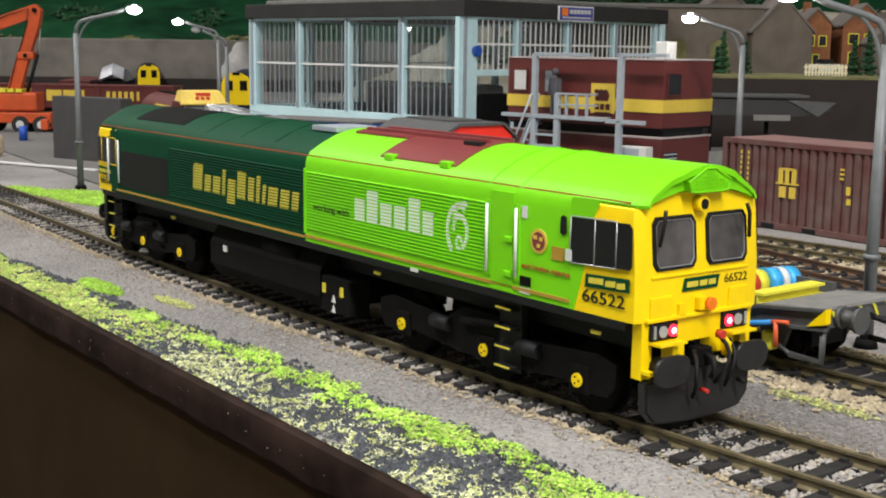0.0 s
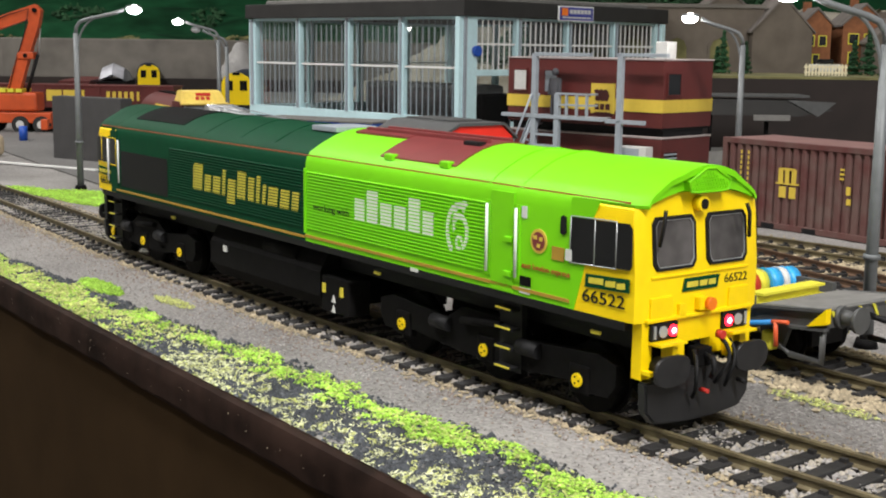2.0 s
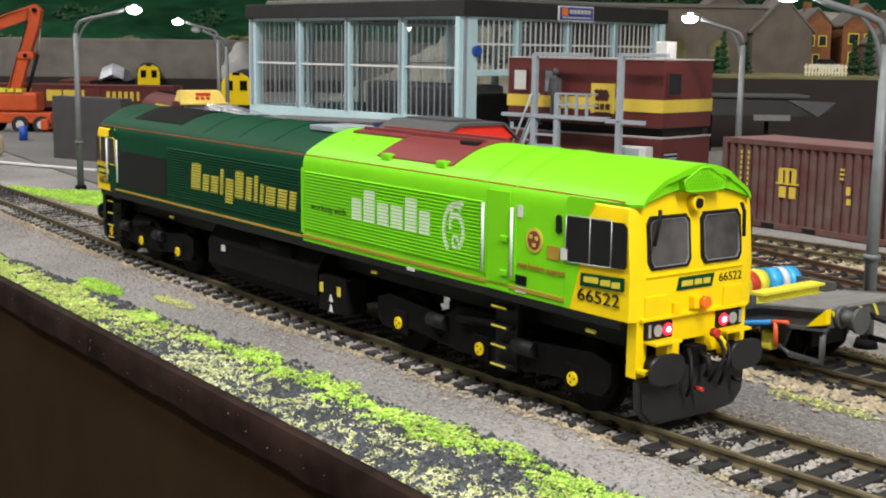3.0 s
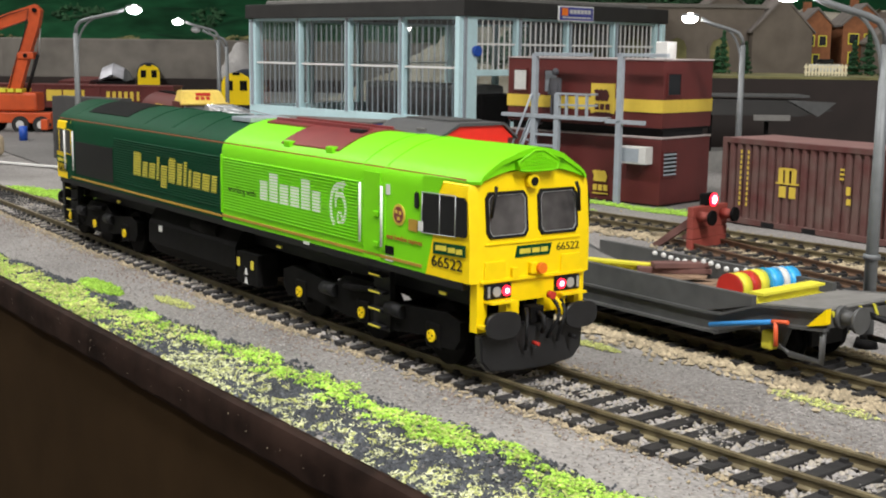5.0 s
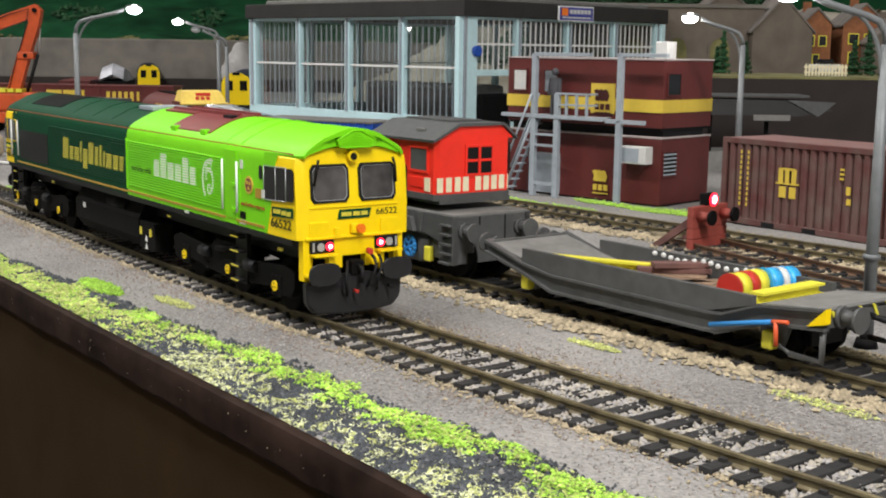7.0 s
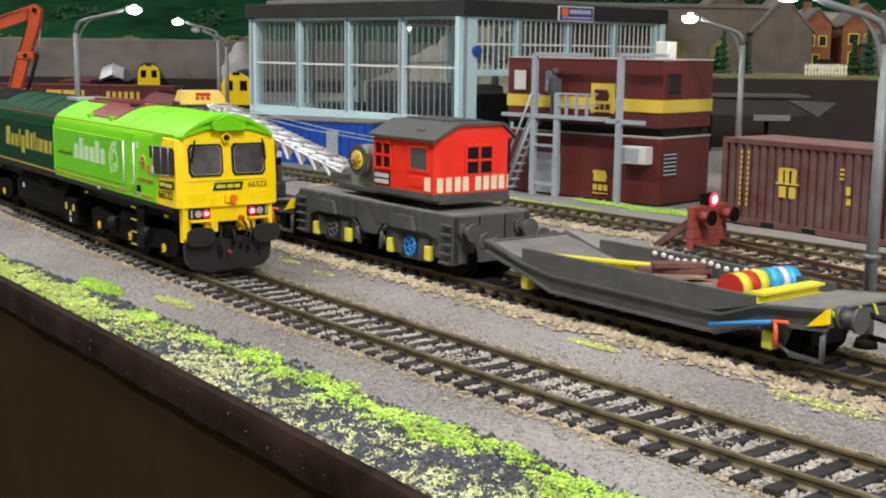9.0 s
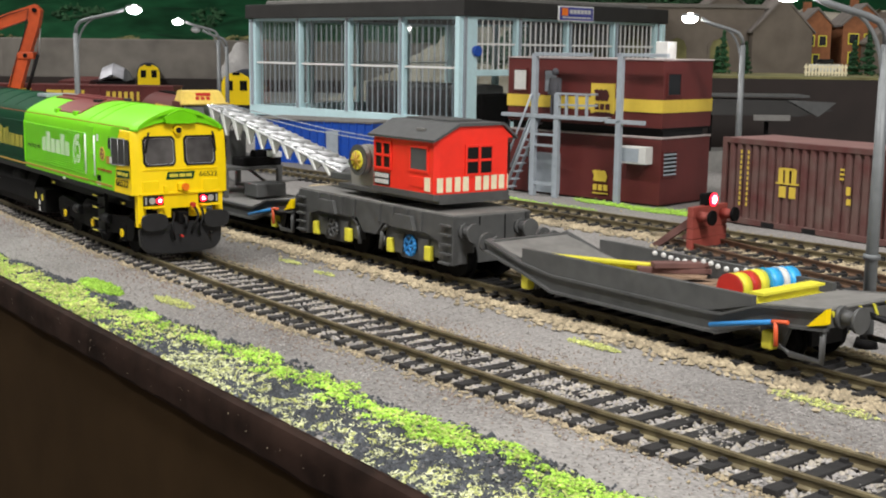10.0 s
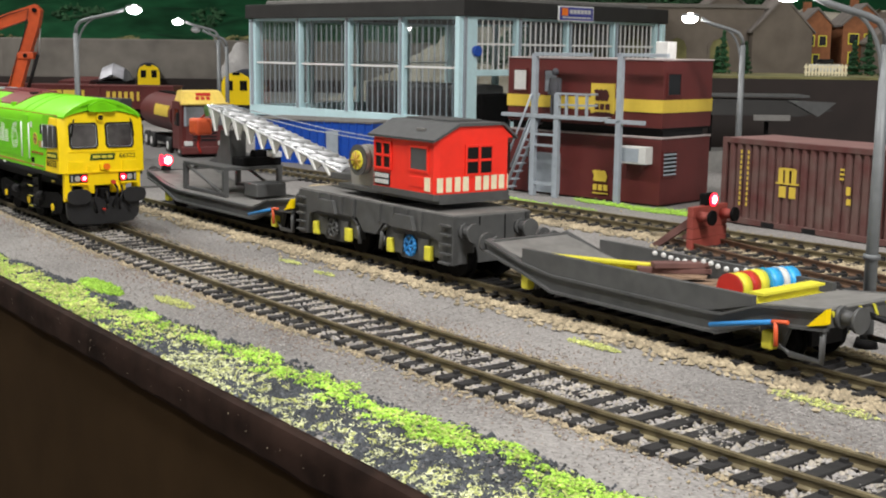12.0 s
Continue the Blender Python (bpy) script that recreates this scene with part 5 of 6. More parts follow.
# ---- buffer stop ----
stop = thing("buffer_stop", "red-brown wooden buffer stop with a lit red lamp", "buffer stop", -153, 193.5, -3, 7)
for i in range(4):
    part("plank", B(-1.4, 1.4, -12.3, 12.3, 0.4 + i * 4.15, 4.4 + i * 4.15, bevel=0.2), mat("red_brown_timber", (0.26, 0.05, 0.036), 0.65, var=0.2, scale=0.2, bump=0.2) if i == 0 else bpy.data.materials["red_brown_timber"], stop)
RBT = bpy.data.materials["red_brown_timber"]
for sy in (-1, 1):
    b = part("buffer", C((1.2, sy * 8.2, 13.2), (6.5, sy * 8.2, 13.2), 2.2, n=14, r2=1.8), RBT, stop)
    part("buffer_head", C((6.5, sy * 8.2, 13.2), (7.6, sy * 8.2, 13.2), 2.9, n=16), SOOT, b)
    bm = bmesh.new()
    prism(bm, [(-1.4, 13), (-1.4, 9.5), (-15, 0), (-19, 0)], "y", sy * 9 - 1, sy * 9 + 1)
    part("raking_strut", bm, PLANKRED, stop)
lb = part("lamp_box", B(-2.2, 1.2, -3.0, 4.2, 16.8, 21.4, bevel=0.4), SOOT, stop)
part("red_light", C((1.2, 1.6, 19.0), (1.8, 1.6, 19.0), 2.5, n=18), REDGLOW, lb, "lit red lamp")
part("light_core", C((1.8, 1.6, 19.0), (1.9, 1.6, 19.0), 1.6, n=16), REDCORE, lb)

rng2 = random.Random(4)
for i in range(6):
    one("stone_block", B(-2.4, 2.4, -1.6, 1.6, 0, 2.6, bevel=0.5), STONE_TAN, "small pale stone block behind the buffer stop", "stone", -178 + rng2.uniform(-6, 8), 205 + rng2.uniform(-8, 12), -3.2, rng2.uniform(0, 180), group="stone blocks")


# ---- containers ----
def container(label, x, y, rz, marks):
    c = thing("container", label, "container", x, y, -3, rz, group="maroon containers")
    L_, W_, H_ = 79.5, 32.0, 38.0
    part("frame", B(0.3, L_ - 0.3, 0.6, W_ - 0.6, 1.8, H_ - 0.8), MAROONDIRT, c)
    for yy, sg in ((0, -1), (W_, 1)):
        n = 17
        w = (L_ - 4.4) / n
        prof = []
        for i in range(n):
            x0 = 2.2 + w * i
            prof += [(x0, yy - sg * 0.4), (x0 + w * 0.2, yy + sg * 0.8), (x0 + w * 0.62, yy + sg * 0.8), (x0 + w * 0.82, yy - sg * 0.4)]
        prof += [(L_ - 2.2, yy - sg * 0.4), (L_ - 2.2, yy - sg * 0.9), (2.2, yy - sg * 0.9)]
        bm = PR(prof, "z", 2.6, H_ - 2.4)
        part("corrugated_side", bm, MAROONDIRT, c, "dusty maroon corrugated steel side")
        part("top_rail", B(0, L_, *sorted((yy - sg * 0.6, yy + sg * 1.1)), H_ - 2.4, H_, bevel=0.2), MAROONDIRT, c)
        part("bottom_rail", B(0, L_, *sorted((yy - sg * 0.6, yy + sg * 1.1)), 0.2, 2.8, bevel=0.2), MAROONDIRT, c)
        for x0 in (23, 45):
            part("fork_pocket", B(x0, x0 + 7, *sorted((yy + sg * 1.0, yy + sg * 1.25)), 0.2, 2.4), BLACK, c)
    for x0 in (0, L_):
        for yy in (0, W_):
            part("corner_post", B(x0 - 1.2, x0 + 1.2, yy - 1.2, yy + 1.2, 0, H_ + 0.1, bevel=0.2), MAROONDIRT, c)
    # roof plate in a paler pink than the sides
    part("roof", B(0.5, L_ - 0.5, 0.4, W_ - 0.4, H_ - 0.6, H_ + 0.05), mat("pink_roof_steel", (0.22, 0.12, 0.11), 0.7, var=0.15, scale=0.1) if "pink_roof_steel" not in bpy.data.materials else bpy.data.materials["pink_roof_steel"], c)
    if marks:
        for x0, x1, z0, z1 in ((31.0, 33.4, 20.5, 26.6), (34.6, 36.6, 20.5, 26.6), (38.0, 40.4, 20.5, 26.6), (31.4, 39.6, 26.0, 27.0), (29.6, 42, 19.9, 20.6), (31.6, 35.2, 14.2, 19.0), (37.0, 40.4, 14.2, 19.0)):
            part("mark_bar", B(x0, x1, -1.0, -0.75, z0, z1), CREAMBAND, c)
        for x0 in (9.4, 13.4):
            for i in range(11):
                part("side_mark", B(x0, x0 + 0.8, -1.0, -0.75, 8.5 + i * 2.3, 9.9 + i * 2.3), CREAMBAND, c)
        for x0, z0, z1 in ((62.5, 24.5, 25.3), (62.5, 26.4, 27.2), (62.5, 28.3, 29.2), (66, 18.5, 22), (66.4, 14.5, 17)):
            part("side_mark", B(x0, x0 + 2.0, -1.0, -0.75, z0, z1), CREAMBAND, c)
    return c


container("dusty maroon corrugated container with a yellow emblem", -199, 262.6, -4.4, True)
container("plain dark red corrugated container beside another", -117, 256.0, -4.4, False)

# ---- stacked site cabins with their stair tower ----
CX, CY, CR = -249, 276.5, 7


def cabin(label, z, h, upper):
    c = thing("site_cabin", label, "cabin", CX, CY, z, CR, group="stacked cabins")
    shell = part("shell", B(-99, 0, 0, 44, 0.6, h - 0.8, bevel=0.3), MAROON, c, "maroon cabin walls")
    part("roof", B(-99.5, 0.5, -0.5, 44.5, h - 0.8, h + 0.1, bevel=0.2), mat("pale_pink_grey_roof", (0.4, 0.34, 0.33), 0.7) if upper else bpy.data.materials["pale_pink_grey_roof"], c)
    part("base_skid", B(-98, -1, 1, 43, -0.6, 0.8), BLACK, c)
    def win(name, u0, u1, z0, z1, side, mtl, slats=0):
        bb = (lambda a0, a1, c0, c1, d: B(a0, a1, -d, 0.05, c0, c1, bevel=0.1)) if side == "f" else (lambda a0, a1, c0, c1, d: B(-0.05, d, a0, a1, c0, c1, bevel=0.1))
        w = part(name, bb(u0, u1, z0, z1, 0.35), mtl, c)
        for a0, a1, c0, c1 in ((u0 - .7, u0 + .1, z0 - .7, z1 + .7), (u1 - .1, u1 + .7, z0 - .7, z1 + .7), (u0, u1, z0 - .7, z0 + .1), (u0, u1, z1 - .1, z1 + .7)):
            part("frame_bar", bb(a0, a1, c0, c1, 0.7), MAROON if not slats else MAROON, w)
        for i in range(slats):
            zz = z0 + (z1 - z0) * (i + 0.5) / slats
            part("slat", bb(u0, u1, zz - 0.45, zz + 0.35, 0.8), STEELGREY, w)
        return w

    def emblem(x, z0):
        e = part("emblem", bmesh_arcs(x, z0), mat("emblem_maroon", (0.06, 0.012, 0.01), 0.5) if upper else CREAMBAND, c, "curved band emblem over short bars")
        for i in range(3):
            part("emblem_bar", B(x - 4.6 + i * 3.3, x - 2.2 + i * 3.3, -0.95, -0.6, z0 - 8.4, z0 - 5.4), bpy.data.materials["emblem_maroon"] if upper else CREAMBAND, e)
        part("emblem_line", B(x - 5.0, x + 5.0, -0.95, -0.6, z0 - 10.2, z0 - 9.6), bpy.data.materials["emblem_maroon"] if upper else CREAMBAND, e)

    if upper:
        part("yellow_band", B(-99.2, 0.45, -0.45, 0.02, 42.8 - z, 49.0 - z), CREAMBAND, c, "yellow band along the wall")
        part("yellow_band", B(-0.02, 0.45, 0.0, 44.2, 42.8 - z, 49.0 - z), CREAMBAND, c, "yellow band along the wall")
        win("window", -94.5, -86.0, 51.5 - z, 62 - z, "f", OFFWHITE)
        win("window", -73.5, -65.5, 51 - z, 62 - z, "f", STEELGREY)
        win("window", 3.4, 14.5, 51.4 - z, 61.6 - z, "r", DARKGLASS)
        part("sign_board", B(-43.0, -28.4, -0.62, 0, 41.2 - z, 56.2 - z), CREAMBAND, c, "yellow square sign board")
        emblem(-35.6, 51.4 - z)
        u = part("roof_unit", B(-7.5, -0.6, 3, 11, h, h + 8.4, bevel=0.3), OFFWHITE, c, "white box on the roof")
    else:
        win("vent", 1.8, 13.0, 11.6 - z, 23.4 - z, "r", DARKGLASS, 6)
        ac = part("cooling_unit", B(-20.6, -4.6, -6.5, 0, 17.6 - z, 26.2 - z, bevel=0.4), OFFWHITE, c, "white wall cooling unit")
        part("unit_grille", B(-19.4, -8.6, -6.7, -6.4, 18.6 - z, 25.2 - z), STEELGREY, ac)
        part("pale_door", B(-83, -62, -0.5, 0, 1, 22), STEELGREY, c, "grey door behind the stair")
        emblem(-35.2, 10.6 - z)
    return c


def bmesh_arcs(x, z0):
    bm = bmesh.new()
    for i in range(3):
        pts = [(x - 4.6 + i * 2.6, z0 - 3.6), (x - 2.2 + i * 2.6, z0 - 4.0), (x - 0.6 + i * 2.4, z0 - 1.4), (x - 1.2 + i * 2.2, z0 + 0.9), (x - 3.4 + i * 2.6, z0 + 2.0), (x - 5.4 + i * 2.6, z0 + 1.2), (x - 4.0 + i * 2.6, z0 - 0.8)]
        prism(bm, pts, "y", -0.95, -0.6)
    return bm


cabin("maroon site cabin with a yellow band, stacked on another", 34.6, 34.2, True)
cabin("plain maroon site cabin standing on the grass", -3, 33.8, False)
one("spacer_beam", B(-98, -2, 4, 40, 0, 4.2), BLACK, "dark spacer beam between the stacked cabins", "beam", CX, CY, 30.7, CR)

tower = thing("stair_tower", "blue-grey steel stair tower with a landing before the cabins", "stair tower", CX, CY, -3, CR)
for x, y, h in ((-73.0, -9, 73.6), (-19.0, -9, 74.2), (-57.8, -9, 53)):
    part("post", B(x - 1.5, x + 1.5, y - 1.2, y + 1.2, 0, h, bevel=0.15), STEELGREY, tower)
part("landing", B(-75, -29.6, -10.5, -1, 40.6, 42.4, bevel=0.15), STEELGREY, tower)
part("landing_arm", B(-27, -4, -10.2, -7.8, 40.0, 42.0, bevel=0.15), STEELGREY, tower)
part("landing_arm", B(-100, -73, -4, -1.5, 40.2, 42.2, bevel=0.15), STEELGREY, tower)
part("top_beam", B(-73, -37, -10.2, -7.8, 72.4, 74.2, bevel=0.15), STEELGREY, tower)
part("top_beam", B(-21, 8, -10.2, -7.8, 72.6, 74.4, bevel=0.15), STEELGREY, tower)
for x in (-57.8, -51.4, -45, -38.6):
    part("rail_post", B(x - 0.6, x + 0.6, -10.3, -9.2, 42, 54), STEELGREY, tower)
for z in (48, 53.6):
    part("hand_rail", B(-58, -38, -10.4, -9.3, z - 0.5, z + 0.5), STEELGREY, tower)
    part("hand_rail", B(-39.1, -38.1, -10, -1, z - 0.5, z + 0.5), STEELGREY, tower)
    part("cross_rail", B(-73, -57.8, -10.0, -9.0, z - 22, z - 20.8), STEELGREY, tower)
part("cross_rail", B(-73, -57.8, -10.0, -9.0, 6, 7.6), STEELGREY, tower)
for y in (-9.4, -3.2):
    bm = bmesh.new()
    tube(bm, [(-92, y, 1), (-73.4, y, 41)], 0.8, 6)
    tube(bm, [(-92, y - 1.5, 13), (-73.4, y - 1.5, 53)], 0.6, 6)
    part("stringer", bm, STEELGREY, tower)
for i in range(9):
    part("tread", B(-92 + i * 2.05, -88.6 + i * 2.05, -9.4, -3.2, 2.6 + i * 4.3, 3.3 + i * 4.3), STEELGREY, tower)
a = math.radians(CR)


def off_cabin(x, y):
    return CX + x * math.cos(a) - y * math.sin(a), CY + x * math.sin(a) + y * math.cos(a)


fx, fy = off_cabin(-62.0, -6.0)
fig = bmesh.new()
for sx in (-1.4, 1.4):
    cyl(fig, (sx, 0, 0), (sx * 0.8, 0, 10.5), 1.2, 10, 1.4)
    cyl(fig, (sx * 2.2, 0, 18.2), (sx * 2.5, -0.6, 10.5), 0.9, 8, 0.8)
cyl(fig, (0, 0, 10), (0, 0, 19), 2.4, 12, 2.8)
bmesh.ops.create_icosphere(fig, subdivisions=2, radius=1.9, matrix=Matrix.Translation((0, 0, 22.0)))
one("figurine", fig, SKIN, "tiny plain model figurine standing on the landing", "figurine", fx, fy, 39.4, CR, smooth=True)

# ---- yard lamps ----
def yard_lamp(label, x, y, h, side, reach, lit=True, base=-3.2):
    """A grey post with a swan-neck arm; side is the heading of the arm in degrees."""
    l = thing("yard_lamp", label, "street lamp", x, y, base, side, group="yard lamps")
    part("post", C((0, 0, 0), (0, 0, h - 5), 1.75, n=14, r2=1.3), POSTGREY, l)
    part("foot", C((0, 0, 0), (0, 0, 2.4), 3.2, n=14, r2=2.6), SOOT, l)
    part("collar", C((0, 0, h * 0.28), (0, 0, h * 0.28 + 1.4), 2.2, n=14), POSTGREY, l)
    bm = bmesh.new()
    arm = [Vector((0, 0, h - 5)), Vector((0.5, 0, h - 1.8)), Vector((2.2, 0, h + 0.6)), Vector((5.5, 0, h + 2)), Vector((reach * 0.6, 0, h + 4.8)), Vector((reach - 5, 0, h + 7.2))]
    tube(bm, arm, 0.95, 10)
    part("arm", bm, POSTGREY, l)
    bm = bmesh.new()
    c = [Vector((0.8 + (reach * 0.42) * (1 - math.cos(t)), 0, h - 14 + 17.4 * math.sin(t))) for t in [i * math.pi / 16 for i in range(9)]]
    tube(bm, c, 0.55, 8)
    part("brace", bm, POSTGREY, l)
    hd = bmesh.new()
    bmesh.ops.create_uvsphere(hd, u_segments=16, v_segments=10, radius=1, matrix=Matrix.Translation((reach, 0, h + 8.4)) @ Matrix.Diagonal((4.3, 2.5, 1.3, 1)))
    head = part("lamp_head", hd, POSTGREY, l, smooth=True)
    gl = bmesh.new()
    bmesh.ops.create_uvsphere(gl, u_segments=16, v_segments=10, radius=1, matrix=Matrix.Translation((reach + 0.2, 0, h + 7.4)) @ Matrix.Diagonal((3.7, 2.7, 2.4, 1)))
    part("lit_lens", gl, LEDWHITE if lit else LENS, head, "lit white lens", smooth=True)
    return l


yard_lamp("grey yard lamp with a lit white head", -470.5, 75, 86, 52, 30)
yard_lamp("grey yard lamp with a lit white head", -655, 261, 85, 230, 29)
yard_lamp("grey yard lamp with an unlit head", -705, 296, 80, 225, 24, False)
yard_lamp("grey yard lamp with a lit white head behind the container", -219, 297, 84, 226, 25)
yard_lamp("grey yard lamp standing close behind the wagon", -23, 97, 83, 236, 26)

# ---- the glazed depot ----
BX, BY, BR = -505, 366, 5
BW, BD = 240.0, 222.0
depot = thing("depot_building", "pale blue glazed engine depot with a dark flat roof", "building", BX, BY, -3, BR)
part("slab", B(-BW, 0, 0, BD, 0, 1.2), TARMAC, depot)


def depot_wall(length, bays, m, openings, plinth=28.0, nb=9, bar=0.2):
    """One glazed wall, built along its own x from 0 to -length, outside towards -y."""
    wpart = part("wall_frame", box(bmesh.new(), -length, 0, -1.0, 1.0, 95.6, 98.0), PALEBLUE, depot)
    wpart.matrix_basis = m
    bw = length / bays
    if not openings:
        part("plinth_wall", B(-length, 0, -1.2, 1.2, 0, plinth - 8), STEELGREY, wpart)
        part("sill", B(-length, 0, -2.4, 1.2, plinth - 8, plinth, bevel=0.3), PALEBLUE, wpart)
    else:
        part("sill", B(-length, 0, -1.8, 1.2, 57, 61.4, bevel=0.3), PALEBLUE, wpart)
        part("plinth_wall", B(-bw * 2.6, 0, -1.0, 1.0, 0, 57), STEELGREY, wpart)
    for i in range(bays + 1):
        x = -i * bw
        wd = 4.2 if 0 < i < bays else 6.2
        part("post", B(x - wd, x + wd * 0.4, -2.2, 2.0, 0, 97, bevel=0.25), PALEBLUE, wpart)
        part("post_web", B(x - wd * 0.45, x, -3.6, -2.2, plinth, 97), STEELGREY, wpart)
    lo = 61 if openings else plinth
    mid = 79 if openings else 62.5
    for i in range(bays):
        x1, x0 = -i * bw - 3.6, -(i + 1) * bw + 1.6
        pane = part("pane", B(x0, x1, 0.2, 0.6, lo, 96), SHEDGLASS, wpart)
        pane.visible_shadow = False
        part("transom", B(x0, x1, -0.7, 0.1, mid - 0.8, mid + 0.6), WHITE, wpart)
        for j in range(1, nb):
            xx = x0 + (x1 - x0) * j / nb
            part("glazing_bar", B(xx - bar, xx + bar, -0.5, 0.1, lo, 96), WHITE if openings else STEELGREY, wpart)
    return wpart


depot_wall(BW, 4, mm(0, 0, 0), False)
depot_wall(BD, 4, mm(0, 0, 0, 0, 0, 90) @ mm(BD, 0, 0), True, bar=0.5)
depot_wall(BW, 4, mm(0, BD, 0, 0, 0, 180) @ mm(BW, 0, 0), False, nb=3)
depot_wall(BD, 4, mm(-BW, BD, 0, 0, 0, -90) @ mm(BD, 0, 0), False, nb=3)
rf = part("roof", B(-BW - 6, 6, -6, BD + 6, 97.6, 108.6, bevel=0.6), SLATEROOF, depot, "dark flat roof with a deep fascia")
part("roof_deck", B(-BW + 6, -6, 6, BD - 6, 108.4, 112, bevel=1.0), DECKGREY, depot)
part("corner_post", B(-3.5, 2.8, -2.8, 11.0, 0, 97.6, bevel=0.3), PALEBLUE, depot, "broad pale blue corner post")
part("wall_lamp", C((2.6, 9, 74), (6, 9, 74), 3.6, n=16), BLUEPAINT, depot, "round blue wall fitting")
sg = part("sign", B(6.0, 7.2, 91, 131, 96.5, 107.5, bevel=0.2), WHITE, depot, "blue and white depot sign")
part("sign_face", B(7.2, 7.4, 92, 130, 97.4, 106.6), SIGNBLUE, sg)
part("sign_mark", B(7.4, 7.55, 94, 101, 100.5, 106), ORANGE, sg)
for y0, y1, z0, z1 in ((103, 128, 102, 105), (95, 128, 98.6, 99.8)):
    for i in range(6):
        yy = y0 + (y1 - y0) * i / 6
        part("sign_bar", B(7.4, 7.55, yy, yy + (y1 - y0) / 6 - 0.8, z0, z1), OFFWHITE, sg)
# a grey locomotive and shelving inside
shed_loco = thing("grey_locomotive", "grey diesel locomotive standing inside the depot", "locomotive", BX - 8, BY + 40, -3, BR)
part("body", B(-130, -10, -14, 18, 10, 50, bevel=3), WAGONGREY, shed_loco)
part("cab_end", B(-10, -4, -13, 17, 10, 44, bevel=2), SOOT, shed_loco)
for x in (-115, -90, -50, -25):
    part("wheel", C((x, -10, 8), (x, 14, 8), 7, n=20), SOOT, shed_loco)
part("side_window", B(-22, -16, -14.3, -13.8, 30, 42), OFFWHITE, shed_loco)


# ---- yard vehicles and sidings behind ----
def lorry():
    t = thing("lorry", "maroon tanker lorry with a yellow roof deflector", "lorry", -612, 221, -3, -14)
    part("chassis", B(-110, 10, -9, 9, 5, 10), BLACK, t)
    c = part("cab", loft(bmesh.new(), [[(x, sy * (16 - ins), z) for sy, z in ((-1, 6), (1, 6), (1, 38 - ins), (-1, 38 - ins))] for x, ins in ((-12, 0.6), (-10, 0), (9, 0), (13.4, 0.9), (15, 3.2))]), MAROON, t, "maroon cab")
    # the windscreen's reflection is put into its pale mottled colour
    part("windscreen", PR([(-12.8, 22.4), (-13.6, 33.6), (-12.2, 35.2), (12.2, 35.2), (13.6, 33.6), (12.8, 22.4)], "x", 14.2, 15.5), mat("pale_painted_glass", (0.2, 0.21, 0.22), 0.1, var=0.5, scale=0.04, big=0.06), c, "pale opaque windscreen with its reflection painted in")
    for y in (-13.2, 13.2):
        part("screen_pillar", B(14.0, 15.8, y - 0.7, y + 0.7, 21.8, 35.4, bevel=0.2), STEELGREY, c)
    part("side_window", B(-3, 9, -16.4, -15.8, 22, 33, bevel=0.2), DARKGLASS, c)
    part("bumper", B(13, 17, -16, 16, 3, 8.4, bevel=0.8), MAROON, c)
    for y in (-11.5, 11.5):
        part("headlamp", B(15, 17.4, y - 2.8, y + 2.8, 8.8, 11.8, bevel=0.4), OFFWHITE, c)
    part("grille", B(14.6, 15.6, -8, 8, 12, 20), BLACK, c)
    for z in (13.6, 15.8, 18):
        part("grille_bar", B(15.5, 15.9, -8, 8, z - 0.4, z + 0.4), MAROON, c)
    d = part("roof_deflector", loft(bmesh.new(), [[(x, y * k, z) for y in (-1, 1)] + [(x - lean, y * (k - 2.4), zt) for y in (1, -1)] for x, k, z, lean, zt in ((-12, 14, 37.2, 0, 44.8), (2, 15, 37.2, 0, 45.6), (16, 15, 37.2, 6, 44.6))]), STRAWYEL, t, "yellow roof deflector with a red mark")
    part("sun_visor", B(14, 18.4, -16.4, 16.4, 36.0, 37.6, bevel=0.5), STRAWYEL, d)
    part("deflector_mark", PR([(10.8, 43.7), (12.2, 42.0), (12.7, 42.2), (11.3, 43.9)], "y", -5, 5), DULLRED, d)
    for y in (-4.4, -0.8, 2.8):
        part("deflector_mark", PR([(12.6, 41.3), (14.2, 39.3), (14.7, 39.5), (13.1, 41.5)], "y", y - 1.2, y + 1.2), DULLRED, d)
    for sy in (-1, 1):
        part("mirror", B(13, 15, *sorted((sy * 17, sy * 19)), 22, 31, bevel=0.4), BLACK, c)
    tank = [(16.5 * math.cos(q), 27 + 13.5 * math.sin(q)) for q in [k * math.pi / 12 for k in range(24)]]
    tr = part("trailer", PR(tank, "x", -112, -16), MAROON, t, "maroon round tank body", True)
    for x0, x1 in ((-64, -22),):
        part("trailer_panel", PR([(-16.8, 26), (-16.8, 28), (-16.3, 31), (-15.4, 33.6), (-14.6, 33.6), (-16.0, 28), (-16.0, 26)], "x", x0, x1), CREAMBAND, tr, "yellow side panel")
    part("tank_walk", B(-108, -20, -3, 3, 40, 41.4), SOOT, tr)
    for x in (4, -30, -82, -100):
        for y in (-15, 12):
            w = part("wheel", C((x, y, 6), (x, y + 3, 6), 6.2, n=20), TYRE, t)
            part("hub", C((x, y - 0.2, 6), (x, y + 3.2, 6), 3.0, n=14), OFFWHITE, w)
    return t


lorry()


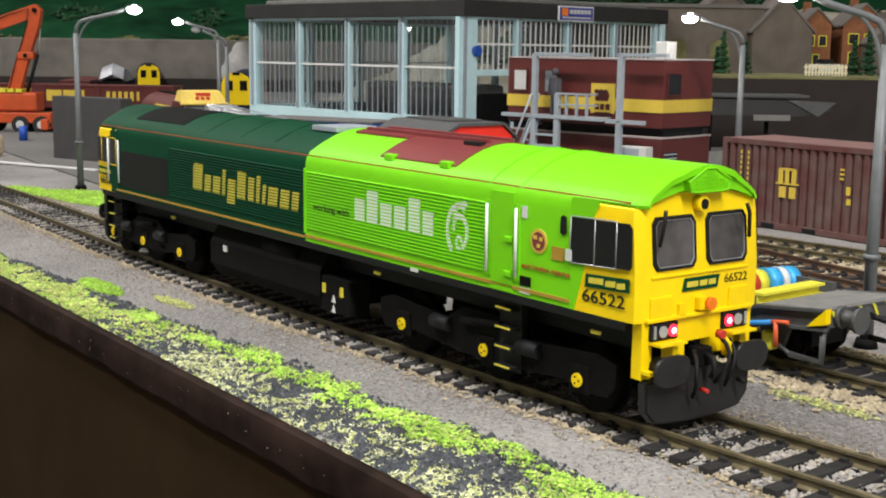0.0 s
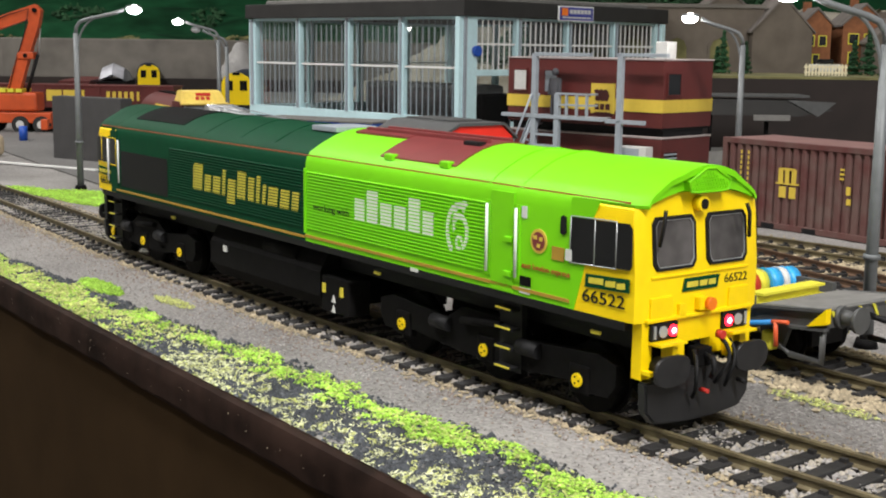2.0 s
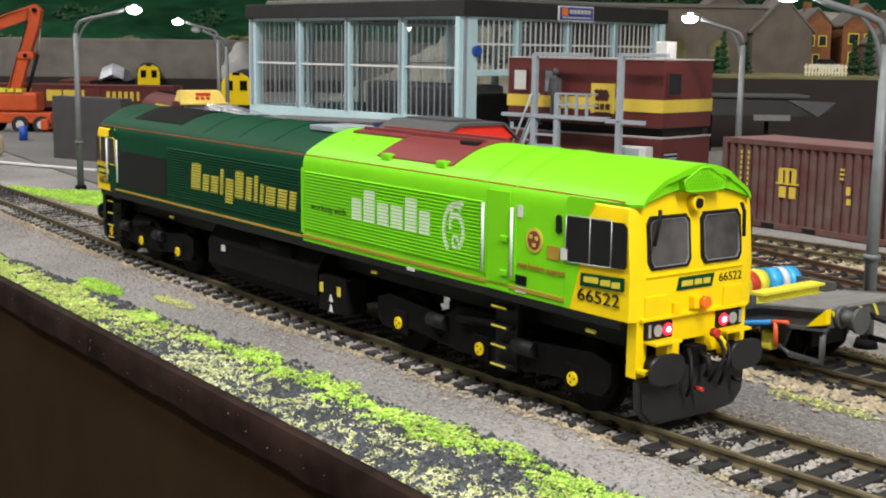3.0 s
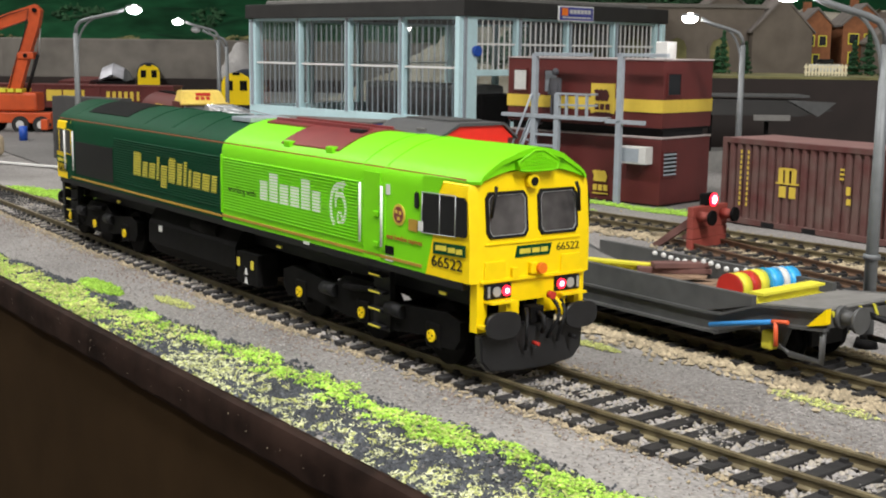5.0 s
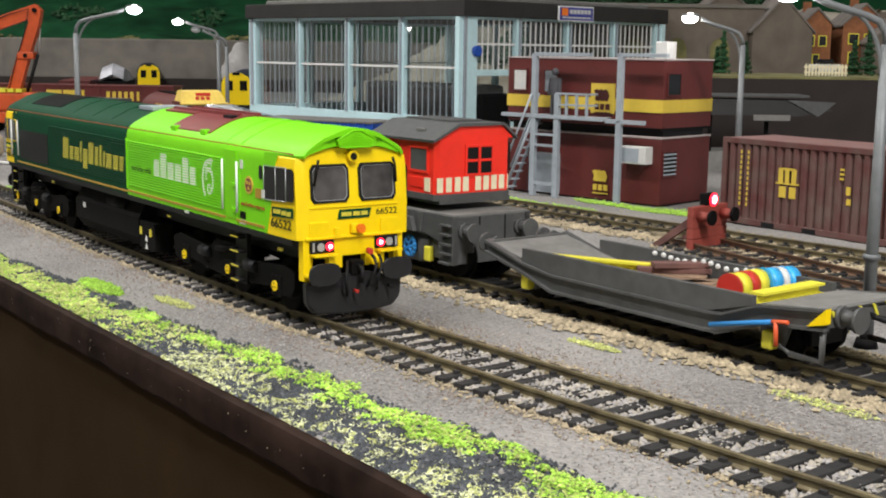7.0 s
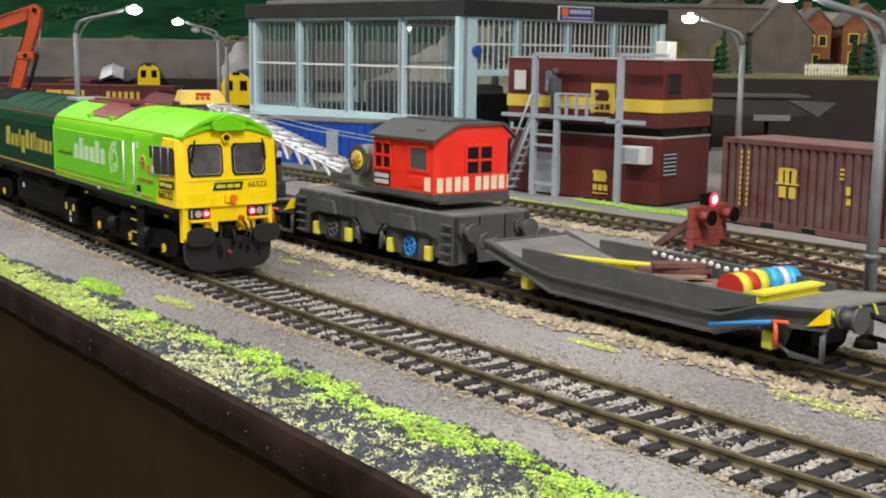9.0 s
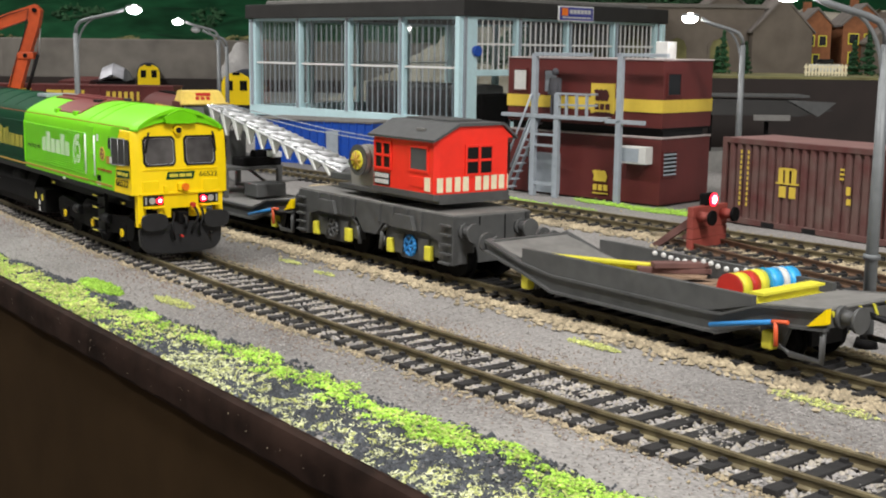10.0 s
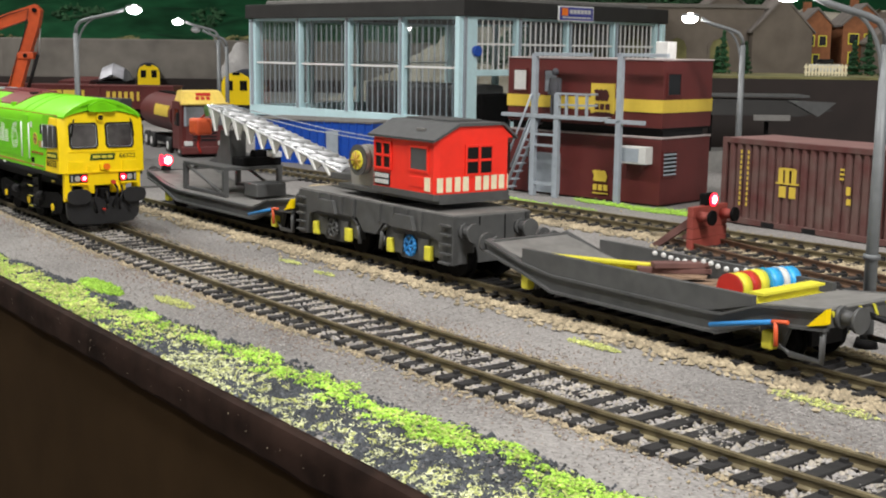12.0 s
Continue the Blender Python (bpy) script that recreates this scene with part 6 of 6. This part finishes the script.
def skip(label, x, y, rz, l, w, h, z=-3):
    s = thing("blue_container", label, "container", x, y, z, rz, group="blue containers")
    part("body", B(0, l, 0, w, 0.5, h, bevel=0.4), BLUEPAINT, s)
    bm = bmesh.new()
    n = int(l / 6)
    for i in range(n + 1):
        box(bm, i * l / n - 0.5, i * l / n + 0.5, -0.8, 0.1, 0.6, h)
    part("side_rib", bm, BLUEPAINT, s)
    part("top_rim", B(-0.6, l + 0.6, -1.0, w + 0.6, h - 0.6, h + 0.6, bevel=0.2), DECKGREY, s)
    d = part("door_panel", B(l * 0.62, l * 0.72, -1.0, -0.7, 3, h - 6), STEELGREY, s)
    return s


skip("strong blue ribbed container standing below the depot windows", -560, 235, 22, 90, 30, 29)
skip("strong blue ribbed container standing below the depot windows", -474, 273, 14, 78, 28, 24)
hut = thing("flat_roofed_hut", "low grey hut with a flat roof beside the blue containers", "hut", -445, 262, -3, 12)
part("wall", B(0, 40, 0, 24, 0, 25), STEELGREY, hut)
part("roof", B(-2, 42, -2, 26, 25, 27.4, bevel=0.3), DECKGREY, hut)
part("door", B(6, 14, -0.5, 0, 1, 18), MAROON, hut)


def nose(label, x, y, rz, length, dark):
    """A rail vehicle seen from its yellow end, with a dark body behind."""
    v = thing("diesel_unit", label, "locomotive", x, y, -3, rz)
    sec = [(-17, 9), (-17, 34), (-14, 41), (-7, 45), (0, 46), (7, 45), (14, 41), (17, 34), (17, 9)]
    part("body", PR(sec, "x", -length, -6), dark, v)
    part("yellow_end", PR([(yy * 0.97, z) for yy, z in sec], "x", -6, 0), YELLOW, v, "yellow cab end")
    for y0, y1 in ((-12, -4), (4, 12)):
        part("windscreen", B(-0.1, 0.5, y0, y1, 26, 37, bevel=0.5), DARKGLASS, v)
    part("buffer_beam", B(-2, 1, -16, 16, 4, 10), BLACK, v)
    part("roof_vent", B(-3, 0.4, -4, 4, 43, 46), SOOT, v)
    for i in range(int(length / 22)):
        for sy in (-1, 1):
            part("side_window", B(-20 - i * 22, -8 - i * 22, *sorted((sy * 16.8, sy * 17.4)), 25, 36), DARKGLASS, v)
    part("underframe", B(-length, -4, -11, 11, 1, 9), BLACK, v)
    return v


DARKBLUE = mat("dark_blue_coach_paint", (0.006, 0.01, 0.035), 0.45)
nose("dark blue diesel unit with a yellow end", -1080, 520, -33, 300, DARKBLUE)
nose("dark blue diesel unit with a yellow end", -1615, 676, -26, 400, DARKBLUE)


def open_wagon(label, x, y, rz, l):
    w = thing("open_wagon", label, "wagon", x, y, -3, rz, group="maroon wagons")
    part("body", B(-l / 2, l / 2, -16, 16, 12, 34, bevel=0.6), MAROON, w)
    for i in range(9):
        xx = -l / 2 + l * i / 8
        part("side_post", B(xx - 0.8, xx + 0.8, -17, -15.9, 12, 34), MAROON, w)
    part("top_rail", B(-l / 2 - 0.5, l / 2 + 0.5, -16.8, 16.8, 33.4, 35.2, bevel=0.3), MAROON, w)
    part("yellow_panel", B(-l * 0.36, -l * 0.1, -16.9, -16.3, 19, 30), CREAMBAND, w)
    for i in range(6):
        part("yellow_tick", B(l * 0.05 + i * 6, l * 0.05 + i * 6 + 3.4, -16.9, -16.3, 20, 29), CREAMBAND, w)
    for x in (-l * 0.36, -l * 0.24, l * 0.24, l * 0.36):
        part("wheel", C((x, -11, 6), (x, 11, 6), 6, n=18), SOOT, w)
    part("underframe", B(-l / 2, l / 2, -10, 10, 7, 12), BLACK, w)
    return w


open_wagon("maroon open wagon with yellow panels in the far sidings", -1146, 232, 46, 150)
open_wagon("maroon open wagon with yellow panels in the far sidings", -1038, 345, 46, 150)
open_wagon("maroon open wagon with yellow panels in the far sidings", -1260, 420, -30, 190)
sheet = bmesh.new()
loft(sheet, [[(x, -16, 0), (x, -13, 6 + d), (x, 0, 12 + d), (x, 13, 6 + d), (x, 16, 0)] for x, d in ((-60, -5), (-35, 3), (0, 6), (30, 9), (48, 5), (60, -4))], close=False, caps=False)
one("sheeted_load", sheet, SHEET, "silvery sheeted load on a far wagon", "load", -1262, 461, 30, -30, smooth=True)
unload = thing("sheeted_wagon", "dark flat wagon under a silvery sheeted load", "wagon", -1262, 461, -3, -30)
part("flat_deck", B(-80, 80, -15, 15, 10, 33), SOOT, unload)
hp = bmesh.new()
bmesh.ops.create_icosphere(hp, subdivisions=4, radius=1, matrix=Matrix.Diagonal((26, 26, 74, 1)))
for v in hp.verts:
    v.co *= 1 + 0.14 * noise.noise(v.co / 14)
one("stone_mound", hp, mat("pale_grey_stone_heap", (0.36, 0.35, 0.34), 0.95, var=0.2, scale=0.05, bump=0.6), "pale grey heap of stone in the far yard", "heap", -1313, 661, 4, 0, smooth=True)


def excavator():
    e = thing("mobile_crane", "orange mobile crane with a cranked boom standing in the yard", "mobile crane", -905, 212, -3, 50)
    part("chassis", B(-62, 26, -12, 12, 8, 17, bevel=1), DIGORANGE, e)
    part("turret", B(-30, 14, -11, 11, 18, 34, bevel=2), DIGORANGE, e)
    c = part("cab", B(-56, -34, -11, 11, 17, 40, bevel=1.5), DIGORANGE, e)
    part("window", B(-54, -38, -11.4, -11, 26, 37), DARKGLASS, c)
    for x in (-50, -28, 0, 18):
        w = part("wheel", C((x, -14, 7), (x, -9, 7), 7.2, n=20), TYRE, e)
        part("hub", C((x, -14.4, 7), (x, -13.8, 7), 3.4, n=14), OFFWHITE, w)
        part("wheel", C((x, 9, 7), (x, 14, 7), 7.2, n=20), TYRE, e)
    for x in (-60, 22):
        part("outrigger", B(x - 3, x + 3, -18, 18, 3, 12, bevel=0.6), DIGORANGE, e)
    lb = part("lower_boom", PR([(-17, 24), (-6, 24), (5, 60), (16, 92), (18, 103), (13, 108), (8, 101), (7, 92), (-5, 62)], "y", -4.0, 4.0), DIGORANGE, e, "thick orange lower boom")
    for yy in (-4.3, 4.0):
        part("boom_plate", PR([(-12, 28), (-8, 28), (3, 62), (12, 92), (9, 92), (-2, 62)], "y", yy, yy + 0.3), DIGORANGE, lb)
    part("boom_joint", B(-3, 11, -6.0, 6.0, 62, 68, bevel=1), DIGORANGE, e)
    part("upper_boom", PR([(17, 99), (12, 108), (-20, 97), (-90, 66), (-90, 59), (-20, 86)], "y", -3.2, 3.2), DIGORANGE, e, "long orange upper boom")
    for px_, pz_ in ((13, 103), (4, 65), (-11, 27), (-20, 91)):
        part("pivot_pin", C((px_, -6.4, pz_), (px_, 6.4, pz_), 1.9, n=14), SOOT, e)
    part("ram", C((2, 0, 32), (13, 0, 66), 1.5, n=10), BLACK, e)
    part("ram_rod", C((13, 0, 66), (16, 0, 88), 0.8, n=8), CHROME, e)
    hose = bmesh.new()
    tube(hose, [(-12, -5, 34), (-5, -5.4, 58), (4, -5.2, 84), (8, -5, 104), (-10, -4.4, 99), (-50, -4.2, 82)], 0.5, 6)
    part("hose", hose, BLACK, e)
    bm = bmesh.new()
    for i in range(4):
        box(bm, -24 + i * 7, -19 + i * 7, -12, 12, 34, 37)
    part("warning_band", bm, LEMON, e)
    return e


excavator()
one("grey_screen_wall", B(-4, 60, 0, 10, 0, 42, bevel=0.4), mat("dark_grey_block", (0.055, 0.053, 0.053), 0.85, var=0.15, scale=0.1), "dark grey block wall beside the yard", "wall", -640, 132, -3.4, 18)
one("yard_surface", B(-400, 60, 0, 150, 0, 0.9), TARMAC, "grey tarmac yard surface", "", -520, 96, -3.05, -8, kind="structure")
one("white_line", B(-90, 0, -1.8, 1.8, 0, 0.9), WHITE, "white painted kerb line at the yard", "", -550, 119, -2.3, 20, kind="structure")
one("blue_barrel", C((0, 0, 0), (0, 0, 12), 3.2, n=20), BLUEPAINT, "small blue barrel standing in the yard", "barrel", -800, 170, -3)
one("pale_sack", B(-6, 6, -5, 5, 0, 14, bevel=3), mat("pale_sack_cloth", (0.5, 0.4, 0.28), 0.9), "pale sack standing at the yard edge", "sack", -690, 108, -3, 20)

# ---- the raised scene at the back ----
terrace = one("terrace", PR([(-425, 463), (-100, 857), (-100, 1380), (-900, 1380), (-560, 640), (-490, 560)], "z", -3, 55), BROWNWALL, "dark brown wall of the raised baseboard", kind="structure")
one("terrace_turf", PR([(-424, 464), (-101, 858), (-101, 1378), (-898, 1378), (-559, 641), (-489, 561)], "z", 55, 56.5), SCRUB, "olive turf on the raised baseboard", kind="structure")
can = thing("platform_canopy", "dark station canopy with a pale end gable", "canopy", -368, 418, -3, 50.2)
part("roof_slope", PR([(-30, 47), (88, 46), (106, 40), (84, 36), (-30, 37)], "y", 0, 26), SLATEROOF, can, "dark canopy roof")
part("gable", PR([(76, 46.4), (107, 45), (96, 36)], "y", -1, 0.2), ROOFGREY, can, "pale grey canopy gable")
part("ridge", B(-30, 90, -1, 27, 48, 49.4), ROOFGREY, can)
for x in (-10, 30, 66):
    part("column", C((x, 8, 0), (x, 8, 38), 1.4, n=10), SOOT, can)
part("platform_sign", B(55, 78, -3, -2, 33.4, 37), DECKGREY, can)
part("platform_slab", B(-40, 120, 4, 40, 0, 13), DECKGREY, can)


def house(label, x, y, rz, w, d, h, ridge, wallm, roofm, windows=(), z=56.3):
    hs = thing("house", label, "house", x, y, z, rz)
    part("wall", PR([(-w / 2, 0), (w / 2, 0), (w / 2, h), (0, ridge), (-w / 2, h)], "y", 0, d), wallm, hs)
    for s in (-1, 1):
        dx, dz = w / 2, ridge - h
        pts = [(0, ridge), (s * (w / 2 + 2), h - 2 * dz / dx), (s * (w / 2 + 2), h - 2 * dz / dx + 1.6), (0, ridge + 1.8)]
        part("roof", PR(pts, "y", -1.5, d + 1.5), roofm, hs)
    part("chimney", B(-3, 3, d * 0.7, d * 0.7 + 5, ridge - 4, ridge + 7), wallm, hs)
    for u, z0, ww, hh in windows:
        fr = part("window", B(u - ww / 2, u + ww / 2, -0.6, 0, z0, z0 + hh), LEMON, hs, "yellow framed window")
        part("window_pane", B(u - ww / 2 + 0.8, u + ww / 2 - 0.8, -0.8, -0.5, z0 + 0.8, z0 + hh - 0.8), DARKGLASS, fr)
    return hs


house("plain grey-brown gabled house on the raised ground", -457, 661, 51, 48, 50, 34, 60, HOUSESTONE, HOUSEROOF)
house("orange brick house with yellow window frames", -454, 703, 51, 24, 40, 40, 52, BRICK, HOUSEROOF, ((-5, 22, 7, 9), (5, 22, 7, 9), (0, 6, 6, 10)))
house("brown house with bright yellow window frames", -430, 735, 51, 36, 40, 40, 56, BRICK, HOUSEROOF, ((-9, 24, 9, 9), (4, 24, 9, 9), (-9, 8, 8, 10), (6, 6, 6, 14)))
house("grey-brown gabled house at the end of the row", -402, 735, 51, 40, 40, 26, 44, HOUSESTONE, HOUSEROOF)
house("slate roofed house high behind the row", -560, 720, 51, 70, 50, 44, 70, HOUSESTONE, HOUSEROOF)
fence = thing("picket_fence", "pale yellow picket fence on the raised turf", "fence", -386, 591, 56.3, 50)
for i in range(13):
    part("picket", PR([(i * 2.4, 0), (i * 2.4 + 1.3, 0), (i * 2.4 + 1.3, 8), (i * 2.4 + 0.65, 9), (i * 2.4, 8)], "y", 0, 0.6), CREAM, fence)
for z in (2, 6):
    part("fence_rail", B(-0.6, 31, 0.6, 1.1, z, z + 1.1), CREAM, fence)
car = thing("parked_car", "small off-white car parked before the brick house", "car", -421, 668, 56.3, 52)
part("body", B(-12, 12, -5, 5, 2, 8, bevel=1.5), OFFWHITE, car)
part("cabin_top", B(-7, 6, -4.4, 4.4, 7.6, 12, bevel=1.5), DARKGLASS, car)
for x in (-8, 8):
    for y in (-5.2, 3.8):
        part("wheel", C((x, y, 2.4), (x, y + 1.4, 2.4), 2.4, n=14), TYRE, car)
arch_wall = thing("arched_wall", "grey-brown stone wall with shallow arches behind the depot", "wall", -545, 575, 56, 50)
part("wall", B(-80, 110, 0, 8, 0, 52), HOUSESTONE, arch_wall)
part("coping", B(-81, 111, -1.5, 9.5, 52, 55), STONEWALL, arch_wall)
for x in (-30, 5, 40, 75):
    pts = [(x - 8, 2), (x + 8, 2), (x + 8, 20), (x + 5.6, 25.6), (x, 28), (x - 5.6, 25.6), (x - 8, 20)]
    part("arch_recess", PR(pts, "y", -0.4, 0.2), SCRUB, arch_wall)
    part("arch_ring", PR([(x - 10, 2), (x - 8, 2), (x - 8, 20), (x - 5.6, 25.6), (x, 28), (x + 5.6, 25.6), (x + 8, 20), (x + 8, 2), (x + 10, 2), (x + 10, 21), (x + 7, 27.4), (x, 30.4), (x - 7, 27.4), (x - 10, 21)], "y", -1.0, 0.2), HOUSESTONE, arch_wall)


def conifer(x, y, z, h, r):
    t = thing("conifer", "small dark green model conifer", "tree", x, y, z, 0, group="conifers")
    part("trunk", C((0, 0, 0), (0, 0, h * 0.8), r * 0.12, n=8, r2=0.2), PLANKRED, t)
    g = np.random.default_rng(int(abs(x) + abs(y)))
    pts = []
    for _ in range(420):
        f = g.uniform(0.06, 1) ** 1.2
        rr = r * (1 - f) * (0.55 + 0.45 * math.sin(f * 40)) * g.uniform(0.4, 1.1) + 0.3
        an = g.uniform(0, 6.283)
        pts.append((rr * math.cos(an), rr * math.sin(an), f * h))
    ob = chips("crown", pts, r * 0.17, LEAF, "", flat=0.9, squash=0.5, rng=g)
    del ob["kind"]
    ob.parent = t


for x, y, h, r in ((-458, 588, 32, 7), (-446, 600, 24, 6), (-398, 672, 26, 7), (-378, 660, 34, 8), (-470, 596, 20, 6)):
    conifer(x, y, 56.3, h, r)

# far left: retaining wall, banks and the painted hills
wall_line = [(-2150, 330), (-1975, 581), (-1701, 914), (-1450, 1180)]
for (x0, y0), (x1, y1) in zip(wall_line, wall_line[1:]):
    l = math.hypot(x1 - x0, y1 - y0)
    r = math.degrees(math.atan2(y1 - y0, x1 - x0))
    one("retaining_wall", B(0, l + 4, 0, 20, -3, 82, bevel=2), STONEWALL, "long grey stone retaining wall behind the yard", "", x0, y0, 0, r, kind="structure")
    # plain dark block added as a stand-in for the far coaches
    one("coach_band", B(0, l, -26, -2, -3, 17), BROWNWALL, "plain dark block standing in for dark coaches along the wall", "building", x0, y0, 0, r)
def bank_z(x, y):
    d = (-x - 1975) * 0.77 + (y - 581) * 0.64
    if d < 14:
        return -12
    return 66 + min(200, 0.2 * d) + min(1, d / 150) * 26 * noise.noise(Vector((x / 120, y / 120, 1)))


bank = grid_sheet("bank", list(range(-2600, -1200, 28)), list(range(300, 1440, 28)), bank_z, HILLGREEN, "dark green wooded bank above the wall")
g3 = np.random.default_rng(8)
bushes, scrub = [], []
for _ in range(16000):
    x, y = g3.uniform(-2500, -1450), g3.uniform(330, 1400)
    d = (-x - 1975) * 0.77 + (y - 581) * 0.64
    if d > 8:
        z = bank_z(x, y)
        if d < 70 + 60 * noise.noise(Vector((x / 90, y / 90, 5))):
            scrub.append((x, y, z + 2))
        elif noise.noise(Vector((x / 150, y / 150, 9))) > 0.5:
            bushes.append((x, y, z + g3.uniform(0, 7)))
chips("hill_bushes", bushes, 5.5, LEAF, "dark green bushes over the far bank", flat=1.0, squash=0.5, rng=g3)
chips("hill_scrub", scrub, 4, SCRUB, "olive scrub along the top of the wall", flat=0.6, squash=0.5, rng=g3)
def rock_z(x, y):
    return -6 + 120 * soft(y + 0.25 * (x + 1000), 800, 1080) + (22 * noise.noise(Vector((x / 70, y / 70, 2))) + 9 * noise.noise(Vector((x / 22, y / 22, 3)))) * soft(y, 800, 900)


grid_sheet("rock_bank", list(range(-1460, -560, 14)), list(range(790, 1420, 14)), rock_z, ROCK, "sandy rock bank behind the depot")
board = bmesh.new()
line = [(-2760, -300), (-2700, 700), (-2350, 1250), (-1700, 1420), (-700, 1430)]
loft(board, [[(x, y, -3), (x, y, 520), (x + 1, y + 8, 520), (x + 1, y + 8, -3)] for x, y in line])
one("backdrop_hills", board, HILLGREEN, "painted dark green hillside backdrop", kind="structure")
board = bmesh.new()
loft(board, [[(x, y, -3), (x, y, 520), (x + 1, y + 8, 520), (x + 1, y + 8, -3)] for x, y in ((-760, 1436), (0, 1440), (700, 1436))])
one("backdrop_sky", board, SKYPAINT, "painted pale grey sky backdrop", kind="structure")
g4 = np.random.default_rng(3)
wood = []
for _ in range(9000):
    x = g4.uniform(-1000, -720)
    y = g4.uniform(800, 1200)
    wood.append((x, y, 56 + g4.uniform(0, 95) * (0.6 + 0.4 * math.sin(x / 37))))
chips("far_wood", wood, 4.5, LEAF, "dark green wood behind the houses", flat=1.0, squash=0.5, rng=g4)


def loco_pose(d):
    """Where the locomotive stands when its nose is d mm along the curved front track."""
    a, b = d - 45, d - 220
    ang = math.atan2(front_y(a) - front_y(b), a - b)
    return mm(a + 45 * math.cos(ang), front_y(a) + 45 * math.sin(ang), 0, 0, 0, math.degrees(ang))


def run_at(t):
    """How far the locomotive has run back, in mm."""
    for (t0, d0), (t1, d1) in zip(RUN, RUN[1:]):
        if t <= t1:
            return d0 + (d1 - d0) * (t - t0) / (t1 - t0)
    return RUN[-1][1]


RUN = [(0.0, 0.0), (2.7, 0.0), (2.85, -0.3), (3.0, -1.3), (3.2, -4.2), (3.5, -9.4), (3.8, -15.6), (4.1, -22.6), (4.4, -30.4), (4.8, -41.5), (5.0, -47.2), (5.5, -63.0),
       (6.0, -80.6), (6.5, -99.8), (7.0, -119.2), (7.5, -138.0), (8.0, -157.0), (8.5, -176.0), (9.0, -194.9), (9.5, -213.6), (10.0, -232.9), (10.5, -252.2), (11.0, -272.0),
       (11.5, -292.2), (12.0, -313.2)]


def motions():
    walk(locomotive, [(t, loco_pose(d)) for t, d in RUN])
    for axle, ax in AXLES:
        walk(axle, [(i / 5, mm(ax, 0, 7.3, 0, math.degrees(run_at(i / 5) / 7.3))) for i in range(61)])


motions()
